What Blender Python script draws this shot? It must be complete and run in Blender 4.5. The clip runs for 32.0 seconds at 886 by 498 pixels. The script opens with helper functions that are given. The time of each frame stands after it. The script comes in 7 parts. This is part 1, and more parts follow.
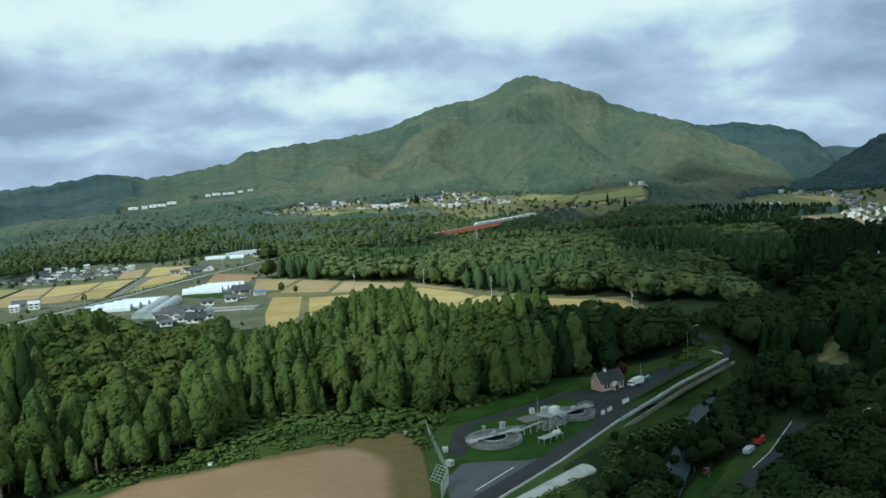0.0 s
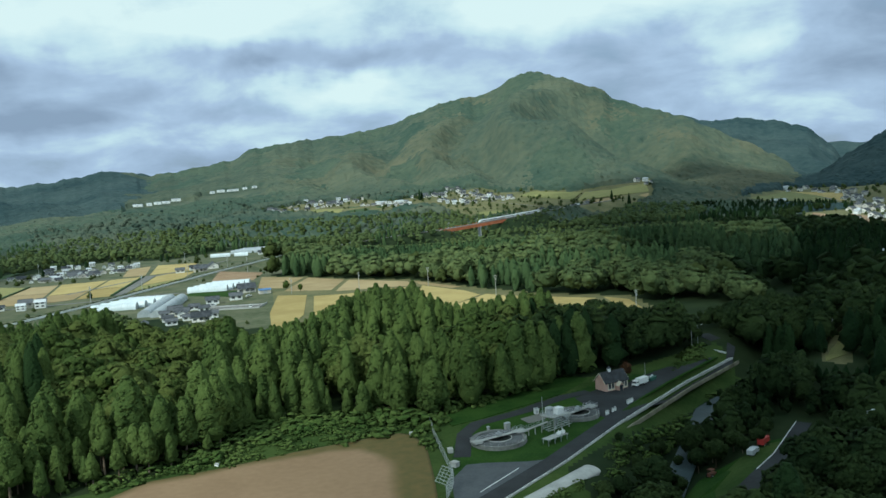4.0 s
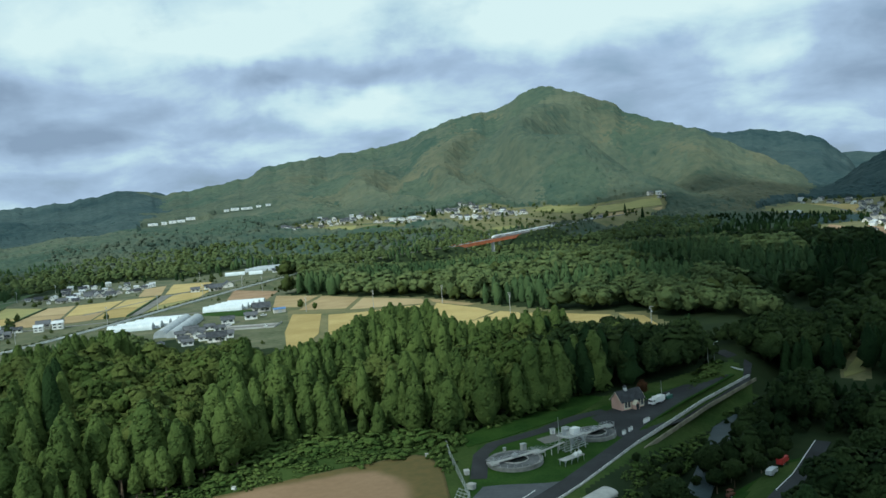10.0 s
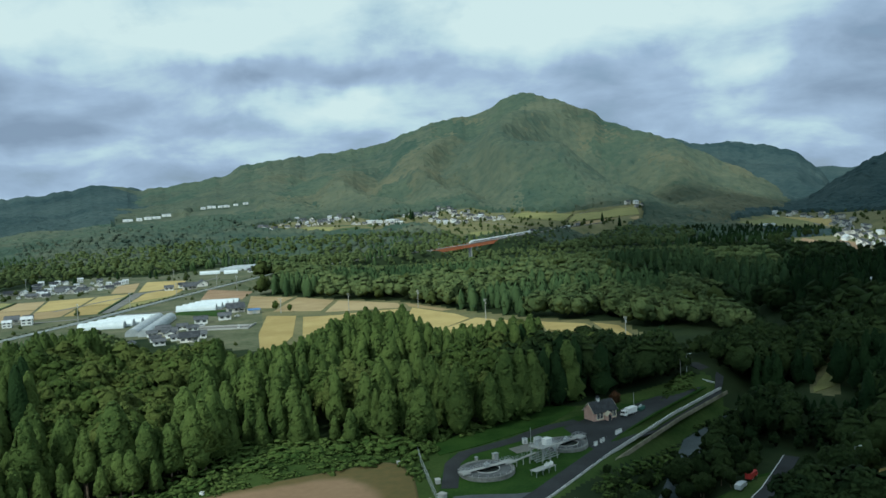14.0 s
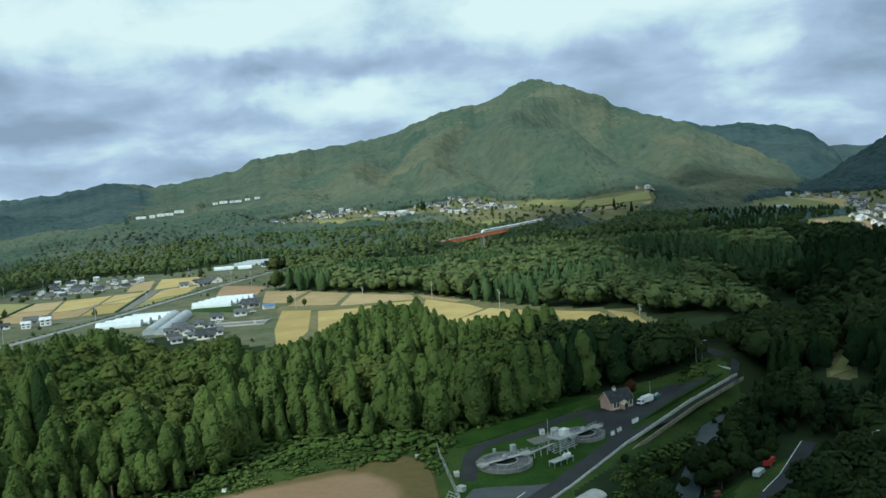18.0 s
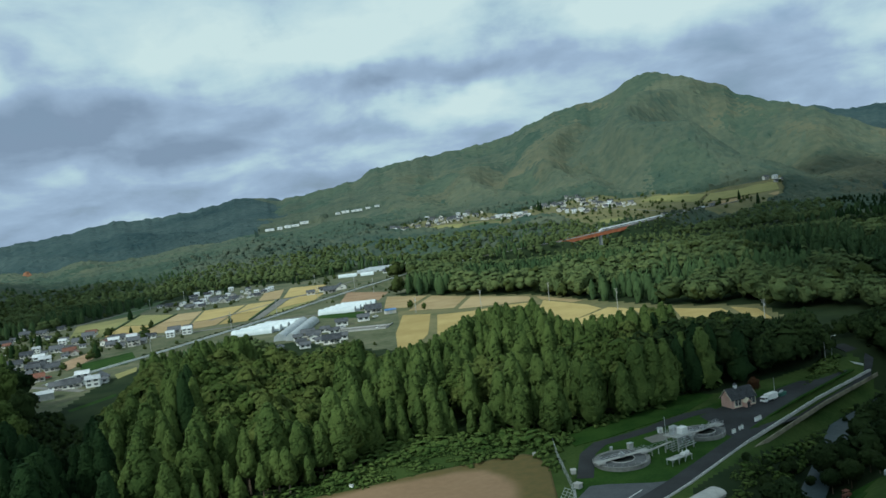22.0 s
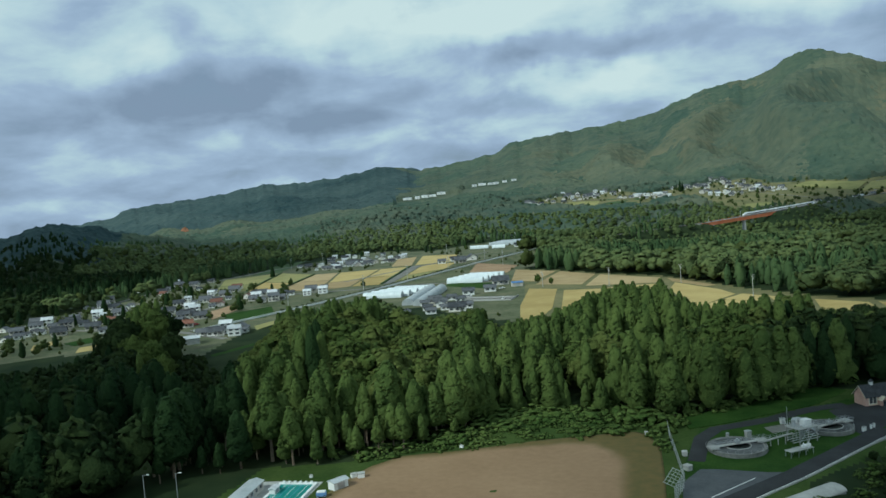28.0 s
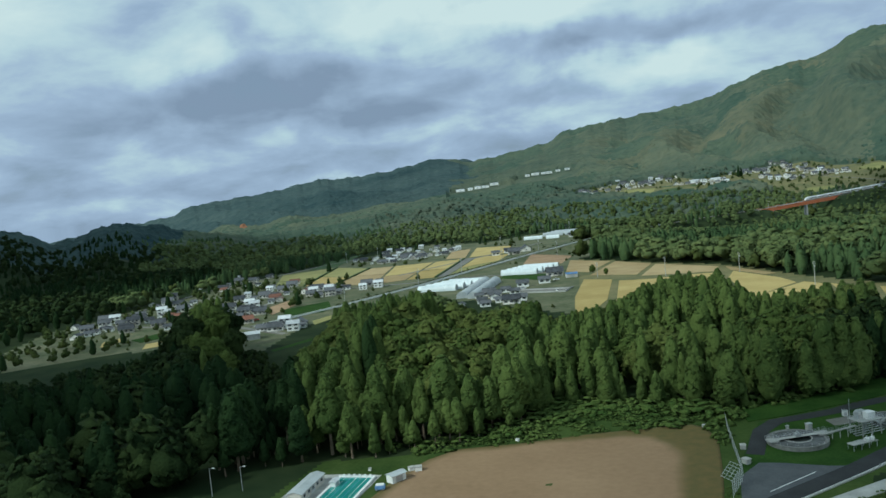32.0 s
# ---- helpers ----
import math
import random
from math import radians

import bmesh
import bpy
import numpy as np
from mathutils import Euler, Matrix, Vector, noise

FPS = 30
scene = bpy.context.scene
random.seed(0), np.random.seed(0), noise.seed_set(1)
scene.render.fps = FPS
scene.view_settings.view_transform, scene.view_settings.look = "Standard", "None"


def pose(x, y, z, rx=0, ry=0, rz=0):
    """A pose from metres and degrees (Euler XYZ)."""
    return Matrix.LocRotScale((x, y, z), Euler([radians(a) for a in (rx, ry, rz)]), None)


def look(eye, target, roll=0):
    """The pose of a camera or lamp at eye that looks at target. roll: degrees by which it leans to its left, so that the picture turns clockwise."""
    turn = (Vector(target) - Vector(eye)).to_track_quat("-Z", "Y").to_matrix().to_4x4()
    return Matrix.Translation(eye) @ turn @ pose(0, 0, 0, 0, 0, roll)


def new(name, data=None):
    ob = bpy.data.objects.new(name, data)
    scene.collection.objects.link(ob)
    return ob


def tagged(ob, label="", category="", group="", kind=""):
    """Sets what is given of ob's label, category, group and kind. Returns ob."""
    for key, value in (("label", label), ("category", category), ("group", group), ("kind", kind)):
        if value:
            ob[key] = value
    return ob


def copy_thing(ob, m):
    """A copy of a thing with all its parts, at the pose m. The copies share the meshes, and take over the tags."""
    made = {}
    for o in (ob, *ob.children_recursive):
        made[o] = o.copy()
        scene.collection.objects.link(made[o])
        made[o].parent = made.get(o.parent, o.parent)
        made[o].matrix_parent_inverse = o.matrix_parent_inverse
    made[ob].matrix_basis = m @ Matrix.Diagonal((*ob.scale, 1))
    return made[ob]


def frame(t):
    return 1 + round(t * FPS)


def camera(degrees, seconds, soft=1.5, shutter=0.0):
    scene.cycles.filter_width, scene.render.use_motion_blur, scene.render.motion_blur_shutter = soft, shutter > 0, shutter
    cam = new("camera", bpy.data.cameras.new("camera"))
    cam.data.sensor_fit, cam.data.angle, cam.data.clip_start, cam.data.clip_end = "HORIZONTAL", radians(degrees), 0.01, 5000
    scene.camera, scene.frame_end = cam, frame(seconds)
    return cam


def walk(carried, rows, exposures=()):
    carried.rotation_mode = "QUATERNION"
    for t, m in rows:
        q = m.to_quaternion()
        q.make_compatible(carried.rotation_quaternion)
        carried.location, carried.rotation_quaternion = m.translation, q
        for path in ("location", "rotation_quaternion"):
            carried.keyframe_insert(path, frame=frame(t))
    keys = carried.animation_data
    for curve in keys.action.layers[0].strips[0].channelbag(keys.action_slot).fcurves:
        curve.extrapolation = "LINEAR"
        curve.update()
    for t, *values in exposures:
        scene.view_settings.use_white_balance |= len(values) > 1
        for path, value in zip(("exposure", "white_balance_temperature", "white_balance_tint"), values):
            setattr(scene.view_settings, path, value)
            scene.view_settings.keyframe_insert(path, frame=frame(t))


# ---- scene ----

# ---------------------------------------------------------------- camera
# The drone hangs about 75 m over the sports ground and turns slowly to its left.
cam = camera(58.00, 32.0, soft=1.55)
# seconds, x, y, z, then the turn in degrees
FLIGHT = [
    (0.0, -1.79, 4.38, 70.71, 85.779, 3.547, -0.947),
    (0.5, -2.08, 4.32, 71.07, 85.649, 3.484, -0.324),
    (1.0, -2.16, 4.11, 70.96, 85.465, 6.275, -0.460),
    (1.5, -2.02, 4.17, 71.08, 85.738, 6.541, -0.478),
    (2.0, -1.87, 4.22, 71.21, 85.780, 5.472, -0.595),
    (2.5, -1.90, 4.24, 71.34, 85.715, 4.029, -0.441),
    (3.0, -1.74, 4.08, 71.60, 85.689, 4.274, -0.601),
    (3.5, -1.82, 4.00, 72.01, 85.546, 3.650, -0.668),
    (5.5, -1.94, 2.43, 73.22, 85.466, 3.913, -0.522),
    (6.0, -1.81, 2.50, 73.37, 85.604, 4.256, -0.512),
    (6.5, -1.68, 2.58, 73.51, 85.613, 4.468, -0.766),
    (7.0, -1.81, 3.41, 73.29, 85.791, 3.895, -0.760),
    (7.5, -2.15, 3.48, 73.40, 85.748, 4.119, -0.068),
    (8.0, -2.06, 3.30, 73.40, 86.153, 5.986, -0.096),
    (8.5, -2.11, 3.24, 73.74, 85.915, 6.951, -0.204),
    (9.0, -2.04, 3.16, 73.92, 85.907, 6.194, -0.066),
    (9.5, -2.09, 3.28, 73.92, 85.957, 5.852, -0.401),
    (10.0, -1.94, 3.16, 74.28, 86.619, 4.345, 0.243),
    (10.5, -1.62, 3.18, 74.31, 87.449, 4.031, -0.229),
    (11.0, -1.87, 3.21, 74.49, 86.801, 4.547, -0.202),
    (11.5, -1.47, 2.98, 74.67, 88.000, 3.880, -0.072),
    (12.0, -1.41, 3.11, 74.85, 87.924, 4.725, -0.640),
    (12.5, -1.77, 3.25, 75.30, 86.921, 4.130, -0.573),
    (13.0, -1.84, 3.56, 75.57, 86.487, 3.212, -0.674),
    (13.5, -1.89, 3.60, 75.60, 86.225, 3.770, -0.800),
    (14.0, -1.70, 3.79, 75.57, 86.745, 2.807, -1.288),
    (14.5, -1.84, 4.06, 75.76, 85.055, 1.731, -1.517),
    (16.5, -2.20, 3.24, 76.16, 84.709, 4.741, -0.390),
    (17.0, -2.44, 3.16, 76.62, 85.052, 4.522, 0.007),
    (17.5, -2.02, 3.07, 76.92, 85.443, 4.626, -0.237),
    (18.0, -1.94, 2.89, 77.32, 85.990, 4.270, -0.516),
    (18.5, -2.27, 2.12, 77.36, 84.863, 4.332, -0.160),
    (19.0, -2.82, 0.38, 77.82, 85.822, 3.654, 2.493),
    (19.5, -0.59, -1.73, 77.99, 86.243, 4.712, 7.270),
    (20.0, 0.80, -3.01, 77.77, 86.934, 4.350, 8.859),
    (20.5, 0.99, -3.26, 77.81, 87.288, 3.828, 8.744),
    (21.0, 1.29, -3.37, 77.41, 87.310, 3.773, 8.728),
    (21.5, 1.86, -3.39, 76.98, 88.729, 7.477, 8.052),
    (22.0, 1.14, -3.23, 77.69, 86.975, 6.831, 7.919),
    (22.5, 2.29, -4.17, 76.87, 88.463, 7.467, 9.494),
    (23.0, 0.86, -3.75, 78.09, 85.232, 6.952, 8.577),
    (23.5, 1.83, -4.96, 77.50, 86.470, 5.410, 10.691),
    (24.0, 3.37, -5.92, 77.46, 86.572, 5.378, 13.046),
    (24.5, 4.81, -6.03, 76.65, 88.043, 6.139, 16.017),
    (25.0, 5.99, -6.37, 75.87, 88.851, 6.450, 17.609),
    (25.5, 6.30, -6.39, 75.64, 89.155, 5.142, 17.274),
    (27.5, 5.73, -5.24, 76.31, 86.186, 2.192, 17.681),
    (28.0, 5.89, -5.56, 75.86, 86.109, 4.339, 17.816),
    (28.5, 6.09, -5.38, 76.34, 86.213, 4.237, 18.173),
    (29.0, 5.91, -5.38, 76.44, 85.976, 5.654, 17.749),
    (29.5, 6.04, -5.47, 76.51, 86.115, 4.599, 17.925),
    (30.0, 5.99, -5.37, 76.43, 85.958, 3.411, 17.969),
    (30.5, 5.84, -5.29, 76.41, 86.079, 3.844, 17.238),
    (31.0, 5.44, -5.47, 76.84, 86.108, 5.047, 17.002),
    (31.5, 6.58, -7.15, 76.40, 87.123, 6.034, 19.093),
    (32.0, 7.39, -7.49, 77.55, 85.779, 5.715, 21.637),
]
walk(cam, [(row[0], pose(*row[1:])) for row in FLIGHT], exposures=[(0.0, 0.03, 5550, -8), (8.0, 0.02, 5550, -8), (10.0, 0, 5550, -8), (12.0, -0.2, 5550, -8), (13.0, -0.2, 5550, -8), (14.5, -0.06, 5550, -8), (17.0, 0.03, 5550, -8), (19.0, 0.02, 5550, -8), (20.0, -0.1, 5550, -8), (21.0, -0.16, 5550, -8), (22.0, -0.22, 5550, -8), (23.0, -0.32, 5550, -8), (24.0, -0.2, 5550, -8), (25.0, -0.2, 5550, -8), (27.0, -0.24, 5550, -8), (28.0, -0.24, 5550, -8), (30.0, -0.18, 5550, -8), (32.0, -0.22, 5550, -8)])

# ---------------------------------------------------------------- sky and sun
SUN_ELEVATION, SUN_AZIMUTH = 40.0, 218.0      # degrees; azimuth clockwise from the far end of the valley (+y)

world = bpy.data.worlds.new("sky")
world.use_nodes = True
scene.world = world
wn, wl = world.node_tree.nodes, world.node_tree.links
wn.clear()


def wnode(kind, **settings):
    n = wn.new(kind)
    for key, value in settings.items():
        n.inputs[key].default_value = value
    return n


def wmath(op, a, b=None, c=None, clamp=False):
    n = wn.new("ShaderNodeMath")
    n.operation, n.use_clamp = op, clamp
    for i, v in enumerate((a, b, c)):
        if v is None:
            continue
        if hasattr(v, "links"):
            wl.new(v, n.inputs[i])
        else:
            n.inputs[i].default_value = v
    return n.outputs[0]


def wmix(fac, a, b):
    n = wn.new("ShaderNodeMix")
    n.data_type = "RGBA"
    for i, v in ((0, fac), (6, a), (7, b)):
        if hasattr(v, "links"):
            wl.new(v, n.inputs[i])
        else:
            n.inputs[i].default_value = v
    return n.outputs[2]


sky = wn.new("ShaderNodeTexSky")
sky.sky_type, sky.sun_disc = "NISHITA", False
sky.sun_elevation, sky.sun_rotation = radians(SUN_ELEVATION), radians(SUN_AZIMUTH)
coords = wn.new("ShaderNodeTexCoord")
split = wn.new("ShaderNodeSeparateXYZ")
wl.new(coords.outputs["Generated"], split.inputs[0])
height = wmath("MAXIMUM", split.outputs[2], 0.0)
depth = wmath("ADD", height, 0.30)
flat = wn.new("ShaderNodeCombineXYZ")
wl.new(wmath("DIVIDE", split.outputs[0], depth), flat.inputs[0])
wl.new(wmath("DIVIDE", split.outputs[1], depth), flat.inputs[1])
puffs = wnode("ShaderNodeTexNoise", Scale=3.0, Detail=7.0, Roughness=0.55, Distortion=0.25)
wl.new(flat.outputs[0], puffs.inputs["Vector"])
broad = wnode("ShaderNodeTexNoise", Scale=0.75, Detail=3.0, Roughness=0.5)
wl.new(flat.outputs[0], broad.inputs["Vector"])
# bearing and height of the direction in degrees, ruffled a little, so that the banks of cloud have uneven edges
ruffle = wnode("ShaderNodeTexNoise", Scale=9.0, Detail=4.0, Roughness=0.55)
wl.new(coords.outputs["Generated"], ruffle.inputs["Vector"])
ruffles = wn.new("ShaderNodeSeparateColor")
wl.new(ruffle.outputs["Color"], ruffles.inputs[0])
bearing = wmath("ADD", wmath("MULTIPLY", wmath("ARCTAN2", split.outputs[0], split.outputs[1]), 57.3), wmath("MULTIPLY", wmath("SUBTRACT", ruffles.outputs[0], 0.5), 14.0))
rise = wmath("ADD", wmath("MULTIPLY", wmath("ARCSINE", split.outputs[2]), 57.3), wmath("MULTIPLY", wmath("SUBTRACT", ruffles.outputs[1], 0.5), 4.5))
# banks of cloud: bearing, height, half width, half depth, how much lighter or darker
BANKS = [(-5.5, 9.2, 11.0, 1.1, -0.22), (-13.0, 9.0, 5.0, 0.8, -0.12), (4.0, 9.0, 5.0, 1.3, -0.12), (-16.0, 11.5, 7.5, 1.9, 0.26), (-7.5, 6.8, 5.0, 1.0, 0.28), (14.0, 12.0, 9.0, 1.8, 0.22), (22.0, 7.6, 2.4, 1.4, 0.20),
         (15.0, 7.4, 6.0, 1.3, -0.10), (29.0, 8.0, 5.0, 3.0, -0.24), (-25.0, 5.4, 7.0, 1.1, -0.20), (-29.0, 9.0, 5.0, 2.6, -0.24), (-38.0, 7.2, 7.5, 1.5, -0.20), (-39.2, 10.8, 3.2, 1.5, 0.20), (-35.0, 12.0, 2.0, 2.5, -0.12),
         (-21.0, 6.8, 3.0, 0.7, -0.14), (-30.0, 4.6, 7.0, 0.9, 0.12), (-24.0, 12.5, 6.0, 1.8, 0.16), (1.0, 13.5, 12.0, 1.6, 0.18), (-17.0, 4.6, 6.0, 0.9, 0.10), (25.5, 4.6, 4.0, 0.9, 0.10)]
field_sum = wmath("ADD", wmath("MULTIPLY", wmath("SUBTRACT", puffs.outputs[0], 0.5), 0.95), wmath("MULTIPLY", wmath("SUBTRACT", broad.outputs[0], 0.5), 0.45))
for b0, e0, bw, eh, amount in BANKS:
    u = wmath("MULTIPLY_ADD", bearing, 1.0 / bw, -b0 / bw)
    v = wmath("MULTIPLY_ADD", rise, 1.0 / eh, -e0 / eh)
    far_off = wmath("MULTIPLY_ADD", u, u, wmath("MULTIPLY", v, v))
    field_sum = wmath("MULTIPLY_ADD", wmath("POWER", 2.718, wmath("MULTIPLY", far_off, -0.8)), amount, field_sum)
# cloud undersides from slate grey to sunlit white, duller towards the skyline
ramp = wn.new("ShaderNodeValToRGB")
ramp.color_ramp.elements[0].position, ramp.color_ramp.elements[0].color = 0.20, (0.35, 0.395, 0.52, 1)
ramp.color_ramp.elements[1].position, ramp.color_ramp.elements[1].color = 0.80, (0.93, 0.965, 0.93, 1)
mid = ramp.color_ramp.elements.new(0.47)
mid.color = (0.54, 0.60, 0.76, 1)
mid = ramp.color_ramp.elements.new(0.62)
mid.color = (0.74, 0.82, 0.86, 1)
wl.new(wmath("ADD", field_sum, wmath("MULTIPLY_ADD", wmath("MINIMUM", height, 0.24), 0.95, 0.40)), ramp.inputs[0])
clear = wmath("SUBTRACT", 1.0, puffs.outputs[0], clamp=True)
blue = wn.new("ShaderNodeVectorMath")
blue.operation = "SCALE"
wl.new(sky.outputs[0], blue.inputs[0])
blue.inputs["Scale"].default_value = 0.10
cover = wmix(wmath("MULTIPLY", wmath("SUBTRACT", clear, 0.58, clamp=True), 1.2, clamp=True), ramp.outputs[0], blue.outputs[0])
back = wn.new("ShaderNodeBackground")
back.inputs["Strength"].default_value = 0.88
wl.new(cover, back.inputs[0])
sky_out = wn.new("ShaderNodeOutputWorld")
wl.new(back.outputs[0], sky_out.inputs[0])

sun = new("sun", bpy.data.lights.new("sun", "SUN"))
sun.data.energy, sun.data.angle, sun.data.color = 3.1, radians(4.0), (1.0, 0.93, 0.82)
az, el = radians(SUN_AZIMUTH), radians(SUN_ELEVATION)
sun.matrix_world = look((0, 0, 900), (-math.sin(az) * math.cos(el), -math.cos(az) * math.cos(el), 900 - math.sin(el)))

# broken cloud added out of view behind and over the drone, to keep the sun off the river side, the near left-hand wood
# and some hillsides


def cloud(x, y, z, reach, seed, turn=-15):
    """An unseen heap of cloud that blocks the sun: many soft lumps, flat below."""
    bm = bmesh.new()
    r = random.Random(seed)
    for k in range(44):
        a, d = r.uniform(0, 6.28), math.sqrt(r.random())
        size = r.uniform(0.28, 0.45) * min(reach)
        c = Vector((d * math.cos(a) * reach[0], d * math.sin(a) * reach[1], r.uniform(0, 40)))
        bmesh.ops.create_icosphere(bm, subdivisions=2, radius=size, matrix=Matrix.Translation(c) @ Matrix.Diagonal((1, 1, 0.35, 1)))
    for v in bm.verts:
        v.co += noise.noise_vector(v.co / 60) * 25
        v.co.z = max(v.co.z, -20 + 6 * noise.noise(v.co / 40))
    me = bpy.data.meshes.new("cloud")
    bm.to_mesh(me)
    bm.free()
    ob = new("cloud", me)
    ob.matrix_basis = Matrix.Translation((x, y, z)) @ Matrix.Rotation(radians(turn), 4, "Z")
    return tagged(ob, "unseen heap of grey-white cloud added to shade the valley", "cloud", kind="structure")


# each heap is placed so that its shadow falls on a chosen area
shade_clouds = [cloud(-335, -310, 900, (190, 430), 1, 10), cloud(-940, -640, 900, (120, 95), 2), cloud(150, 500, 900, (300, 330), 4), cloud(-528, -618, 900, (138, 112), 3), cloud(-320, 390, 900, (180, 190), 5), cloud(-97, 815, 900, (90, 130), 6), cloud(-1420, 20, 900, (220, 320), 7, 40)]

# ---------------------------------------------------------------- materials


def material(name, dark, light, scale=1.0, rough=0.8, metal=0.0, bump=0.0, fine=12.0, per_object=0.0, per_island=0.0, stains=0.0, spec=0.3, grain=1.0):
    """A surface of two colours mixed by noise at two scales; scale and fine are in cycles per metre."""
    m = bpy.data.materials.new(name)
    m.use_nodes = True
    n, l = m.node_tree.nodes, m.node_tree.links
    b = n["Principled BSDF"]
    b.inputs["Roughness"].default_value, b.inputs["Metallic"].default_value = rough, metal
    b.inputs["Specular IOR Level"].default_value = spec
    geo = n.new("ShaderNodeNewGeometry")
    a = n.new("ShaderNodeTexNoise")
    a.inputs["Scale"].default_value, a.inputs["Detail"].default_value, a.inputs["Roughness"].default_value = scale, 5.0, 0.6
    l.new(geo.outputs["Position"], a.inputs["Vector"])
    c = n.new("ShaderNodeTexNoise")
    c.inputs["Scale"].default_value, c.inputs["Detail"].default_value = fine, 3.0
    l.new(geo.outputs["Position"], c.inputs["Vector"])

    def calc(op, x, y, clamp=False):
        k = n.new("ShaderNodeMath")
        k.operation, k.use_clamp = op, clamp
        for i, v in enumerate((x, y)):
            if hasattr(v, "links"):
                l.new(v, k.inputs[i])
            else:
                k.inputs[i].default_value = v
        return k.outputs[0]

    fac = calc("ADD", calc("MULTIPLY", calc("SUBTRACT", a.outputs[0], 0.5), 2.2), calc("MULTIPLY", calc("SUBTRACT", c.outputs[0], 0.5), grain))
    fac = calc("ADD", fac, 0.5)
    if per_island:
        fac = calc("ADD", fac, calc("MULTIPLY", calc("SUBTRACT", geo.outputs["Random Per Island"], 0.5), per_island))
    if per_object:
        info = n.new("ShaderNodeObjectInfo")
        fac = calc("ADD", fac, calc("MULTIPLY", calc("SUBTRACT", info.outputs["Random"], 0.5), per_object))
    fac = calc("ADD", fac, 0.0, clamp=True)
    mix = n.new("ShaderNodeMix")
    mix.data_type = "RGBA"
    mix.inputs[6].default_value, mix.inputs[7].default_value = (*dark, 1), (*light, 1)
    l.new(fac, mix.inputs[0])
    colour = mix.outputs[2]
    if stains:
        s = n.new("ShaderNodeTexNoise")
        s.inputs["Scale"].default_value, s.inputs["Detail"].default_value = scale * 0.37, 6.0
        l.new(geo.outputs["Position"], s.inputs["Vector"])
        w = n.new("ShaderNodeMix")
        w.data_type = "RGBA"
        w.inputs[7].default_value = (*[v * 0.45 for v in dark], 1)
        l.new(calc("MULTIPLY", calc("MULTIPLY", calc("SUBTRACT", s.outputs[0], 0.52), 6.0, True), stains), w.inputs[0])
        l.new(colour, w.inputs[6])
        colour = w.outputs[2]
    l.new(colour, b.inputs["Base Color"])
    if bump:
        k = n.new("ShaderNodeBump")
        k.inputs["Strength"].default_value, k.inputs["Distance"].default_value = (1.0 if bump > 0.3 else 0.6), bump
        l.new(c.outputs[0], k.inputs["Height"])
        l.new(k.outputs[0], b.inputs["Normal"])
    return m


CEDAR = material("cedar_foliage", (0.044, 0.0712, 0.0206), (0.0948, 0.1308, 0.0365), 0.08, 0.9, fine=1.3, per_object=0.4, per_island=0.5, bump=0.5, spec=0.05, grain=1.1)
# CEDAR with shade painted into its colour, also used for dark firs
CEDAR_DARK = material("shaded_dark_cedar", (0.0129, 0.0277, 0.011), (0.0269, 0.0492, 0.0167), 0.04, 0.9, fine=1.3, per_object=0.5, per_island=0.5, bump=0.5, spec=0.05, grain=1.1)
LEAF = material("broad_leaves", (0.0425, 0.0662, 0.0174), (0.0928, 0.125, 0.0326), 0.08, 0.9, fine=1.3, per_object=0.5, per_island=0.5, bump=0.5, spec=0.05, grain=1.1)
# LEAF with shade painted into its colour, also used for dark shrubs
LEAF_DARK = material("shaded_dark_leaves", (0.0153, 0.0276, 0.0102), (0.0388, 0.0574, 0.019), 0.05, 0.9, fine=1.3, per_object=0.6, per_island=0.5, bump=0.5, spec=0.05, grain=1.1)
LEAF_AUTUMN = material("turning_leaves", (0.0464, 0.0619, 0.019), (0.0876, 0.1057, 0.0329), 0.06, 0.9, fine=1.3, per_object=0.5, per_island=0.5, bump=0.5, spec=0.05, grain=1.1)
VILLAGE_LEAF = material("garden_leaves", (0.0371, 0.0571, 0.019), (0.0854, 0.1054, 0.0329), 0.03, 0.9, fine=1.3, per_island=0.5, bump=0.5, spec=0.05, grain=1.5)
VALLEY_LEAF = material("valley_leaves", (0.062, 0.092, 0.038), (0.130, 0.160, 0.060), 0.02, 0.9, fine=1.3, per_island=0.5, bump=0.5, spec=0.05, grain=1.1)
VALLEY_CEDAR = material("valley_cedars", (0.043, 0.077, 0.034), (0.089, 0.132, 0.052), 0.02, 0.9, fine=1.3, per_island=0.5, bump=0.5, spec=0.05, grain=1.1)
SCRUB = material("scrub_leaves", (0.046, 0.080, 0.020), (0.110, 0.150, 0.042), 0.06, 0.9, fine=1.3, per_island=0.5, bump=0.5, spec=0.05, grain=1.1)
# haze and dimness of the far hills painted in as dark blue-green
HAZED_HILLS = material("hazed_hill_wood", (0.026, 0.050, 0.056), (0.070, 0.098, 0.094), 0.004, 0.9, fine=0.05, bump=1.0, stains=0.3, spec=0.05, grain=1.2)
RUSSET = material("russet_leaves", (0.040, 0.022, 0.011), (0.088, 0.044, 0.022), 0.3, 0.85, fine=1.2, bump=0.4, spec=0.08)
# hazy bluish grey of distance is painted into this wood's colours
FAR_WOOD = material("hazed_far_wood", (0.048, 0.076, 0.060), (0.120, 0.132, 0.088), 0.0036, 0.9, fine=0.045, bump=1.2, stains=0.45, spec=0.05, grain=1.3)
LEAF_OLIVE = material("olive_leaves", (0.048, 0.066, 0.018), (0.098, 0.121, 0.034), 0.08, 0.9, fine=1.3, per_object=0.4, per_island=0.5, bump=0.5, spec=0.05, grain=1.1)
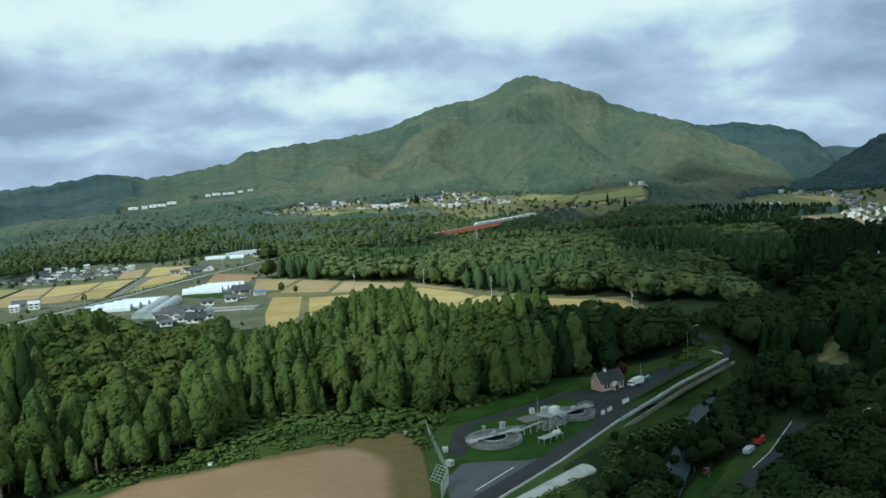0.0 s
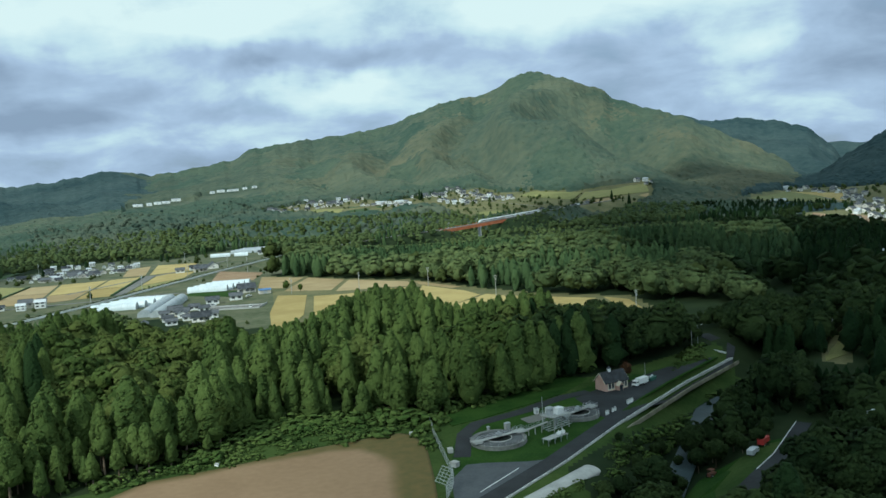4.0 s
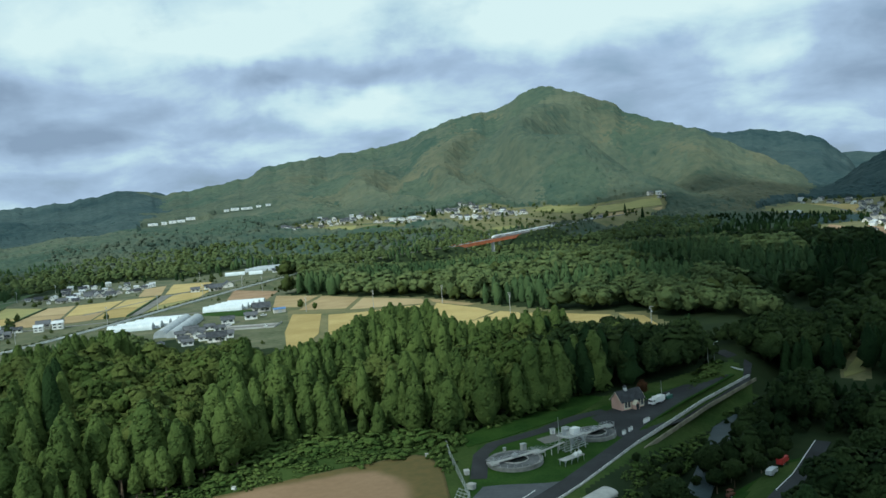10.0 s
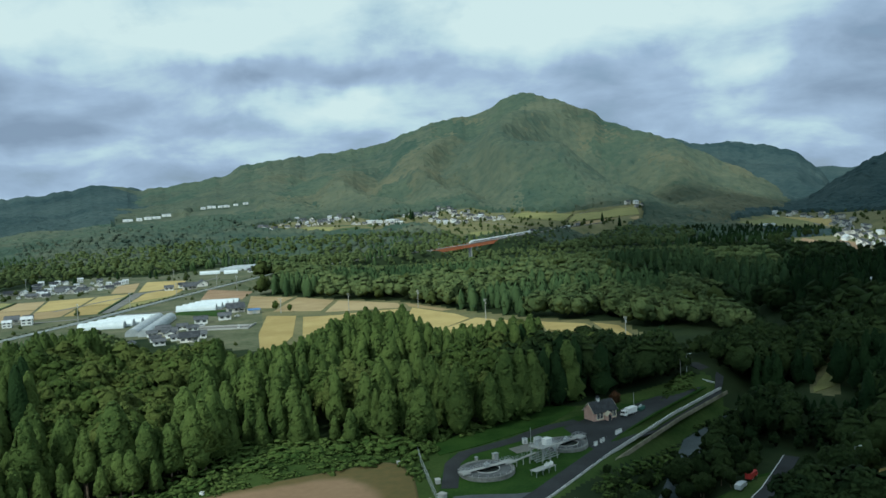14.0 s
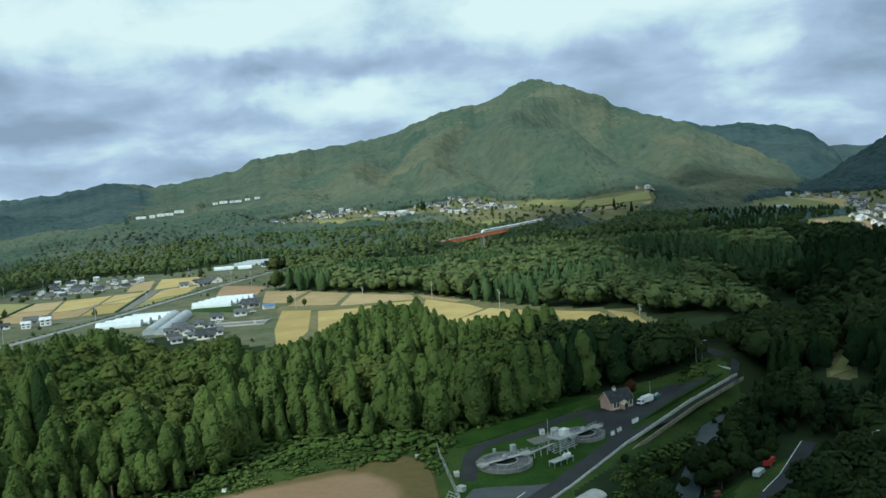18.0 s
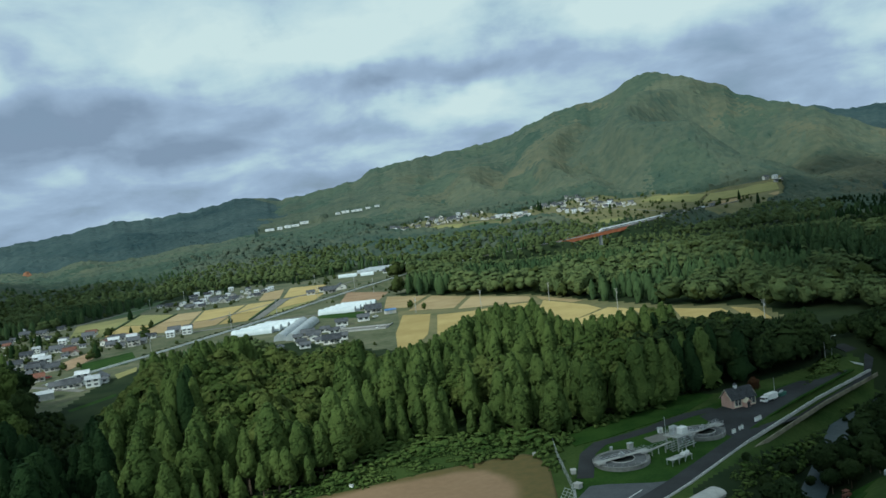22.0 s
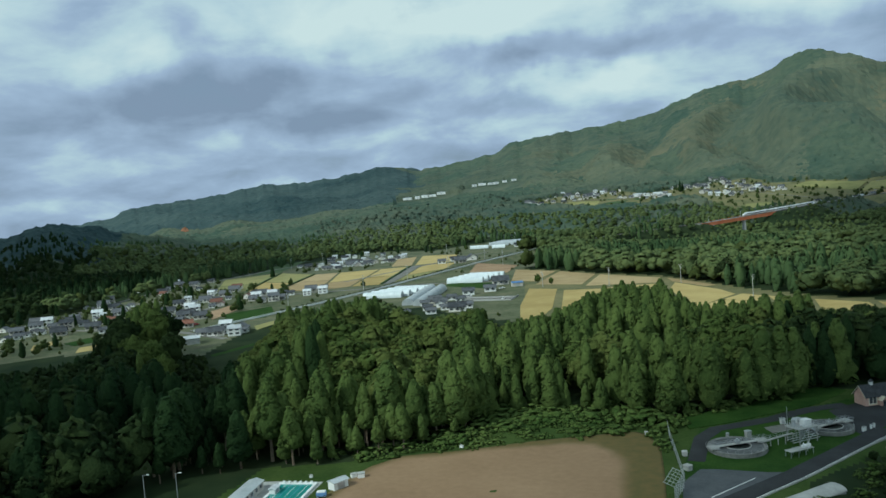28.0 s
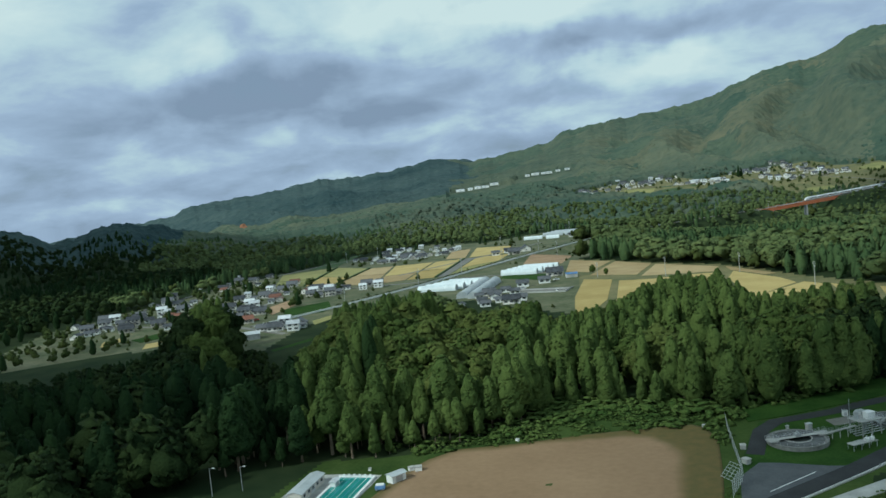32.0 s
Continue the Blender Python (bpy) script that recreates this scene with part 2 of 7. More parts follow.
BARK = material("bark", (0.10, 0.075, 0.05), (0.24, 0.19, 0.14), 0.8, 0.9, fine=6.0, per_object=0.8)
GRASS = material("meadow_grass", (0.030, 0.056, 0.014), (0.070, 0.100, 0.028), 0.06, 0.95, fine=0.9, bump=0.05, stains=0.4, spec=0.05)
LAWN = material("mown_grass", (0.018, 0.046, 0.009), (0.044, 0.084, 0.017), 0.08, 0.95, fine=1.3, bump=0.03, spec=0.05)
RICE = material("ripe_rice", (0.34, 0.25, 0.085), (0.48, 0.37, 0.145), 0.05, 0.9, fine=1.6, bump=0.08, per_object=0.9)
STUBBLE = material("cut_rice_stubble", (0.30, 0.215, 0.10), (0.43, 0.325, 0.17), 0.06, 0.9, fine=1.6, bump=0.05, per_object=0.9)
GREENRICE = material("late_green_rice", (0.16, 0.165, 0.055), (0.28, 0.26, 0.095), 0.05, 0.9, fine=1.5, bump=0.05, per_object=0.9)
SOIL = material("ploughed_soil", (0.23, 0.145, 0.08), (0.40, 0.275, 0.165), 0.05, 0.95, fine=1.5, bump=0.05, per_object=0.6)
VEG = material("vegetable_rows", (0.030, 0.060, 0.018), (0.075, 0.120, 0.040), 0.10, 0.9, fine=1.5, bump=0.06, per_object=0.6)
CLAY = material("sports_ground_clay", (0.22, 0.14, 0.078), (0.30, 0.20, 0.118), 0.030, 0.95, fine=0.5, bump=0.01, stains=0.25)
ASPHALT = material("asphalt", (0.022, 0.024, 0.026), (0.042, 0.045, 0.049), 0.12, 0.95, fine=1.8, bump=0.005, stains=0.3)
PATHWAY = material("country_road", (0.12, 0.12, 0.112), (0.24, 0.23, 0.21), 0.1, 0.9, fine=1.5)
CONCRETE = material("weathered_concrete", (0.30, 0.30, 0.29), (0.52, 0.52, 0.50), 0.25, 0.85, fine=2.5, bump=0.01, stains=0.5)
PALE_CONCRETE = material("pale_concrete", (0.32, 0.32, 0.31), (0.48, 0.48, 0.465), 0.3, 0.85, fine=2.5, stains=0.4)
WHITE = material("white_paint", (0.70, 0.71, 0.70), (0.86, 0.87, 0.86), 0.4, 0.6, fine=3.0, stains=0.15)
SHEET = material("greenhouse_film", (0.60, 0.66, 0.69), (0.80, 0.85, 0.87), 0.2, 0.35, fine=1.5, per_object=0.5, spec=0.5)
GREYFILM = material("grey_greenhouse_film", (0.30, 0.33, 0.35), (0.48, 0.51, 0.53), 0.2, 0.45, fine=1.5, per_object=0.5)
PLASTER = material("house_plaster", (0.52, 0.49, 0.44), (0.86, 0.84, 0.80), 0.4, 0.85, fine=2.0, per_object=1.6, stains=0.2)
PINK = material("pink_render", (0.50, 0.32, 0.26), (0.66, 0.45, 0.38), 0.4, 0.85, fine=2.5, stains=0.3)
CREAM = material("cream_panel", (0.62, 0.56, 0.42), (0.78, 0.72, 0.58), 0.4, 0.8, fine=2.5)
TILE = material("dark_roof_tiles", (0.040, 0.044, 0.052), (0.125, 0.13, 0.142), 0.4, 0.6, fine=3.0, per_object=1.2, bump=0.02)
SLATE = material("dark_slate", (0.026, 0.029, 0.034), (0.062, 0.066, 0.074), 0.6, 0.7, fine=3.0, bump=0.02)
TILE_RED = material("russet_metal_roof", (0.11, 0.050, 0.035), (0.24, 0.105, 0.07), 0.4, 0.5, fine=3.0, per_object=0.8)
TILE_BLUE = material("blue_metal_roof", (0.07, 0.16, 0.36), (0.16, 0.30, 0.55), 0.4, 0.45, fine=3.0, per_object=0.8)
TILE_PALE = material("pale_metal_roof", (0.40, 0.42, 0.45), (0.68, 0.70, 0.72), 0.4, 0.45, fine=3.0, per_object=1.0)
GLASS_DARK = material("window_glass", (0.02, 0.025, 0.03), (0.06, 0.07, 0.08), 1.0, 0.12, fine=3.0, spec=0.6)
STEEL = material("galvanised_steel", (0.42, 0.44, 0.46), (0.62, 0.64, 0.66), 0.8, 0.45, 0.6, fine=4.0, stains=0.3)
RED_STEEL = material("red_bridge_paint", (0.76, 0.21, 0.085), (0.86, 0.31, 0.155), 0.1, 0.6, fine=1.5, stains=0.25)
RED_PAINT = material("red_lorry_paint", (0.38, 0.03, 0.03), (0.52, 0.06, 0.05), 0.6, 0.4, fine=3.0)
TRAIN_WHITE = material("train_white", (0.74, 0.75, 0.77), (0.86, 0.87, 0.88), 0.2, 0.35, fine=1.0, spec=0.5)
TRAIN_GREY = material("train_grey", (0.22, 0.23, 0.26), (0.36, 0.37, 0.40), 0.2, 0.4, fine=1.0)
WATER_DARK = material("tank_water", (0.010, 0.014, 0.014), (0.025, 0.032, 0.030), 0.4, 0.08, fine=2.0, bump=0.01, spec=0.6)
WATER = material("river_water", (0.028, 0.042, 0.048), (0.070, 0.092, 0.102), 0.10, 0.45, fine=1.2, bump=0.05, spec=0.10)
POOL = material("pool_water", (0.035, 0.21, 0.19), (0.065, 0.31, 0.28), 0.12, 0.10, fine=0.6, bump=0.02, spec=0.6)
RUBBER = material("black_rubber", (0.015, 0.015, 0.015), (0.03, 0.03, 0.03), 2.0, 0.85, fine=8.0)
BALLAST = material("track_ballast", (0.11, 0.10, 0.085), (0.22, 0.20, 0.18), 0.4, 0.95, fine=3.0)
EARTH = material("bare_red_earth", (0.26, 0.12, 0.065), (0.42, 0.21, 0.115), 0.06, 0.95, fine=0.2, stains=0.3)

# these two share the painted haze tint of FAR_WOOD
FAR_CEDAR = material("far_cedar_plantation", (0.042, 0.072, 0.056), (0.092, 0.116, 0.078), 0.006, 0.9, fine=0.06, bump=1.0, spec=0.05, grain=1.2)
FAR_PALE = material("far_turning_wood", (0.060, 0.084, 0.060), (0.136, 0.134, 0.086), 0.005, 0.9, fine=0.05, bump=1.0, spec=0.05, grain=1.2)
FOREST_FLOOR = material("hill_undergrowth", (0.014, 0.026, 0.012), (0.038, 0.052, 0.022), 0.01, 0.95, fine=0.08, spec=0.05)
DRY_GRASS = material("dry_grass_banks", (0.085, 0.095, 0.036), (0.21, 0.185, 0.085), 0.04, 0.95, fine=0.5, bump=0.04)
YARD = material("village_yards", (0.046, 0.068, 0.024), (0.160, 0.155, 0.090), 0.05, 0.95, fine=0.35, stains=0.3)
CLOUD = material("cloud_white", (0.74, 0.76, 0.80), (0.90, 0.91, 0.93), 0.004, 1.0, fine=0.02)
for c in shade_clouds:
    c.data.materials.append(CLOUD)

# ---------------------------------------------------------------- building helpers


def array_mesh(name, verts, tris, smooth=False, normals=None):
    """A mesh from arrays of points and triangles."""
    me = bpy.data.meshes.new(name)
    verts, tris = np.asarray(verts, np.float32), np.asarray(tris, np.int32)
    me.vertices.add(len(verts))
    me.vertices.foreach_set("co", verts.ravel())
    k = tris.shape[1]
    me.loops.add(tris.size)
    me.loops.foreach_set("vertex_index", tris.ravel())
    me.polygons.add(len(tris))
    me.polygons.foreach_set("loop_start", np.arange(0, tris.size, k, dtype=np.int32))
    me.update(calc_edges=True)
    me.polygons.foreach_set("use_smooth", np.full(len(tris), smooth))
    if normals is not None:
        free_normals = me.attributes.new("custom_normal", "FLOAT_VECTOR", "POINT")
        free_normals.data.foreach_set("vector", np.asarray(normals, np.float32).ravel())
    return me


def part(name, bm, mat, parent=None, label="", m=None, smooth=False):
    """Links a bmesh as one mesh object under a thing or a part."""
    me = bpy.data.meshes.new(name)
    bmesh.ops.recalc_face_normals(bm, faces=bm.faces)
    bm.to_mesh(me)
    bm.free()
    if smooth:
        me.polygons.foreach_set("use_smooth", np.full(len(me.polygons), True))
    me.materials.append(mat)
    ob = new(name, me)
    ob.parent = parent
    if m is not None:
        ob.matrix_basis = m
    return tagged(ob, label)


def thing(name, m, label, category, group="", kind=""):
    return_ob = tagged(new(name), label, category, group, kind)
    return_ob.empty_display_size = 0.2
    return_ob.matrix_basis = m
    return return_ob


def box(bm, x, y, z, sx, sy, sz, turn=0.0):
    """A box whose base centre is at x, y, z."""
    m = Matrix.Translation((x, y, z + sz / 2)) @ Matrix.Rotation(radians(turn), 4, "Z") @ Matrix.Diagonal((sx, sy, sz, 1))
    bmesh.ops.create_cube(bm, size=1.0, matrix=m)
    return bm


def rod(bm, a, b, r0, r1=None, n=8):
    """A tapered round bar from a to b."""
    a, b = Vector(a), Vector(b)
    turn = (b - a).to_track_quat("Z", "Y").to_matrix().to_4x4()
    bmesh.ops.create_cone(bm, cap_ends=True, segments=n, radius1=r0, radius2=r0 if r1 is None else r1, depth=(b - a).length,
                          matrix=Matrix.Translation((a + b) / 2) @ turn)
    return bm


def slab(bm, points, low, high):
    """An upright prism over a flat outline; low and high may be lists."""
    n = len(points)
    lo = low if hasattr(low, "__len__") else [low] * n
    hi = high if hasattr(high, "__len__") else [high] * n
    a = [bm.verts.new((p[0], p[1], z)) for p, z in zip(points, lo)]
    b = [bm.verts.new((p[0], p[1], z)) for p, z in zip(points, hi)]
    bm.faces.new(b)
    bm.faces.new(a[::-1])
    for i in range(n):
        j = (i + 1) % n
        bm.faces.new((a[i], a[j], b[j], b[i]))
    return bm


def ring(bm, r0, r1, z0, z1, n=48, x=0.0, y=0.0):
    """A hollow round wall."""
    loops = []
    for r, z in ((r0, z0), (r1, z0), (r1, z1), (r0, z1)):
        loops.append([bm.verts.new((x + r * math.cos(k * 2 * math.pi / n), y + r * math.sin(k * 2 * math.pi / n), z)) for k in range(n)])
    for a, b in zip(loops, loops[1:] + loops[:1]):
        for k in range(n):
            j = (k + 1) % n
            bm.faces.new((a[k], a[j], b[j], b[k]))
    return bm


def ribbon(bm, path, half, up, thick=0.3):
    """A strip of road along a path of (x, y) points, lying on the ground."""
    pts = []
    for a, b in zip(path, path[1:]):
        a, b = np.array(a, float), np.array(b, float)
        steps = max(1, int(np.linalg.norm(b[:2] - a[:2]) / 8))
        pts += [a + (b - a) * k / steps for k in range(steps)]
    pts.append(np.array(path[-1], float))
    rows = []
    for i, p in enumerate(pts):
        d = pts[min(i + 1, len(pts) - 1)] - pts[max(i - 1, 0)]
        side = np.array((-d[1], d[0])) / max(np.hypot(d[0], d[1]), 1e-6) * half
        z = p[2] if len(p) > 2 else float(ground_z(p[0], p[1]))
        rows.append([bm.verts.new((p[0] + s * side[0], p[1] + s * side[1], z + h)) for s, h in ((1, up), (-1, up), (-1, up - thick), (1, up - thick))])
    for a, b in zip(rows, rows[1:]):
        for k in range(4):
            j = (k + 1) % 4
            bm.faces.new((a[k], a[j], b[j], b[k]))
    bm.faces.new(rows[0])
    bm.faces.new(rows[-1][::-1])
    return bm


def inside(x, y, poly):
    """Which of the points lie in the outline."""
    x, y = np.asarray(x, float), np.asarray(y, float)
    hit = np.zeros(x.shape, bool)
    for (x0, y0), (x1, y1) in zip(poly, poly[1:] + poly[:1]):
        cut = (y0 > y) != (y1 > y)
        hit ^= cut & (x < (x1 - x0) * (y - y0) / ((y1 - y0) or 1e-9) + x0)
    return hit


def near_line(x, y, path, far):
    """Which of the points lie within far metres of a path."""
    hit = np.zeros(np.shape(x), bool)
    for a, b in zip(path, path[1:]):
        dx, dy = b[0] - a[0], b[1] - a[1]
        s = np.clip(((x - a[0]) * dx + (y - a[1]) * dy) / (dx * dx + dy * dy), 0, 1)
        hit |= np.hypot(x - a[0] - s * dx, y - a[1] - s * dy) < far
    return hit


# ---------------------------------------------------------------- the lie of the land


def lattice(ix, iy):
    h = np.sin(ix * 127.1 + iy * 311.7) * 43758.5453
    return h - np.floor(h)


def value_noise(x, y):
    ix, iy = np.floor(x), np.floor(y)
    fx, fy = x - ix, y - iy
    fx, fy = fx * fx * (3 - 2 * fx), fy * fy * (3 - 2 * fy)
    a = lattice(ix, iy) * (1 - fx) + lattice(ix + 1, iy) * fx
    b = lattice(ix, iy + 1) * (1 - fx) + lattice(ix + 1, iy + 1) * fx
    return a * (1 - fy) + b * fy - 0.5


def rough_land(x, y, size, octaves=4):
    s = 0.0
    for k in range(octaves):
        c, d = math.cos(0.55 + 0.9 * k) / size * 2 ** k, math.sin(0.55 + 0.9 * k) / size * 2 ** k
        s = s + value_noise(x * c - y * d + 17.3 * k, x * d + y * c + 5.1 * k) * 0.5 ** k
    return s


def crests(u):
    """Sharp ridges with broad hollows between them, one for each whole number, of uneven height."""
    k = np.floor(u)
    edge = 1 - 2 * np.abs(u - k - 0.5)
    return (edge * edge * (2.4 - 1.4 * edge) - 0.5) * (0.5 + 0.9 * lattice(k, k * 3.0 + 1.0))


def smooth(x, a, b):
    s = np.clip((x - a) / (b - a), 0, 1)
    return s * s * (3 - 2 * s)


RAIL = [(-330, 300, 5.6), (-290, 400, 5.8), (-266, 470, 6.0), (-243, 560, 6.2), (-224, 660, 6.8), (-204, 740, 8), (-165, 820, 12), (-100, 895, 16), (-40, 940, 18.6), (2.2, 971, 20.0), (95, 1085, 23.8), (150, 1150, 27), (228, 1238, 31), (300, 1310, 33), (372, 1380, 36)]
RIVER = [(10, 90), (40, 170), (66, 225), (83, 262), (118, 300), (175, 380), (215, 520), (190, 720), (110, 900), (40, 1040), (-60, 1130), (-260, 1180)]

# each range of hills: bearing, skyline angle, distance of crest, distance of foot
RANGES = [
    ([-62, -52, -48, -40.5, -39, -33.7, -30.5, -28, -25.4, -22.3, -21.4, -19.5, -16.7, -13.8, -12.6, -9.9, -5.1, -3.1, -1, 1, 4.3, 5.7, 7.2, 9.5, 12.1, 12.8, 15.1, 17.4, 21.8, 25, 30],
     [-1.5, -1.2, -0.7, 0.2, 0.8, 1.2, 1.75, 1.65, 1.85, 2.35, 2.4, 1.95, 2.25, 2.75, 3.45, 3.75, 4.2, 4.5, 5.25, 5.9, 6.35, 7.15, 7.65, 7.0, 5.95, 5.35, 4.4, 3.6, 1.5, -0.6, -2],
     [-62, -40, -28, -12, 7, 18, 30], [2300, 2500, 2900, 2700, 2600, 2150, 1900],
     [-62, -30, -12, 5, 18, 30], [1500, 1500, 1560, 1480, 1360, 1500]),
    ([-24, -21.1, -19.9, -18.8, -16.5, -14.2, -13.1, -11], [0.5, 1.85, 2.4, 1.95, 1.6, 2.5, 2.85, 1.5], [-24, -11], [4500, 4500], [-24, -11], [3300, 3300]),
    ([10, 15, 17.4, 19.4, 20.8, 23.3, 24.9, 26.5, 27.4, 29], [2.8, 3.95, 3.75, 3.2, 3.35, 2.9, 2.45, 1.1, -0.5, -1.2], [10, 29], [3500, 3300], [10, 29], [2300, 2200]),
    ([20, 25.2, 28.4, 33, 40], [0.8, 1.55, 1.3, 1.7, 1.5], [20, 40], [4500, 4500], [20, 40], [3200, 3200]),
    ([24, 25.5, 26.8, 28.1, 29.3, 34, 45, 60, 90], [-1.2, -0.7, 0.15, 0.95, 1.6, 4.0, 7.0, 8.0, 5.0], [24, 60], [1900, 1500], [24, 60], [1350, 900]),
    ([-110, -60, -52, -49.8, -48, -46.6, -45.2, -44.2, -41, -40.5, -38.5, -35, -30], [2.0, 1.2, 0.6, 0.3, -0.75, -0.5, 0.0, 0.15, -0.2, -0.5, -1.0, -1.7, -2.6],
     [-60, -40, -30], [1250, 1450, 1500], [-60, -40, -30], [720, 1000, 1150]),
    ([-180, -110, -70, -60], [3.5, 3.0, 1.5, -3], [-180, -60], [2600, 2400], [-180, -60], [1100, 1200]),
    ([60, 90, 130, 180], [-3, 3.0, 4.0, 3.5], [60, 180], [2600, 2600], [60, 180], [1100, 1100]),
]


def ground_z(x, y):
    """The height of the bare ground; the camera's foot is at 0, 0."""
    x, y = np.asarray(x, float), np.asarray(y, float)
    r, a = np.hypot(x, y), np.degrees(np.arctan2(x, y))
    z = 5.0 * smooth(r, 300, 400)
    # valley floor rises to the far terraces on the near side of the mountain, less so up the side valley
    shelf = np.interp(a, [-60, -45, -32, -22, -14, -8, 0, 3, 7, 10, 14, 16, 22, 30, 45], [8, 10, 26, 50, 62, 60, 62, 60, 52, 46, 44, 36, 24, 18, 6])
    z = z + (shelf - 5) * smooth(r, np.interp(a, [-30, 0, 12, 20], [1080, 1100, 1120, 1050]), np.interp(a, [-30, 0, 20], [1540, 1560, 1560]))
    z = z + 3.0 * rough_land(x, y, 160, 3) * smooth(r, 1100, 1500)
    # low bank behind the works, and the river's bed
    z = np.where(near_line(x, y, [(0, 246), (30, 268), (46, 281), (80, 302), (96, 330)], 4.0), z + 0.3, z)
    best = np.full(x.shape, 1e9)
    for p, q in zip(RIVER, RIVER[1:]):
        dx, dy = q[0] - p[0], q[1] - p[1]
        s = np.clip(((x - p[0]) * dx + (y - p[1]) * dy) / (dx * dx + dy * dy), 0, 1)
        best = np.minimum(best, np.hypot(x - p[0] - s * dx, y - p[1] - s * dy))
    deep = np.where(r < 420, 8.0, 13.0)
    z = z - deep * (1 - smooth(best, 5.0, np.where(r < 420, 20.0, 45.0)))
    low = smooth(x - 0.62 * (y - 165), 32, 50) * (1 - smooth(r, 330, 420)) * smooth(best, 6, 22)
    z = z - 2.0 * low * (x > 0)
    # the ground meets the railway on both sides of its bridge
    gap, level = np.full(x.shape, 1e9), np.zeros(x.shape)
    for p, q in zip(RAIL, RAIL[1:]):
        if p is RAIL[9]:
            continue
        dx, dy = q[0] - p[0], q[1] - p[1]
        s = np.clip(((x - p[0]) * dx + (y - p[1]) * dy) / (dx * dx + dy * dy), 0, 1)
        d = np.hypot(x - p[0] - s * dx, y - p[1] - s * dy)
        level = np.where(d < gap, p[2] + s * (q[2] - p[2]), level)
        gap = np.minimum(gap, d)
    z = z + (level - 0.5 - z) * (1 - smooth(gap, 4, np.where(r < 800, 14, 45)))
    base = z
    for ka, ke, ra, rr, fa, fr in RANGES:
        inner = (a >= ka[0]) & (a <= ka[-1])
        crest, foot = np.interp(a, ra, rr), np.interp(a, fa, fr)
        top = 75 + crest * np.tan(np.radians(np.interp(a, ka, ke) + 0.05 * np.sin(a * 3.3) + 0.03 * np.sin(a * 8.7 + 2))) - 9.0
        s = np.clip((r - foot) / (crest - foot), 0, 1)
        bends = rough_land(x, y, 900, 3)
        spur = crests(a / 7.3 + 2.0 * bends + r / 2600) * 0.42 + crests(a / 3.4 + 2.6 * bends - r / 1300) * 0.13 + rough_land(x, y, 480, 4) * 0.75
        calm = smooth(np.abs(a + 16.2), 5.0, 8.0)     # the even slope under the hillside barns
        spur = spur * (0.12 + 0.88 * calm)
        lift = s + (0.62 * s * s - 0.62 * s) * 0.9
        h = base * (1 - lift) + top * lift + spur * np.maximum(top - base, 30) * 1.15 * s * (1 - s) * 1.35
        h = np.where(r > crest, top - (r - crest) * 0.16 + rough_land(x, y, 300, 3) * 25 * np.clip((r - crest) / 300, 0, 1), h)
        z = np.where(inner & (r > foot), np.maximum(z, h), z)
    # the wooded nose that comes down in front of the peak, with a gully behind it
    px, py, qx, qy = 196.0, 2080.0, 372.0, 1470.0
    s = np.clip(((x - px) * (qx - px) + (y - py) * (qy - py)) / ((qx - px) ** 2 + (qy - py) ** 2), 0, 1)
    d = ((x - px) * (qy - py) - (y - py) * (qx - px)) / math.hypot(qx - px, qy - py)
    along_it = np.hypot(x - px - s * (qx - px), y - py - s * (qy - py))
    side = np.where(d < 0, np.abs(d), 0)
    z = z + 66 * np.sin(np.pi * np.clip(s * 0.8 + 0.12, 0, 1)) * np.exp(-(along_it / 95) ** 2) - 40 * np.exp(-((side - 175) / 85) ** 2) * np.sin(np.pi * s)
    # a second spur beyond the gully
    px, py, qx, qy = 560.0, 2090.0, 565.0, 1560.0
    s = np.clip(((x - px) * (qx - px) + (y - py) * (qy - py)) / ((qx - px) ** 2 + (qy - py) ** 2), 0, 1)
    along_it = np.hypot(x - px - s * (qx - px), y - py - s * (qy - py))
    z = z + 38 * np.sin(np.pi * np.clip(s * 0.85 + 0.1, 0, 1)) * np.exp(-(along_it / 85) ** 2)
    return z


# ---------------------------------------------------------------- outlines of the open land
SPORTS_GROUND = [(-5.0, 176), (-6.5, 200), (-8.5, 222), (-12.5, 234), (-17, 237), (-25, 234), (-45, 226), (-64, 216), (-82, 209), (-88, 199), (-91, 186), (-93, 150), (-6, 150)]
WORKS = [(-1, 178), (-3, 212), (0, 238), (4, 246), (27, 264), (45, 279), (76, 300), (95, 318), (108, 312), (76, 268), (48, 231), (28, 204), (12, 180)]
POOL_YARD = [(-145, 120), (-143, 170), (-128, 184), (-111, 191), (-94, 198), (-86, 190), (-88, 120)]
RICE_LAND = [(-88, 405), (-115, 470), (-160, 690), (-112, 662), (-72, 625), (-23, 592), (24, 520), (55, 480), (88, 455), (104, 448), (104, 392), (60, 405), (-4, 420), (-60, 425)]
VILLAGE_LAND = [(-88, 405), (-150, 690), (-128, 745), (-190, 850), (-172, 1000), (-200, 1050), (-285, 1060), (-330, 960), (-420, 1000), (-468, 800), (-480, 640), (-470, 480), (-462, 395), (-395, 288), (-370, 290), (-335, 330), (-300, 338), (-258, 318), (-236, 322), (-238, 345), (-255, 400), (-240, 450), (-170, 470)]
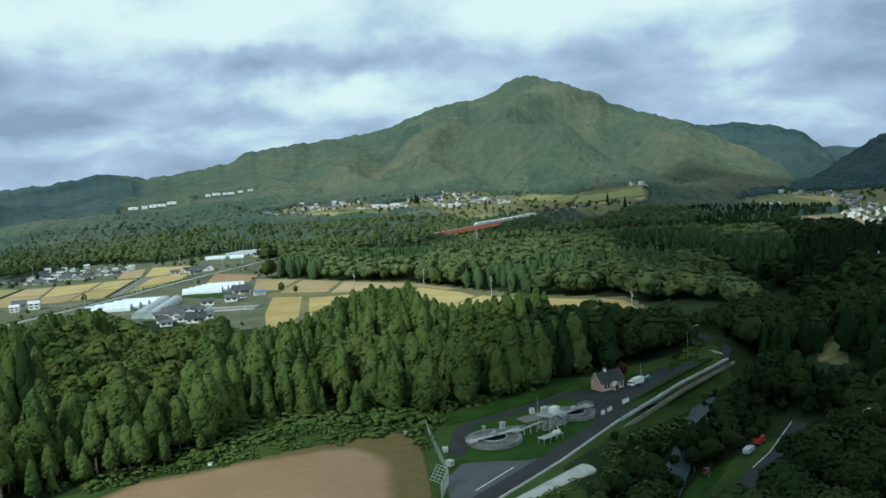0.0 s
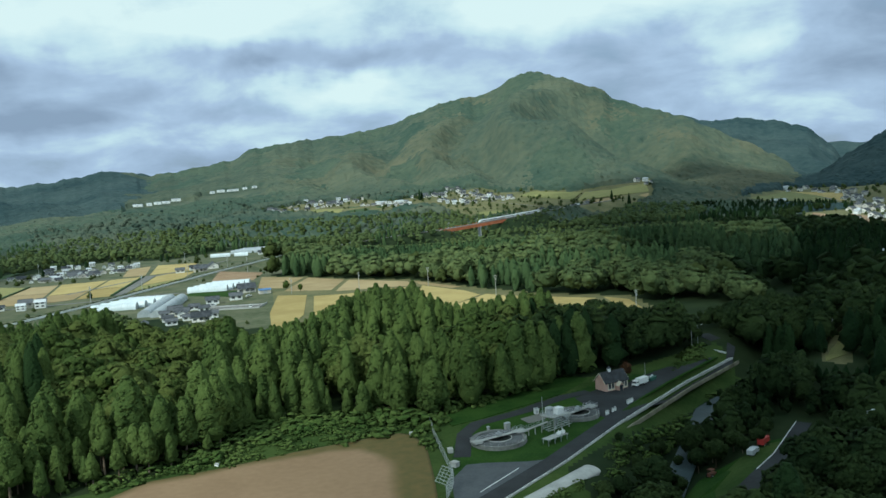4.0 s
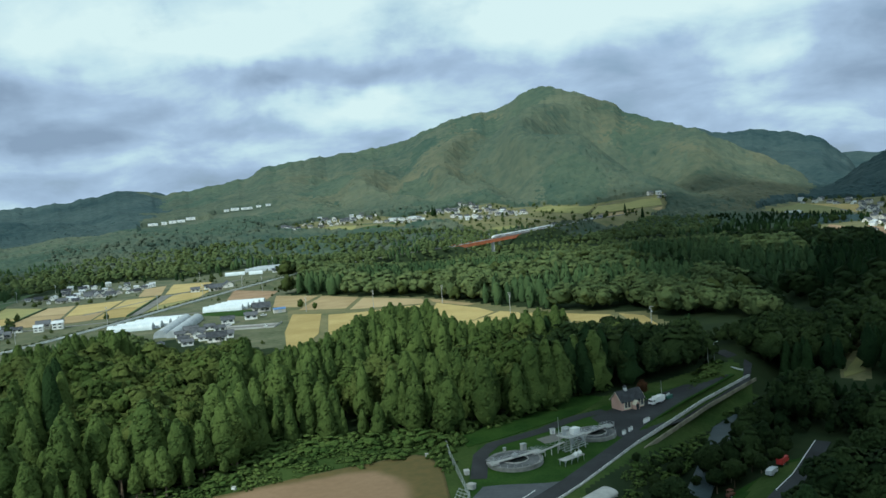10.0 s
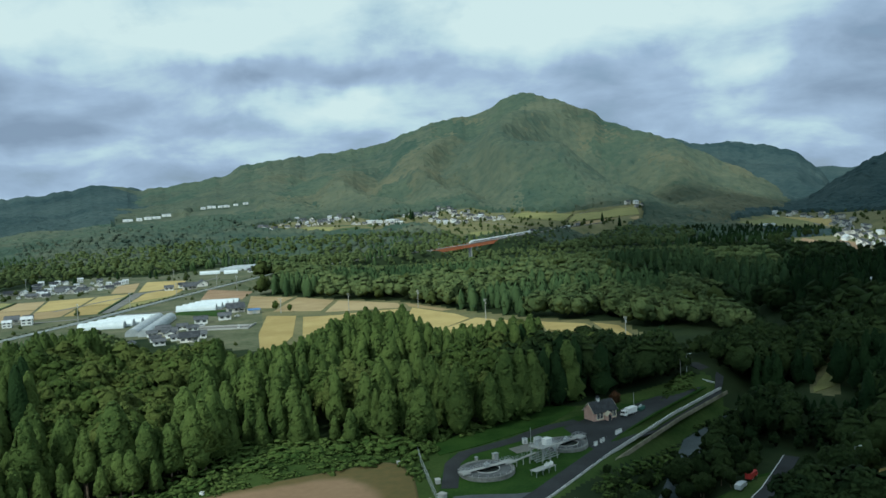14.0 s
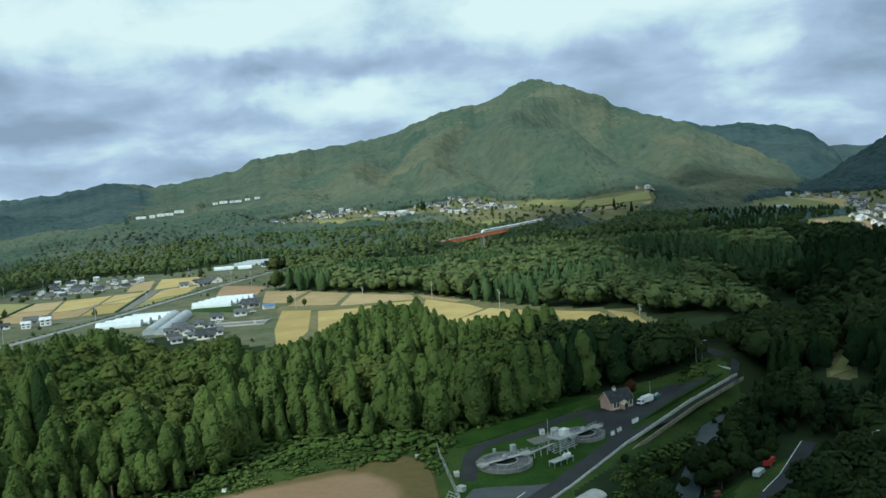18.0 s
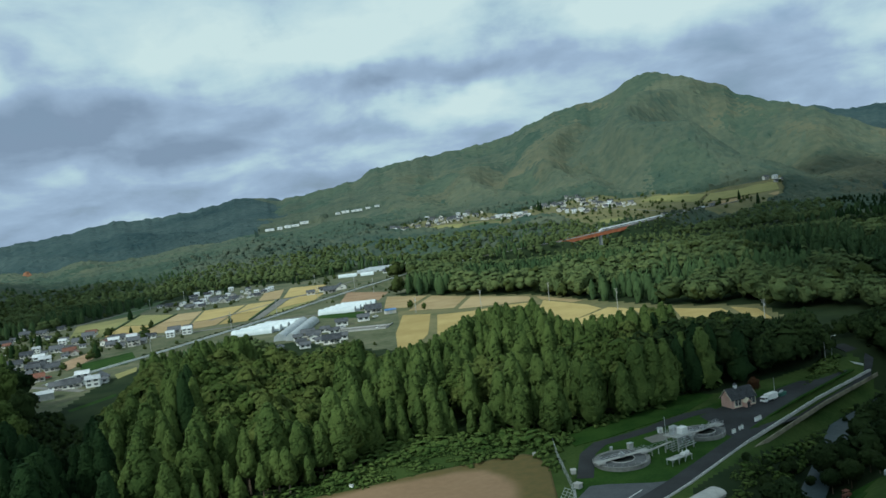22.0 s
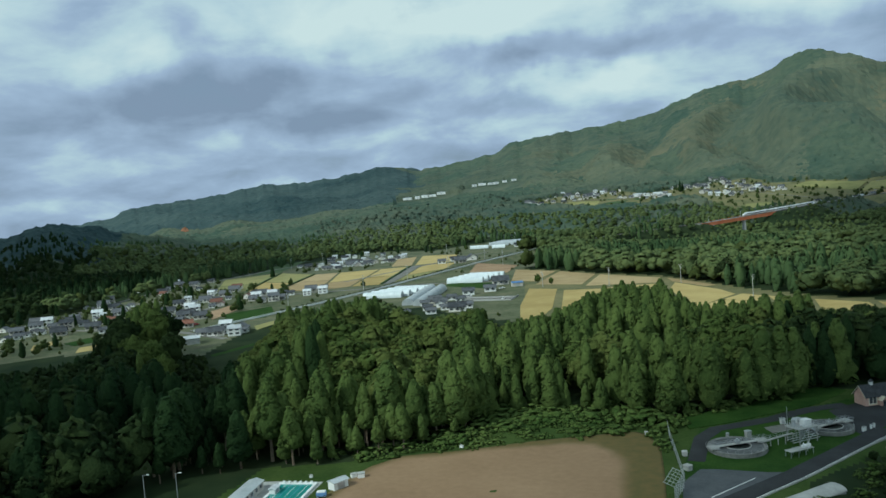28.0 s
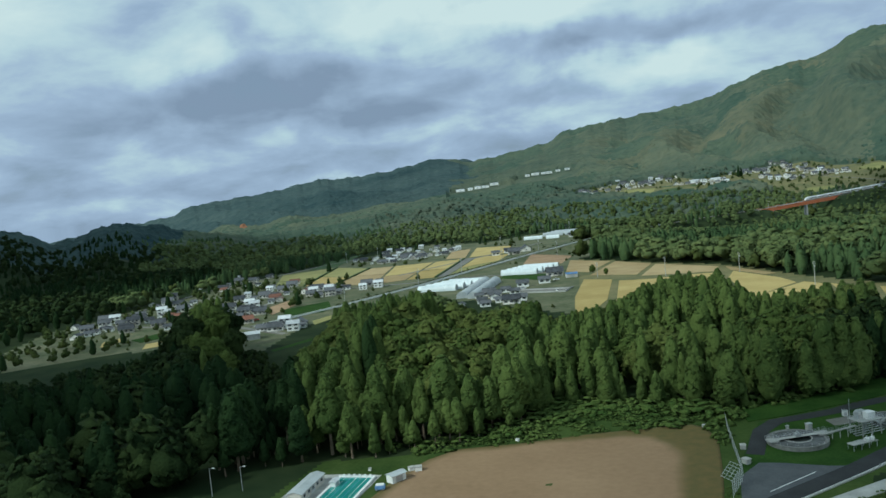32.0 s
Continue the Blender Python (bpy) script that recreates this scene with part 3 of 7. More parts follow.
FAR_TERRACE = [(-310, 1360), (-219, 1345), (-160, 1335), (-84, 1328), (-47, 1372), (2, 1362), (51, 1232), (116, 1270), (154, 1220), (227, 1196), (287, 1232), (366, 1342), (385, 1430), (266, 1436), (183, 1492), (121, 1490), (66, 1525), (24, 1525), (-28, 1485), (-89, 1425), (-150, 1512), (-215, 1490), (-250, 1470), (-300, 1390)]
# the white barns high on the hillside: bearing and height angle from the camera's foot
BARN_ROW = [(-20.1, -0.02), (-19.5, 0.0), (-18.9, 0.05), (-18.3, 0.10), (-17.7, 0.16), (-15.5, 0.50), (-15.0, 0.56), (-14.2, 0.62), (-13.7, 0.66), (-13.2, 0.70), (-12.7, 0.74)]
SIDE_VALLEY = [(500, 1190), (500, 1320), (595, 1372), (625, 1450), (660, 1440), (700, 1300), (690, 1150), (640, 1040), (540, 900), (500, 800), (430, 660), (390, 660), (395, 760), (430, 830), (405, 880), (440, 980), (485, 1060), (560, 1060), (550, 1140)]
RIGHT_CLEARING = [(48, 183), (53, 192), (62, 205), (70, 208), (77, 208), (84, 214), (96, 219), (88, 203), (72, 178)]
RIGHT_FIELD = [(137, 295), (157, 330), (167, 346), (176, 339), (150, 299), (143, 287)]
RIGHT_RICE = [(96, 185), (112, 213), (150, 225), (150, 180)]
OPEN_LAND = [SPORTS_GROUND, WORKS, POOL_YARD, RICE_LAND, VILLAGE_LAND, FAR_TERRACE, SIDE_VALLEY, RIGHT_CLEARING, RIGHT_FIELD, RIGHT_RICE, [(290, 540), (300, 572), (312, 560), (302, 538)]]

ROAD = [(-3, 168), (6.5, 182), (25, 205), (47, 236), (77.5, 274.5), (105.5, 306), (112, 320), (108, 338)]
SIDE_ROAD = [(52, 168), (61.5, 178), (83, 203.5), (100, 228)]
FORE_LAND = [(-150, 60), (-150, 174), (-132, 189), (-116, 196), (-100, 201), (-84, 213), (-67, 231), (-58, 254), (-42, 254), (-21, 256), (-9, 248), (-1, 252), (22, 268), (40, 283), (64, 298), (80, 307), (92, 314), (104, 322), (108, 326), (108, 300), (76, 262), (48, 226), (26, 198), (40, 150), (40, 60)]

HILL_BARNS = []
for b, e in BARN_ROW:
    r = np.arange(1500.0, 2600.0, 4.0)
    x, y = r * math.sin(radians(b)), r * math.cos(radians(b))
    k = int(np.argmax(ground_z(x, y) + 4.0 > 75 + r * math.tan(radians(e))))
    HILL_BARNS.append((float(x[k]), float(y[k])))

# one sheet of ground out to the farthest hills
rings = np.concatenate([[0.5], np.linspace(20, 140, 13)[:-1], np.linspace(140, 360, 100)[:-1], 360 * (4900 / 360) ** np.linspace(0, 1, 150)])
spokes = np.radians(np.concatenate([np.arange(-66, 46, 0.36), np.arange(46, 294, 2.0)]))
gr, ga = np.meshgrid(rings, spokes, indexing="ij")
gx, gy = gr * np.sin(ga), gr * np.cos(ga)
gz = ground_z(gx, gy) - 7.0 * smooth(gr, 1230, 1330) * ~np.any([inside(gx * f, gy * f, p) for p in (FAR_TERRACE, SIDE_VALLEY) for f in (0.985, 1.0, 1.015)], axis=0)
na = len(spokes)
ii, jj = np.meshgrid(np.arange(len(rings) - 1), np.arange(na), indexing="ij")
j2 = (jj + 1) % na
quads = np.stack([ii * na + jj, ii * na + j2, (ii + 1) * na + j2, (ii + 1) * na + jj], -1).reshape(-1, 4)[:, ::-1]
ground = new("ground", array_mesh("ground", np.stack([gx, gy, gz], -1).reshape(-1, 3), quads, True))
ground.data.materials.append(GRASS)
ground.data.materials.append(FOREST_FLOOR)
cx, cy = (gx[:-1] + gx[1:]) / 2, (gy[:-1] + gy[1:]) / 2
cover = np.ones(cx.shape, np.int32)
# forest floor stays west of x -121, to paint in the dimness there too
cover[inside(cx, cy, FORE_LAND) & (cx > -121)] = 0
cover[((np.hypot(cx, cy) < 150) & (cx > -100)) | inside(cx, cy, RIGHT_CLEARING)] = 0
for k, plots in ((2, (RICE_LAND, FAR_TERRACE, SIDE_VALLEY, RIGHT_RICE, RIGHT_FIELD)), (3, (VILLAGE_LAND,))):
    for p in plots:
        cover[inside(cx, cy, p)] = k
ground.data.materials.append(DRY_GRASS)
ground.data.materials.append(YARD)
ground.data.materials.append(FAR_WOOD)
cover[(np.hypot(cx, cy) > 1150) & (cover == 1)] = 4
ground.data.materials.append(HAZED_HILLS)
# the farthest ground takes the colour with haze painted in
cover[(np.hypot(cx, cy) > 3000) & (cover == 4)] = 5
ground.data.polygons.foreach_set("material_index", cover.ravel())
tagged(ground, "green valley floor with rough grass rising to wooded hills", "ground", kind="structure")

# ---------------------------------------------------------------- trees
rng = np.random.default_rng(7)


def skin_faces(rings, segs):
    """Triangles of a closed skin laid out in rings."""
    i, j = np.meshgrid(np.arange(rings - 1), np.arange(segs), indexing="ij")
    k = (j + 1) % segs
    p, q, u, w = i * segs + j, i * segs + k, (i + 1) * segs + k, (i + 1) * segs + j
    return np.concatenate([np.stack([p, q, u], -1).reshape(-1, 3), np.stack([p, u, w], -1).reshape(-1, 3)])


def clumps(c, d, size, hang=1.0, deep=0.4):
    """Uneven six-pointed tufts of foliage at c, facing along d; hang stretches them up and down."""
    n = len(c)
    d = d / (np.linalg.norm(d, axis=1)[:, None] + 1e-9)
    side = np.cross(d, np.array((0, 0, 1.0)) + 0.25 * rng.normal(size=(n, 3)))
    side /= np.linalg.norm(side, axis=1)[:, None] + 1e-9
    other = np.cross(side, d)
    v = np.empty((n, 6, 3))
    v[:, 0] = c + d * (size * deep * rng.uniform(0.5, 1.5, n))[:, None]
    v[:, 1] = c - d * (size * 0.5)[:, None]
    for k in range(4):
        a = 1.571 * k + rng.uniform(-0.55, 0.55, n)
        v[:, k + 2] = c + (side * np.cos(a)[:, None] + other * (hang * np.sin(a))[:, None]) * (size * rng.uniform(0.6, 1.4, n))[:, None]
    eight = [(0, 2 + (k + 1) % 4, 2 + k) for k in range(4)] + [(1, 2 + k, 2 + (k + 1) % 4) for k in range(4)]
    f = (np.array(eight)[None] + 6 * np.arange(n)[:, None, None]).reshape(-1, 3)
    return v.reshape(-1, 3), f


def leafy_normals(v, f, share=0.38):
    """Normals of a crown: partly those of its tufts, partly those of the round form that they make together."""
    own = np.zeros_like(v)
    face = np.cross(v[f[:, 1]] - v[f[:, 0]], v[f[:, 2]] - v[f[:, 0]])
    for k in range(3):
        np.add.at(own, f[:, k], face)
    own /= np.linalg.norm(own, axis=1)[:, None] + 1e-12
    out = (v - v.mean(axis=0)) / (v.std(axis=0) ** 2 + 1e-9)
    out /= np.linalg.norm(out, axis=1)[:, None] + 1e-12
    own *= np.where(np.sum(own * out, axis=1) < 0, -1.0, 1.0)[:, None]
    n = out * share + own * (1 - share)
    return n / (np.linalg.norm(n, axis=1)[:, None] + 1e-12)


def merged(pieces):
    vs, fs, n = [], [], 0
    for v, f in pieces:
        vs.append(v)
        fs.append(f + n)
        n += len(v)
    return np.concatenate(vs), np.concatenate(fs)


def cedar_crown(n, width=0.165, foot=0.17, blunt=0.45, rings=12, segs=12, tuft=0.028):
    """A cedar: a ragged inner skin of drooping layers, clad in hanging tufts."""
    whorls = rings * 0.42

    def reach(t):
        return width * np.clip(1.0 - t, 0.0, 1) ** blunt * np.clip(0.5 + t * 4, 0, 1)

    lean = rng.uniform(0, 6.28, 4)
    t, a = np.meshgrid(np.linspace(0, 1, rings), np.linspace(0, 2 * np.pi, segs, endpoint=False), indexing="ij")
    r = reach(t) * (1 + 0.13 * np.sin(whorls * 2 * np.pi * t + 1.6 * np.sin(2 * a + lean[0])) + 0.10 * np.sin(3 * a + lean[1] + 5 * t) + 0.19 * rng.uniform(-1, 1, t.shape))
    a = a + 0.3 * np.sin(t * 9 + lean[2]) + 1.4 / segs * rng.uniform(-1, 1, t.shape)
    z = foot + (0.985 - foot) * t + 0.35 / rings * rng.uniform(-1, 1, t.shape) * (t < 0.99)
    v = np.stack([r * np.cos(a), r * np.sin(a), z], -1).reshape(-1, 3)
    skin = (v, skin_faces(rings, segs))
    if not n:
        return skin
    t = np.clip((np.arange(n) + rng.uniform(0, 1, n)) / n, 0, 0.97) ** 0.85
    yaw = 2.4 * np.arange(n) + rng.uniform(-0.5, 0.5, n)
    out = reach(t) * rng.uniform(0.90, 1.05, n)
    c = np.stack([out * np.cos(yaw), out * np.sin(yaw), foot + (0.98 - foot) * t], -1)
    d = np.stack([np.cos(yaw), np.sin(yaw), rng.uniform(0.0, 0.8, n)], -1)
    size = tuft * rng.uniform(0.6, 1.3, n) * (1.15 - 0.5 * t)
    tip = clumps(np.array([(0, 0, 0.97)]), np.array([(0, 0, 1.0)]), np.array([0.045]), 1.0)
    return merged([skin, clumps(c, d, size, 1.35), tip])


def broad_crown(n, lobes=9, foot=0.24, rings=10, segs=12, tuft=0.040):
    """A spreading crown: an inner core, many leafy lobes round it, and tufts of leaves seated on the lobes."""
    la = 2.4 * np.arange(lobes) + rng.uniform(-0.4, 0.4, lobes)
    ld = rng.uniform(0.55, 1, lobes)
    lc = np.stack([0.23 * np.cos(la) * ld, 0.23 * np.sin(la) * ld, rng.uniform(-0.20, 0.24, lobes) * (1.25 - 0.6 * ld)], -1)
    lr = rng.uniform(0.09, 0.15, lobes)
    lc, lr = np.concatenate([lc, [(0, 0, 0.26), (0.07, 0.05, 0.20)]]), np.concatenate([lr, [0.13, 0.12]])
    middle = np.array((0, 0, foot + 0.5 * (0.95 - foot)))
    squeeze = np.array((1, 1, (0.95 - foot) / 0.78))
    t, a = np.meshgrid(np.linspace(0.03, 0.97, rings) * np.pi, np.linspace(0, 2 * np.pi, segs, endpoint=False), indexing="ij")
    a = a + 2.0 / segs * rng.uniform(-1, 1, t.shape)
    d = np.stack([np.sin(t) * np.cos(a), np.sin(t) * np.sin(a), -np.cos(t)], -1)
    r = 0.235 * (1 + 0.18 * rng.uniform(-1, 1, t.shape))
    core = ((d * r[..., None] * squeeze + middle).reshape(-1, 3), skin_faces(rings, segs))
    lobe_v, lobe_f = clumps(lc, lc * np.array((1, 1, 0.5)) + np.array((0, 0, 0.03)), lr * 1.12, 1.25, 0.8)
    pieces = [core, (lobe_v * squeeze + middle, lobe_f)]
    if n:
        m = 5 * n + 40
        pick = rng.integers(0, len(lr), m)
        d = rng.normal(size=(m, 3))
        d[:, 2] += 0.35
        d /= np.linalg.norm(d, axis=1)[:, None]
        c = lc[pick] + d * (lr[pick] * rng.uniform(0.85, 1.08, m))[:, None]
        apart = np.linalg.norm(c[:, None] - lc[None], axis=-1) / lr[None]
        apart[np.arange(m), pick] = 9.0
        seen = np.flatnonzero((apart.min(axis=1) > 0.9) & (np.linalg.norm(c, axis=1) > 0.2) & (c[:, 2] > -0.26))[:n]
        c, d = c[seen] * squeeze + middle, d[seen]
        pieces.append(clumps(c, d, tuft * rng.uniform(0.55, 1.3, len(c)), 1.15, 0.75))
    return merged(pieces)


def low_mat(n):
    """A loose heap of leafy tufts, wider than high."""
    a, d = rng.uniform(0, 6.28, n), np.sqrt(rng.uniform(0, 1, n))
    c = np.stack([0.75 * d * np.cos(a), 0.75 * d * np.sin(a), 0.12 + 0.5 * (1 - d * d) * rng.uniform(0.5, 1, n)], -1)
    return clumps(c, c * np.array((1, 1, 0.6)) + np.array((0, 0, 0.5)), rng.uniform(0.16, 0.34, n), 0.8)


def tree_trunk(height, r, foot, limbs):
    bm = bmesh.new()
    bend = rng.uniform(-0.01, 0.01, 2)
    rod(bm, (0, 0, -0.02), (bend[0], bend[1], height * 0.5), r, r * 0.6, 7)
    rod(bm, (bend[0], bend[1], height * 0.5), (0, 0, height * 0.93), r * 0.6, r * 0.15, 6)
    for k in range(limbs):
        yaw, z = rng.uniform(0, 6.28), rng.uniform(foot, 0.62)
        rod(bm, (0, 0, z), (0.13 * math.cos(yaw), 0.13 * math.sin(yaw), z + 0.10), r * 0.42, r * 0.12, 5)
    return bm


def make_tree(name, crown, trunk, mat, m, label, group):
    tree = thing(name, m, label, "tree", group)
    part("trunk", trunk, BARK, tree)
    me = array_mesh("crown", *crown, smooth=True, normals=leafy_normals(*crown))
    me.materials.append(mat)
    new("crown", me).parent = tree
    return tree


BELT = ([-56, -51.3, -48.7, -43.9, -40.5, -39.8, -35.3, -33.5, -30.5, -29.4, -28.3, -26.9, -22.8, -19.5, -15, -13.9, -9.5, -6.5, -2.4, -0.1, 2.8, 6.9, 8.4, 10.8, 13.9, 15.9, 17.1, 18.3, 22, 26, 32, 45],
        [-8.5, -9.0, -9.0, -8.9, -8.0, -8.6, -12.6, -10.6, -8.7, -6.7, -7.4, -6.9, -6.8, -8.6, -8.2, -9.6, -8.8, -7.3, -6.7, -8.7, -8.6, -8.0, -9.1, -8.8, -9.5, -9.0, -9.9, -9.6, -8.6, -8.3, -8.0, -7.5])
BACK = ([-55, -48.4, -42.9, -37.3, -29.4, -21.3, -18.9, -13.2, -12.1, -9, -2.5, 8.8, 14.6, 20.2, 30, 45],
        [-3.2, -3.2, -3.2, -3.4, -3.4, -3.5, -3.4, -2.9, -3.0, -3.6, -4.1, -3.9, -3.6, -3.5, -3.6, -3.5])


def room_for_tree(x, y):
    """The height that a tree may have there under the forest's skyline."""
    r, a = np.hypot(x, y), np.degrees(np.arctan2(x, y))
    z = ground_z(x, y)
    belt = 75 + r * np.tan(np.radians(np.interp(a, *BELT))) - z
    belt = np.where((a > 23.8) & (a < 28.3) & (r < 330), np.minimum(belt, 75 - r * math.tan(radians(13.4)) - z), belt)
    back = 75 + r * np.tan(np.radians(np.interp(a, *BACK))) - z
    back = np.where((a < -30) & (r > 680), np.maximum(back, 11.0), back)
    span = near_line(x, y, [(-8, 958), (2, 971), (95, 1085), (140, 1140), (228, 1238), (280, 1290)], 50)
    back = np.where(span, np.where(r < 1080, np.clip(14.0 - z, 4.5, 20), 6.0), back)
    back = np.where((r > 560) & ~span, np.maximum(back, 6.5), back)
    back = np.where(near_line(x, y, [(-172, 808), (-106, 880), (-46, 926), (-24, 940)], 20), np.maximum(back, 11.0), back)
    return np.where(r < np.where(a > -10, 430, 535), belt, np.where((r < 1080) | span, back, 13.0)), z


def free(x, y):
    ok = ~inside(x, y, FORE_LAND) & ~np.any([inside(x, y, p) for p in OPEN_LAND], axis=0)
    ok &= ~near_line(x, y, [p[:2] for p in RAIL], 4.0) & ~near_line(x, y, [p[:2] for p in RAIL[10:]], 9.0) & ~near_line(x, y, [p[:2] for p in RAIL[:6]], 9.0) & ~near_line(x, y, ROAD, 7.5) & ~near_line(x, y, SIDE_ROAD, 6.0) & ~near_line(x, y, [(10, 180), (36, 204)], 7.5)
    ok &= ~near_line(x, y, RIVER, np.where(np.hypot(x, y) < 420, np.where(np.hypot(x - 81, y - 253) < 10, 6.0, 0.3), 9.0))
    return ok


def sow(r0, r1, a0, a1, gap):
    """Tree places on a jittered grid inside a sector."""
    x, y = np.meshgrid(np.arange(-r1, r1, gap), np.arange(-0.2 * r1, r1, gap))
    x, y = x.ravel(), y.ravel()
    x, y = x + rng.uniform(-0.42, 0.42, x.size) * gap, y + rng.uniform(-0.42, 0.42, x.size) * gap
    r, a = np.hypot(x, y), np.degrees(np.arctan2(x, y))
    keep = (r > r0) & (r < r1) & (a > a0) & (a < a1)
    x, y = x[keep], y[keep]
    keep = free(x, y)
    return x[keep], y[keep]


def plant(name, template, x, y, z, h, mat, label, wide=1.0):
    """Many trees of one make joined into one mesh."""
    v, f = template
    n = len(x)
    if not n:
        return
    yaw = rng.uniform(0, 6.28, n)
    w = (h * rng.uniform(0.85, 1.2, n) * wide)[:, None]
    c, s = np.cos(yaw)[:, None], np.sin(yaw)[:, None]
    px = x[:, None] + (v[None, :, 0] * c - v[None, :, 1] * s) * w
    py = y[:, None] + (v[None, :, 0] * s + v[None, :, 1] * c) * w
    pz = z[:, None] + v[None, :, 2] * h[:, None]
    faces = (f[None] + len(v) * np.arange(n)[:, None, None]).reshape(-1, 3)
    nv = leafy_normals(v, f)
    nx, ny = nv[None, :, 0] * c - nv[None, :, 1] * s, nv[None, :, 0] * s + nv[None, :, 1] * c
    normals = np.stack([nx, ny, np.broadcast_to(nv[None, :, 2], nx.shape)], -1).reshape(-1, 3)
    ob = new(name, array_mesh(name, np.stack([px, py, pz], -1).reshape(-1, 3), faces, True, normals))
    ob.data.materials.append(mat)
    return tagged(ob, label, "woods", kind="stuff")


# the belt of cedars and broadleaf trees along the sports ground and behind the works
tx, ty = sow(150, 430, -58, 42, 5.5)
room, tz = room_for_tree(tx, ty)
ta, tr = np.degrees(np.arctan2(tx, ty)), np.hypot(tx, ty)
grove = rough_land(tx, ty, 55, 3)
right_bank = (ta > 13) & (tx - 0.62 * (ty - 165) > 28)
is_cedar = np.where(right_bank, grove > 0.12, np.where(ta < -31, grove > 0.0, grove > -0.20 + 0.42 * smooth(ta, -1, 4) + 0.55 * smooth(-ta, 16, 18) * (1 - smooth(-ta, 25, 27)) * smooth(tr, 248, 262)))
is_cedar |= near_line(tx, ty, FORE_LAND[2:10], 20) & (ta < -2) & (rng.uniform(0, 1, len(tx)) < 0.85)
full = np.where(is_cedar, rng.uniform(15, 25, len(tx)), rng.uniform(14, 25, len(tx)))
full *= np.where(tr < 275, rng.choice((1.0, 0.85, 0.6, 0.42), len(tx)), 1.0)
full = np.where(right_bank, full * 0.75, full)
full = np.where(near_line(tx, ty, ROAD, 15) & (tx - 0.62 * (ty - 165) > 2) & (tr < 335), rng.uniform(2.2, 4.5, len(tx)), full)
full = np.where(near_line(tx, ty, ROAD, 34) & (tx - 0.62 * (ty - 165) > 2) & (tr < 335), np.minimum(full, np.where(near_line(tx, ty, ROAD, 23), rng.uniform(3.5, 7.0, len(tx)), rng.uniform(8.0, 12.5, len(tx)))), full)
full = np.where(near_line(tx, ty, SIDE_ROAD, 13), np.minimum(full, 5.0), full)
hh = np.minimum(full * np.where(is_cedar, 1.05, 1.0), room * np.where(is_cedar, rng.choice((0.78, 0.86, 0.94, 1.0, 1.07), len(tx)), rng.uniform(0.82, 1.0, len(tx))))
keep = (hh > 2.0) & (room > 3.5) & (rng.uniform(0, 1, len(tx)) < np.where(right_bank, 0.97, np.where(is_cedar, 0.95, np.where(ta > 9, 0.8, 0.42))))
tx, ty, tz, hh, is_cedar, right_bank, ta, tr, grove = (k[keep] for k in (tx, ty, tz, hh, is_cedar, right_bank, ta, tr, grove))
# trees that take the foliage copies with shade painted in
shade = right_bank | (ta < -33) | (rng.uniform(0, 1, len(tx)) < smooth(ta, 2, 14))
# those along the front of the belt stand one by one, the rest is joined
front = np.zeros(len(tx), bool)
score = tr + np.where(right_bank, 25, 0) + np.where(ta < -40, 60, 0)
front[np.argsort(score)[:300]] = True
CEDARS = [cedar_crown(250, width=w, foot=f, blunt=b, rings=12, segs=10) for w, f, b in ((0.165, 0.16, 0.48), (0.18, 0.22, 0.55), (0.15, 0.30, 0.60))]
BROADS = [broad_crown(260, k, f, rings=9, segs=12) for k, f in ((12, 0.10), (15, 0.16), (18, 0.12))]
makes = {}
wide = rng.uniform(1.1, 1.5, len(tx))
for i in np.flatnonzero(front):
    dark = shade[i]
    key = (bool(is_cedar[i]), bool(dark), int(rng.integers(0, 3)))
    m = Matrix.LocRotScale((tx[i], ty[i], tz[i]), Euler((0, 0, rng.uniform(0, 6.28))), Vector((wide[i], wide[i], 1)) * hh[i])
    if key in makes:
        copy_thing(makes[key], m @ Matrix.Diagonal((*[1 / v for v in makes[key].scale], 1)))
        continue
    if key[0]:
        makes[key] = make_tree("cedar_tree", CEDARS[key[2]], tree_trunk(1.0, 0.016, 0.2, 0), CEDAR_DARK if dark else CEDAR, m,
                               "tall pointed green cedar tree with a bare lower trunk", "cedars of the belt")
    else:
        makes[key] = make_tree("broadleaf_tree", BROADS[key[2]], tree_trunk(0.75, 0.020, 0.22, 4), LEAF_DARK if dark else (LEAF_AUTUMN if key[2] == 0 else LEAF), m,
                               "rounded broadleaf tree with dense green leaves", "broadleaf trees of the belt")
rest = ~front
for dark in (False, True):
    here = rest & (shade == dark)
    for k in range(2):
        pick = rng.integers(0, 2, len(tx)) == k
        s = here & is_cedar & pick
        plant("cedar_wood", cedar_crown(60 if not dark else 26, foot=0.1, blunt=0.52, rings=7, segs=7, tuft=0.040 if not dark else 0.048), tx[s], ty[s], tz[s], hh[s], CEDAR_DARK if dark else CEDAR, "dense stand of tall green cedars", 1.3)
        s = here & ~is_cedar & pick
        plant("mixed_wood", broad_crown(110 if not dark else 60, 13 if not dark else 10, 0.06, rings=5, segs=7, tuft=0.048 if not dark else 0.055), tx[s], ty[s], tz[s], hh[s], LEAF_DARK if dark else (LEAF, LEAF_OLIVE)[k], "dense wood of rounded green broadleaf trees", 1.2)

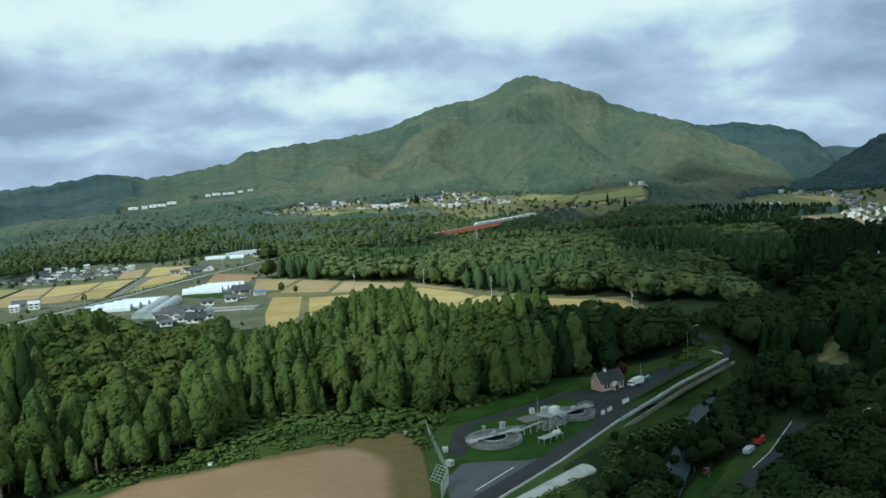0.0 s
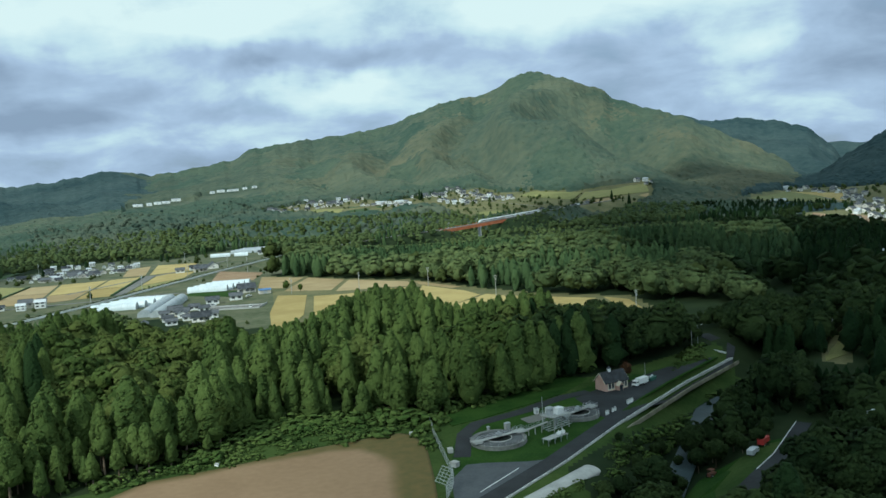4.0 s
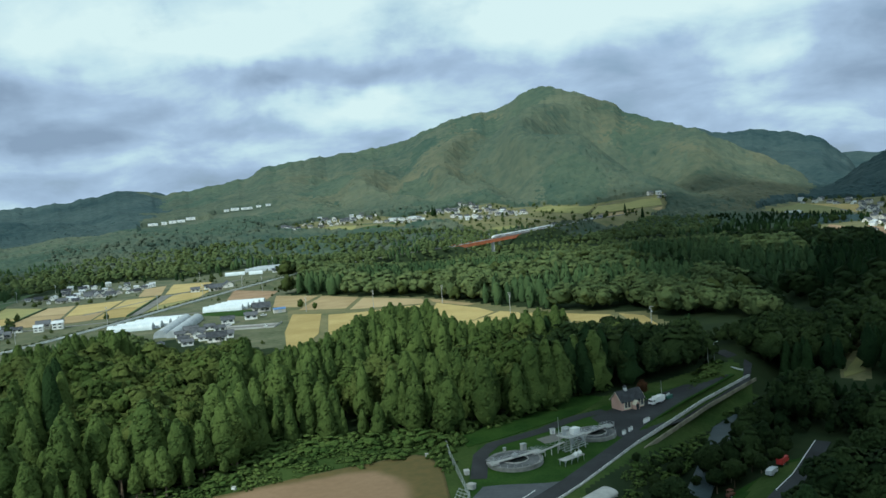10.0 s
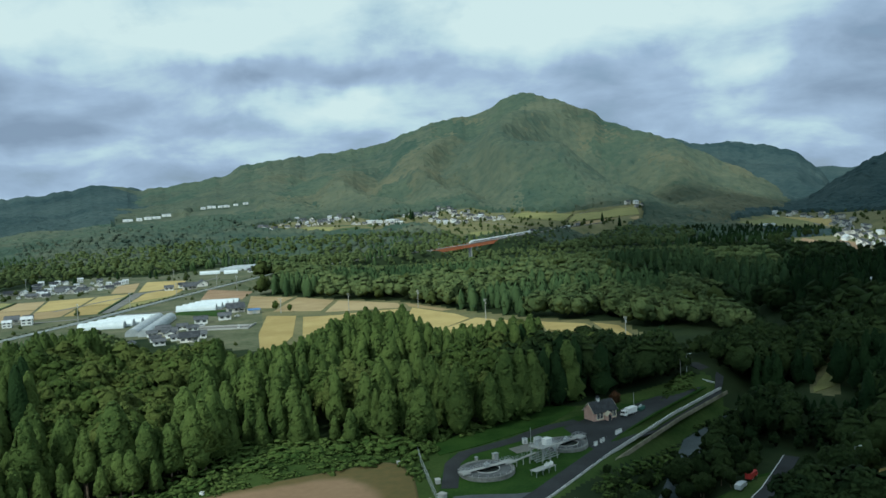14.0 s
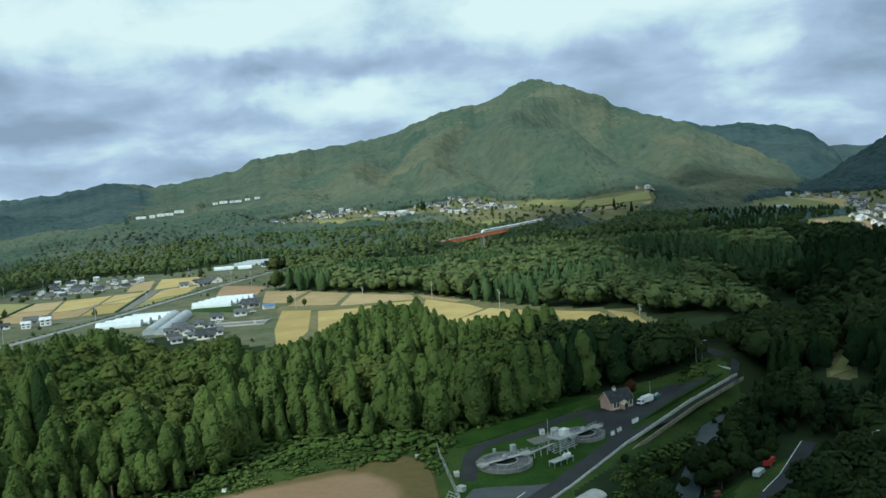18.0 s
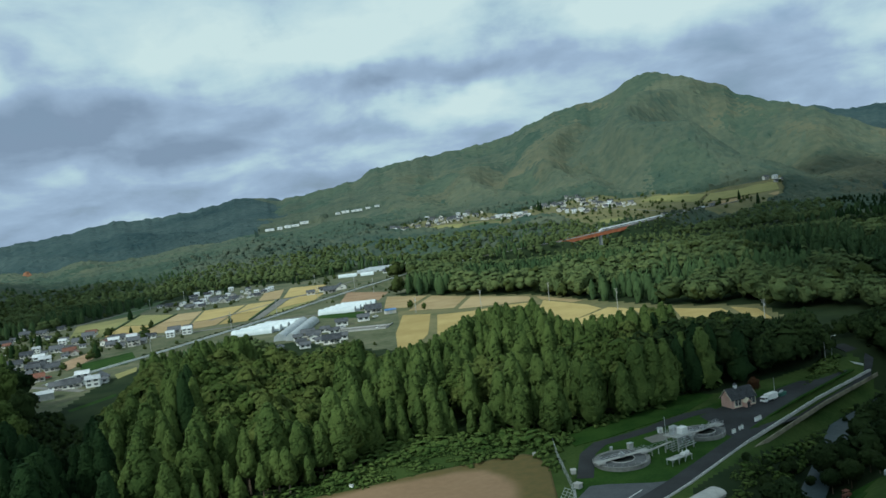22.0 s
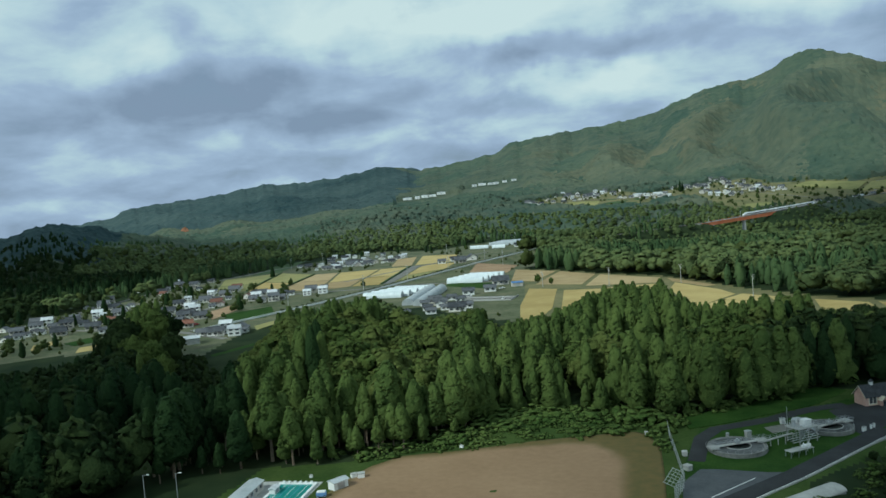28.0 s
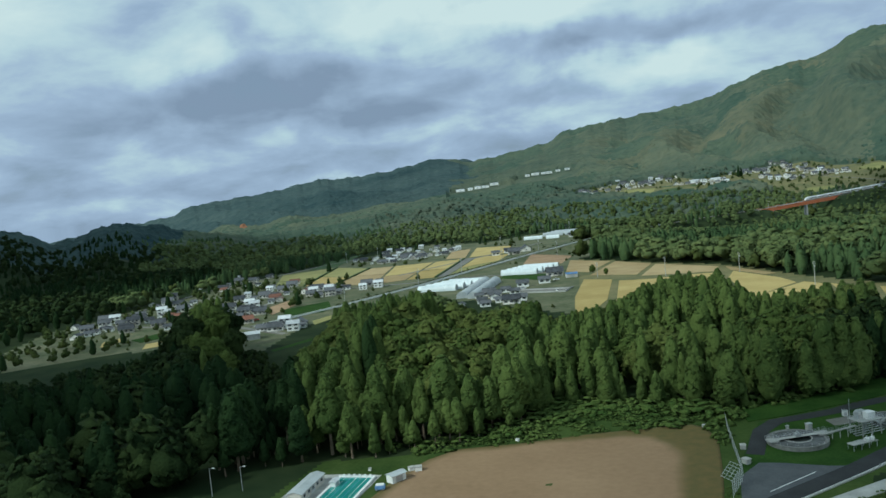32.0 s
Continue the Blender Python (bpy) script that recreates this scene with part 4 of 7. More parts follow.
# the dark grove at the edge of the village, and the slim cedars that stand out of the belt
for b, r, h, cedar in ((-41.0, 372, 25, 0), (-40.3, 396, 27, 0), (-39.7, 362, 23, 0), (-39.3, 412, 28, 1), (-38.8, 425, 29, 0), (-38.4, 398, 28, 0), (-38.0, 428, 29, 1), (-37.6, 405, 26, 0), (-37.3, 372, 20, 0), (-38.6, 352, 22, 0),
                       (-40.6, 345, 22, 0), (-39.4, 338, 20, 1), (-37.9, 340, 18, 0), (-28.3, 284, 31, 1), (-27.9, 290, 34, 1), (-27.5, 282, 33, 1), (-27.1, 291, 34, 1), (-26.8, 286, 30, 1), (-4.6, 262, 17, 1), (-3.6, 266, 19, 1), (-2.8, 262, 15, 1), (-5.4, 268, 18, 1)):
    x, y = r * math.sin(radians(b)), r * math.cos(radians(b))
    w = 0.78 if cedar else 1.0
    m = Matrix.LocRotScale((x, y, float(ground_z(x, y))), Euler((0, 0, b * 7)), Vector((w, w, 1)) * h)
    key = sorted((k for k in makes if k[0] == bool(cedar)), key=lambda k: (k[1] != (r % 3 == 0), k[2]))[0]
    copy_thing(makes[key], m @ Matrix.Diagonal((*[1 / v for v in makes[key].scale], 1)))

# the woods beyond the rice fields, along the river and under the far village
tx, ty = sow(430, 1290, -64, 44, 9.4)
thin = rng.uniform(0, 1, len(tx)) < np.where((np.abs(np.degrees(np.arctan2(tx, ty)) - 2) < 26) & (np.hypot(tx, ty) < 1290), np.where(np.hypot(tx, ty) < 950, 0.92, np.where(near_line(tx, ty, [q[:2] for q in RAIL[10:]], 60), 0.95, 0.62)), 0.6)
tx, ty = tx[thin], ty[thin]
room, tz = room_for_tree(tx, ty)
ta, tr = np.degrees(np.arctan2(tx, ty)), np.hypot(tx, ty)
grove = rough_land(tx, ty, 110, 3)
is_cedar = grove > 0.26 - 0.14 * (ta < -24) - 0.26 * (ta > 13)
hh = np.minimum(np.where(is_cedar, rng.uniform(13, 20, len(tx)), rng.uniform(10, 19, len(tx))) * np.where(ta < -24, 0.8, 1.0), room * rng.uniform(0.8, 1.0, len(tx)))
keep = hh > 3.5
tx, ty, tz, hh, is_cedar, ta, tr = (k[keep] for k in (tx, ty, tz, hh, is_cedar, ta, tr))
kind = rng.integers(0, 100, len(tx))
# by bearing, the outer woods take the foliage copies with painted shade
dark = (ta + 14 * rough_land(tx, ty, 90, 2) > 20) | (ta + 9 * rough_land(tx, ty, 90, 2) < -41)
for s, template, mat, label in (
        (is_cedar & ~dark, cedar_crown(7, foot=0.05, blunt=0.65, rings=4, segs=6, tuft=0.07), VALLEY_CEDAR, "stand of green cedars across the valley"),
        (is_cedar & dark, cedar_crown(6, foot=0.05, blunt=0.65, rings=4, segs=6, tuft=0.07), CEDAR_DARK, "stand of cedars across the valley, shade painted into its dark green"),
        (~is_cedar & dark, broad_crown(6, 3, 0.02, rings=4, segs=6, tuft=0.12), LEAF_DARK, "riverside wood of broadleaf trees, shade painted into its dark leaves"),
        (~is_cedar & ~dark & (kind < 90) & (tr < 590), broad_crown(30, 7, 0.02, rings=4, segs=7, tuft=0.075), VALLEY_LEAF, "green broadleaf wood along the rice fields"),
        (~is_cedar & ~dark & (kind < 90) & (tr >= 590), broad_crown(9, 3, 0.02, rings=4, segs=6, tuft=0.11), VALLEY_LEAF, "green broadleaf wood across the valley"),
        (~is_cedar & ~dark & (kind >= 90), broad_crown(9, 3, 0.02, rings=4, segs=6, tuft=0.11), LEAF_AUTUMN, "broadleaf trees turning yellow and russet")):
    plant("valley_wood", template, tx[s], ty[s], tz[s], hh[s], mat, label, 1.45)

# wooded hillsides: one uneven canopy over all the slopes, open over the terraces
cr = 1150 * 1.0045 ** np.arange(262)
ca = np.radians(np.arange(-64, 44, 0.22))
hr, ha = np.meshgrid(cr, ca, indexing="ij")
hr, ha = hr * (1 + rng.uniform(-0.0016, 0.0016, hr.shape)), ha + np.radians(rng.uniform(-0.08, 0.08, hr.shape))
hx, hy = hr * np.sin(ha), hr * np.cos(ha)
low = np.any([near_line(hx, hy, [(x, y), (0.90 * x, 0.90 * y)], 34) for x, y in HILL_BARNS], axis=0)
crown = np.where(low, -4.0, 5.0 * smooth(hr, 1150, 1210) + 2.5 * rough_land(hx, hy, 60, 2) + rng.uniform(-2.4, 2.8, hx.shape) * (1 - 0.4 * smooth(hr, 1700, 2300)))
hz = ground_z(hx, hy) + np.where(free(hx, hy), crown, -9.0)
nc = len(ca)
i, j = np.meshgrid(np.arange(len(cr) - 1), np.arange(nc - 1), indexing="ij")
canopy = new("hill_wood", array_mesh("hill_wood", np.stack([hx, hy, hz], -1).reshape(-1, 3), np.stack([i * nc + j, (i + 1) * nc + j, (i + 1) * nc + j + 1, i * nc + j + 1], -1).reshape(-1, 4)[:, ::-1], False))
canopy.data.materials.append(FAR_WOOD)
canopy.data.materials.append(HAZED_HILLS)
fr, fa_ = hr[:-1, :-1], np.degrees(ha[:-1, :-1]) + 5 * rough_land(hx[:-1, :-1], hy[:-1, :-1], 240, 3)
# slopes that take the painted haze colour, chosen by range and bearing
hazed = (fr > 2900) | ((fa_ > 12.5) & (fr > 2420)) | (fa_ > 22.5) | ((fa_ < -20) & (fr > 1750)) | (fa_ < -40)
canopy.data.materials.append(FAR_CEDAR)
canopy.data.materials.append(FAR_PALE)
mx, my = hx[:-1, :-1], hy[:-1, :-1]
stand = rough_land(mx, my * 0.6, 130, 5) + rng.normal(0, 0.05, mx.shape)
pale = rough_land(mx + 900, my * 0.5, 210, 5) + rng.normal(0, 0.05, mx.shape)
kinds = np.where(hazed, 1, np.where(stand > 0.17, 2, np.where((pale > 0.2) & (fa_ > -11), 3, 0)))
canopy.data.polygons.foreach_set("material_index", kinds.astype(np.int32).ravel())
tagged(canopy, "green and brownish wood over the far hillsides", "woods", kind="stuff")

# darker crowns that stand out of the lower hillside woods
b, r = rng.uniform(-27, 17, 2900), rng.uniform(1180, 1540, 2900)
tx, ty = r * np.sin(np.radians(b)), r * np.cos(np.radians(b))
ok = free(tx, ty) & (rough_land(tx, ty, 170, 3) + rng.normal(0, 0.12, tx.shape) > 0.05) & ~np.any([near_line(tx, ty, [(x, y), (0.88 * x, 0.88 * y)], 40) for x, y in HILL_BARNS], axis=0)
tx, ty = tx[ok], ty[ok]
half = rng.uniform(0, 1, len(tx)) < 0.55
for s, template, mat, label in ((half, cedar_crown(5, foot=0.05, blunt=0.65, rings=4, segs=6, tuft=0.08), FAR_CEDAR, "green cedars standing out of the hillside woods"),
                                (~half, broad_crown(6, 3, 0.02, rings=4, segs=6, tuft=0.12), FAR_WOOD, "broadleaf crowns standing out of the hillside woods")):
    plant("hillside_trees", template, tx[s], ty[s], ground_z(tx[s], ty[s]) + 1.0, rng.uniform(6, 10, s.sum()), mat, label, 1.3)

# low scrub between the sports ground and the trees, and below the road
tx, ty = np.meshgrid(np.arange(-128, 110, 1.9), np.arange(176, 330, 1.9))
tx, ty = tx.ravel() + rng.uniform(-0.9, 0.9, tx.size), ty.ravel() + rng.uniform(-0.9, 0.9, tx.size)
edge_line = FORE_LAND[3:17]
fringe = ~((tx < -84) & (ty < 206)) & (inside(tx, ty, FORE_LAND) | near_line(tx, ty, edge_line, 7)) & (tx < -3) & ~np.any([inside(tx, ty, p) for p in (SPORTS_GROUND, WORKS, POOL_YARD)], axis=0) & (ty > 178)
below = near_line(tx, ty, ROAD, 15) & (tx - 0.62 * (ty - 165) > 2) & ~near_line(tx, ty, ROAD, 8)
skirt = near_line(tx, ty, [(-4, 253), (4, 261), (24, 278), (42, 295), (52, 300)], 3.0)
ok = (fringe & ~near_line(tx, ty, ROAD, 8) | below | skirt) & ~near_line(tx, ty, RIVER, 4) & (rng.uniform(0, 1, tx.size) < np.where(near_line(tx, ty, edge_line, 9), 0.7, np.where(below, 0.85, 0.42)))
ok &= ~inside(tx, ty, [(-6, 246), (2, 239), (-3, 190), (-8, 200)]) & ~near_line(tx, ty, [(14, 184), (34, 203)], 5.0)
ok &= ~inside(tx, ty, [(46, 284), (62, 292), (84, 304), (98, 318), (92, 332), (70, 312)])
ok &= ~inside(tx, ty, [(0, 243), (10, 249), (27, 264), (38, 277), (46, 286), (42, 292), (24, 275), (4, 258), (-4, 250)])
tx, ty = tx[ok], ty[ok]
plant("scrub", low_mat(14), tx, ty, ground_z(tx, ty) - 0.1, rng.choice((0.8, 1.0, 1.4, 1.8, 2.6, 3.8), len(tx)) * rng.uniform(0.8, 1.2, len(tx)) * (0.6 + 0.4 * smooth(ty, 200, 240)) * np.where(near_line(tx, ty, edge_line, 7), 1.25, 0.8), SCRUB, "light green scrub along the edge of the wood", 1.5)

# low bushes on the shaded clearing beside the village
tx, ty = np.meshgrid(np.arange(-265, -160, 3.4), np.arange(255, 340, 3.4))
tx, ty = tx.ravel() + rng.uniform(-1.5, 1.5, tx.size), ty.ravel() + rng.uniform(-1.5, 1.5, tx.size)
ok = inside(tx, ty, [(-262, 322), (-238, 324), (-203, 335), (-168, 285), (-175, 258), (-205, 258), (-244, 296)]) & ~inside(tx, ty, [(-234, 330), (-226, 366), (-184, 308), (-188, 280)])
tx, ty = tx[ok], ty[ok]
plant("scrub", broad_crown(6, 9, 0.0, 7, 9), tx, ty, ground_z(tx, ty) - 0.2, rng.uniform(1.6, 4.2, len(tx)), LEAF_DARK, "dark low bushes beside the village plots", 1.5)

# ---------------------------------------------------------------- fields


PLOTS = []


def field(name, outline, mat, label, up=0.16, rows=0):
    """A plot of crops as a low raised sheet that follows the ground, with its edges."""
    PLOTS.append(outline)
    bm = bmesh.new()
    zs = [float(ground_z(*p)) for p in outline]
    slab(bm, outline, [z - 0.6 for z in zs], [z + up for z in zs])
    for k in range(rows):
        t = (k + 0.5) / rows
        a, b = (Vector((*outline[0], zs[0])).lerp(Vector((*outline[3], zs[3])), t), Vector((*outline[1], zs[1])).lerp(Vector((*outline[2], zs[2])), t))
        a, b = a.lerp(b, 0.02), b.lerp(a, 0.02)
        side = (b - a).cross(Vector((0, 0, 1))).normalized() * 0.35
        top = Vector((0, 0, up + 0.22))
        low = Vector((0, 0, up - 0.05))
        v = [bm.verts.new(q) for q in (a - side + low, b - side + low, b + top, a + top, a + side + low, b + side + low)]
        bm.faces.new((v[0], v[1], v[2], v[3]))
        bm.faces.new((v[3], v[2], v[5], v[4]))
    return tagged(part(name, bm, mat), label, "field", "field plots")


RICE_PLOTS = [
    [(-81, 410), (-90, 412), (-102, 467), (-113, 547), (-92, 540), (-80, 453)],
    [(-86, 532), (-63, 533), (-40, 546), (-22, 548), (-20, 520), (-6, 440), (-60, 432), (-74, 450)],
    [(-14, 552), (14, 510), (22, 488), (-2, 440), (-16, 520)],
    [(26, 489), (36, 478), (40, 430), (6, 438), (2, 446)],
    [(39, 478), (53, 457), (56, 425), (44, 428)],
    [(61, 460), (84, 444), (86, 416), (60, 424)],
    [(89, 446), (100, 432), (99, 398), (90, 412)],
]
for outline in RICE_PLOTS:
    field("rice_field", outline, RICE, "golden plot of ripe rice with straight low banks")
for outline in ([(-153, 682), (-113, 656), (-118, 590), (-138, 600)], [(-109, 654), (-76, 622), (-78, 560), (-113, 570)], [(-72, 618), (-25, 582), (-22, 556), (-74, 552)],
                [(-20, 580), (12, 532), (6, 528), (-16, 560)]):
    field("stubble_field", outline, STUBBLE, "tan plot of cut rice stubble")
field("ploughed_field", [(-193, 672), (-203, 735), (-160, 722), (-156, 662)], SOIL, "bare orange-brown ploughed field beside the railway")
# strips of rice land between the village and the hill's foot, divided by narrow banks
NEAR_EDGE = [(-412, 609), (-374, 599), (-340, 590), (-297, 586), (-277, 604), (-252, 610), (-244, 616), (-226, 688)]
FAR_EDGE = [(-467, 704), (-426, 752), (-370, 720), (-346, 727), (-308, 744), (-281, 759), (-271, 767), (-238, 782)]
STRIP_KINDS = ((GREENRICE, "yellow-green strip of late rice"), (RICE, "golden strip of ripe rice"), (STUBBLE, "tan strip of cut rice stubble"), (PATHWAY, "grey gravel track between the rice strips"))
for k, (far_kind, near_kind) in enumerate(((0, 0), (0, 1), (2, 2), (1, 2), (1, 1), (3, 3), (1, 0))):
    quad = [Vector(p) for p in (NEAR_EDGE[k], NEAR_EDGE[k + 1], FAR_EDGE[k + 1], FAR_EDGE[k])]
    quad = [quad[0].lerp(quad[1], 0.04), quad[1].lerp(quad[0], 0.04), quad[2].lerp(quad[3], 0.04), quad[3].lerp(quad[2], 0.04)]
    cut_at = 0.38 + 0.07 * (k % 3)
    for (u, v), pick in (((0.0, cut_at - 0.012), near_kind), ((cut_at + 0.012, 1.0), far_kind)):
        strip = [quad[0].lerp(quad[3], u), quad[1].lerp(quad[2], u), quad[1].lerp(quad[2], v), quad[0].lerp(quad[3], v)]
        field("rice_strip", [tuple(q) for q in strip], STRIP_KINDS[pick][0], STRIP_KINDS[pick][1])
for k in (1, 2, 5):
    tagged(part("field_hedge", ribbon(bmesh.new(), [NEAR_EDGE[k], FAR_EDGE[k]], 0.9, 1.1, 1.4), VEG), "low dark hedge between two strips of rice", "hedge", "hedges between the strips")
field("farm_plot", [(-305, 768), (-283, 768), (-317, 880), (-332, 856)], STUBBLE, "tan plot of cut rice stubble under the wood")
field("farm_plot", [(-280, 772), (-248, 796), (-268, 885), (-312, 888)], RICE, "golden plot of ripe rice under the wood")
field("farm_plot", [(-452, 737), (-434, 766), (-478, 915), (-484, 842)], VEG, "green grassy plot at the foot of the wood")
for outline, mat, label in (
        ([(-309, 466), (-292, 499), (-274, 471), (-266, 447), (-287, 432)], LAWN, "green vegetable plot among the village houses"),
        ([(-331, 475), (-334, 517), (-313, 487), (-305, 445)], SOIL, "bare brown plot among the village houses"),
        ([(-230, 332), (-223, 361), (-189, 308), (-191, 285)], LAWN, "green plot at the edge of the wood"),
        ([(-363, 351), (-374, 364), (-373, 379), (-364, 371), (-354, 346)], RICE, "small golden rice plot by the village road"),
        ([(-322, 341), (-333, 356), (-328, 364), (-316, 348)], RICE, "small golden rice plot by the village"),
        ([(-356, 369), (-353, 392), (-336, 375), (-341, 361)], LAWN, "green garden plot by the village"),
        ([(-256, 416), (-253, 435), (-245, 420), (-246, 402)], GREENRICE, "small yellow-green plot beside the white houses"),
        ([(-186, 580), (-150, 560), (-150, 592), (-188, 598)], LAWN, "grassy strip between the greenhouses"),
        ([(150, 318), (168, 346), (175, 339), (150, 300), (139, 294)], GREENRICE, "dull yellow-green meadow beyond the river"),
        ([(98, 188), (112, 212), (140, 221), (140, 185)], RICE, "golden plot of ripe rice beyond the river"),
        ([(520, 1200), (512, 1310), (596, 1362), (612, 1270), (600, 1180), (555, 1150)], GREENRICE, "pale yellow-green rice land in the side valley"),
        ([(604, 1358), (645, 1262), (592, 1160), (606, 1270)], RICE, "golden rice land in the side valley"),
        ([(413, 886), (431, 885), (492, 992), (494, 1050), (450, 960)], SOIL, "brown ploughed plot in the side valley"),
        ([(480, 930), (446, 830), (480, 870), (510, 946), (514, 990)], SOIL, "brown ploughed plot in the side valley"),
        ([(186, 1296), (160, 1240), (154, 1224), (180, 1222), (200, 1252)], STUBBLE, "tan stubble plot by the railway"),
        ([(70, 1300), (56, 1240), (110, 1272), (104, 1310)], GREENRICE, "green and yellow plot below the far village"),
        ([(150, 1440), (180, 1480), (260, 1428), (236, 1380)], GREENRICE, "green rice terrace at the mountain's foot"),
        ([(240, 1370), (266, 1424), (372, 1418), (362, 1360)], GREENRICE, "green rice terrace at the mountain's foot"),
        ([(232, 1300), (250, 1360), (360, 1350), (340, 1300)], STUBBLE, "tan stubble terrace at the mountain's foot"),
        ([(-225, 1368), (-210, 1392), (-160, 1384), (-160, 1345), (-219, 1350)], GREENRICE, "yellow-green terrace below the far village"),
        ([(-150, 1350), (-96, 1345), (-92, 1385), (-150, 1398)], VEG, "grey-green terrace below the far village")):
    field("farm_plot", outline, mat, label)

# ---------------------------------------------------------------- sports ground, roads and yards
inner = [(-14, 150), (-14.5, 190), (-16.5, 208), (-21, 219), (-28, 224.5), (-36, 225.5), (-46, 222.5), (-64, 214.5), (-81, 207.5), (-87, 198), (-90, 186), (-92, 150)]


def resampled(poly, n):
    """n points spread evenly round an outline."""
    ends_ = np.array(poly + poly[:1], float)
    run = np.concatenate([[0], np.cumsum(np.hypot(*np.diff(ends_, axis=0).T))])
    at_ = np.linspace(0, run[-1], n, endpoint=False)
    return np.stack([np.interp(at_, run, ends_[:, 0]), np.interp(at_, run, ends_[:, 1])], -1)


def edge_distance(x, y, poly):
    """Metres to an outline, negative inside it."""
    best = np.full(np.shape(x), 1e9)
    for p, q in zip(poly, poly[1:] + poly[:1]):
        dx, dy = q[0] - p[0], q[1] - p[1]
        s = np.clip(((x - p[0]) * dx + (y - p[1]) * dy) / (dx * dx + dy * dy), 0, 1)
        best = np.minimum(best, np.hypot(x - p[0] - s * dx, y - p[1] - s * dy))
    return np.where(inside(x, y, poly), -best, best)


# the clay runs out into weeds towards its edge: one sheet in rings, with the weeds' share at each point
rim, heart = resampled(SPORTS_GROUND, 150), np.array((-48.0, 185.0))
shares = np.concatenate([np.linspace(1, 0.72, 15), np.linspace(0.68, 0.02, 12)])
gpts = (heart + (rim - heart)[None] * shares[:, None, None]).reshape(-1, 2)
nr = len(rim)
ii, jj = np.meshgrid(np.arange(len(shares) - 1), np.arange(nr), indexing="ij")
faces = np.stack([ii * nr + jj, ii * nr + (jj + 1) % nr, (ii + 1) * nr + (jj + 1) % nr, (ii + 1) * nr + jj], -1).reshape(-1, 4)
skirt_v = np.concatenate([np.c_[gpts, np.full(len(gpts), 0.10)], np.c_[rim, np.full(nr, -0.5)]])
base_i = len(gpts)
j = np.arange(nr)
faces = np.concatenate([faces, np.stack([j, base_i + j, base_i + (j + 1) % nr, (j + 1) % nr], -1)])
me = array_mesh("sports_ground", skirt_v, faces, True)
off = edge_distance(skirt_v[:, 0], skirt_v[:, 1], inner) + 3.0 * rough_land(skirt_v[:, 0], skirt_v[:, 1], 14, 3)
weeds = me.attributes.new("weeds", "FLOAT", "POINT")
weeds.data.foreach_set("value", smooth(off, -3.5, 1.5).astype(np.float32))
n, l = CLAY.node_tree.nodes, CLAY.node_tree.links
share = n.new("ShaderNodeAttribute")
share.attribute_name = "weeds"
patch = n.new("ShaderNodeTexNoise")
patch.inputs["Scale"].default_value, patch.inputs["Detail"].default_value = 0.35, 6.0
where = n.new("ShaderNodeNewGeometry")
l.new(where.outputs["Position"], patch.inputs["Vector"])
weed_mix, earth_mix = n.new("ShaderNodeMix"), n.new("ShaderNodeMix")
weed_mix.data_type = earth_mix.data_type = "RGBA"
earth_mix.inputs[6].default_value, earth_mix.inputs[7].default_value = (0.060, 0.070, 0.020, 1), (0.170, 0.110, 0.040, 1)
l.new(patch.outputs[0], earth_mix.inputs[0])
b = n["Principled BSDF"]
l.new(b.inputs["Base Color"].links[0].from_socket, weed_mix.inputs[6])
l.new(earth_mix.outputs[2], weed_mix.inputs[7])
l.new(share.outputs["Fac"], weed_mix.inputs[0])
l.new(weed_mix.outputs[2], b.inputs["Base Color"])
me.materials.append(CLAY)
tagged(new("sports_ground", me), "ochre clay sports ground with a weedy margin", "sports ground", kind="structure")

yard = [(1, 174), (5, 181), (21, 202), (30, 213), (44.5, 233), (60, 256), (76, 276), (90, 292), (103.5, 307), (96, 316), (84, 304), (62, 293), (47, 283), (38, 275), (27, 262), (10, 247), (2, 240), (-1, 222), (-2.5, 200), (-1.5, 178)]
tagged(part("works_lawn", slab(bmesh.new(), yard, -0.5, 0.04), LAWN), "mown green lawn round the round tanks", "lawn", kind="structure")
ring_road = [(1.0, 212, 0), (2.5, 232, 0), (6.5, 241, 0), (15, 246.5, 0), (23, 252, 0), (29, 258, 0), (37, 264.5, 0), (46, 269, 0)]
tagged(part("works_drive", ribbon(bmesh.new(), ring_road, 2.3, 0.09, 0.3), ASPHALT), "narrow dark asphalt drive behind the tanks", "road", kind="structure")
court = [(40, 262), (49, 271), (60, 276), (68, 285), (84, 299), (96, 309), (101, 306), (88, 291), (74, 275), (60, 257), (50, 242.5), (46, 237), (43, 243), (42, 253)]
tagged(part("works_yard", slab(bmesh.new(), court, -0.5, 0.08), ASPHALT), "dark grey asphalt yard round the works house", "pavement", kind="structure")
fore = [(-1.5, 178), (-2.2, 196), (2, 206), (7, 206.5), (18, 205.5), (22, 206), (24, 203), (14, 191), (4, 178)]
tagged(part("forecourt", slab(bmesh.new(), fore, -0.5, 0.07), material("worn_asphalt", (0.060, 0.066, 0.074), (0.105, 0.112, 0.122), 0.15, 0.9, fine=1.6, stains=0.35)), "pale worn asphalt forecourt beside the road", "pavement", kind="structure")
pad = [(20, 243), (26, 247), (31, 250), (33, 247), (26, 240), (22, 238)]
tagged(part("tank_pad", slab(bmesh.new(), pad, -0.3, 0.12), PATHWAY), "grey concrete pad between the tanks", "pavement", kind="structure")
bank = [(-1, 240), (9, 246), (27, 260), (38, 269), (45, 279), (49, 286), (42, 292), (24, 275), (4, 258), (-4, 250)]
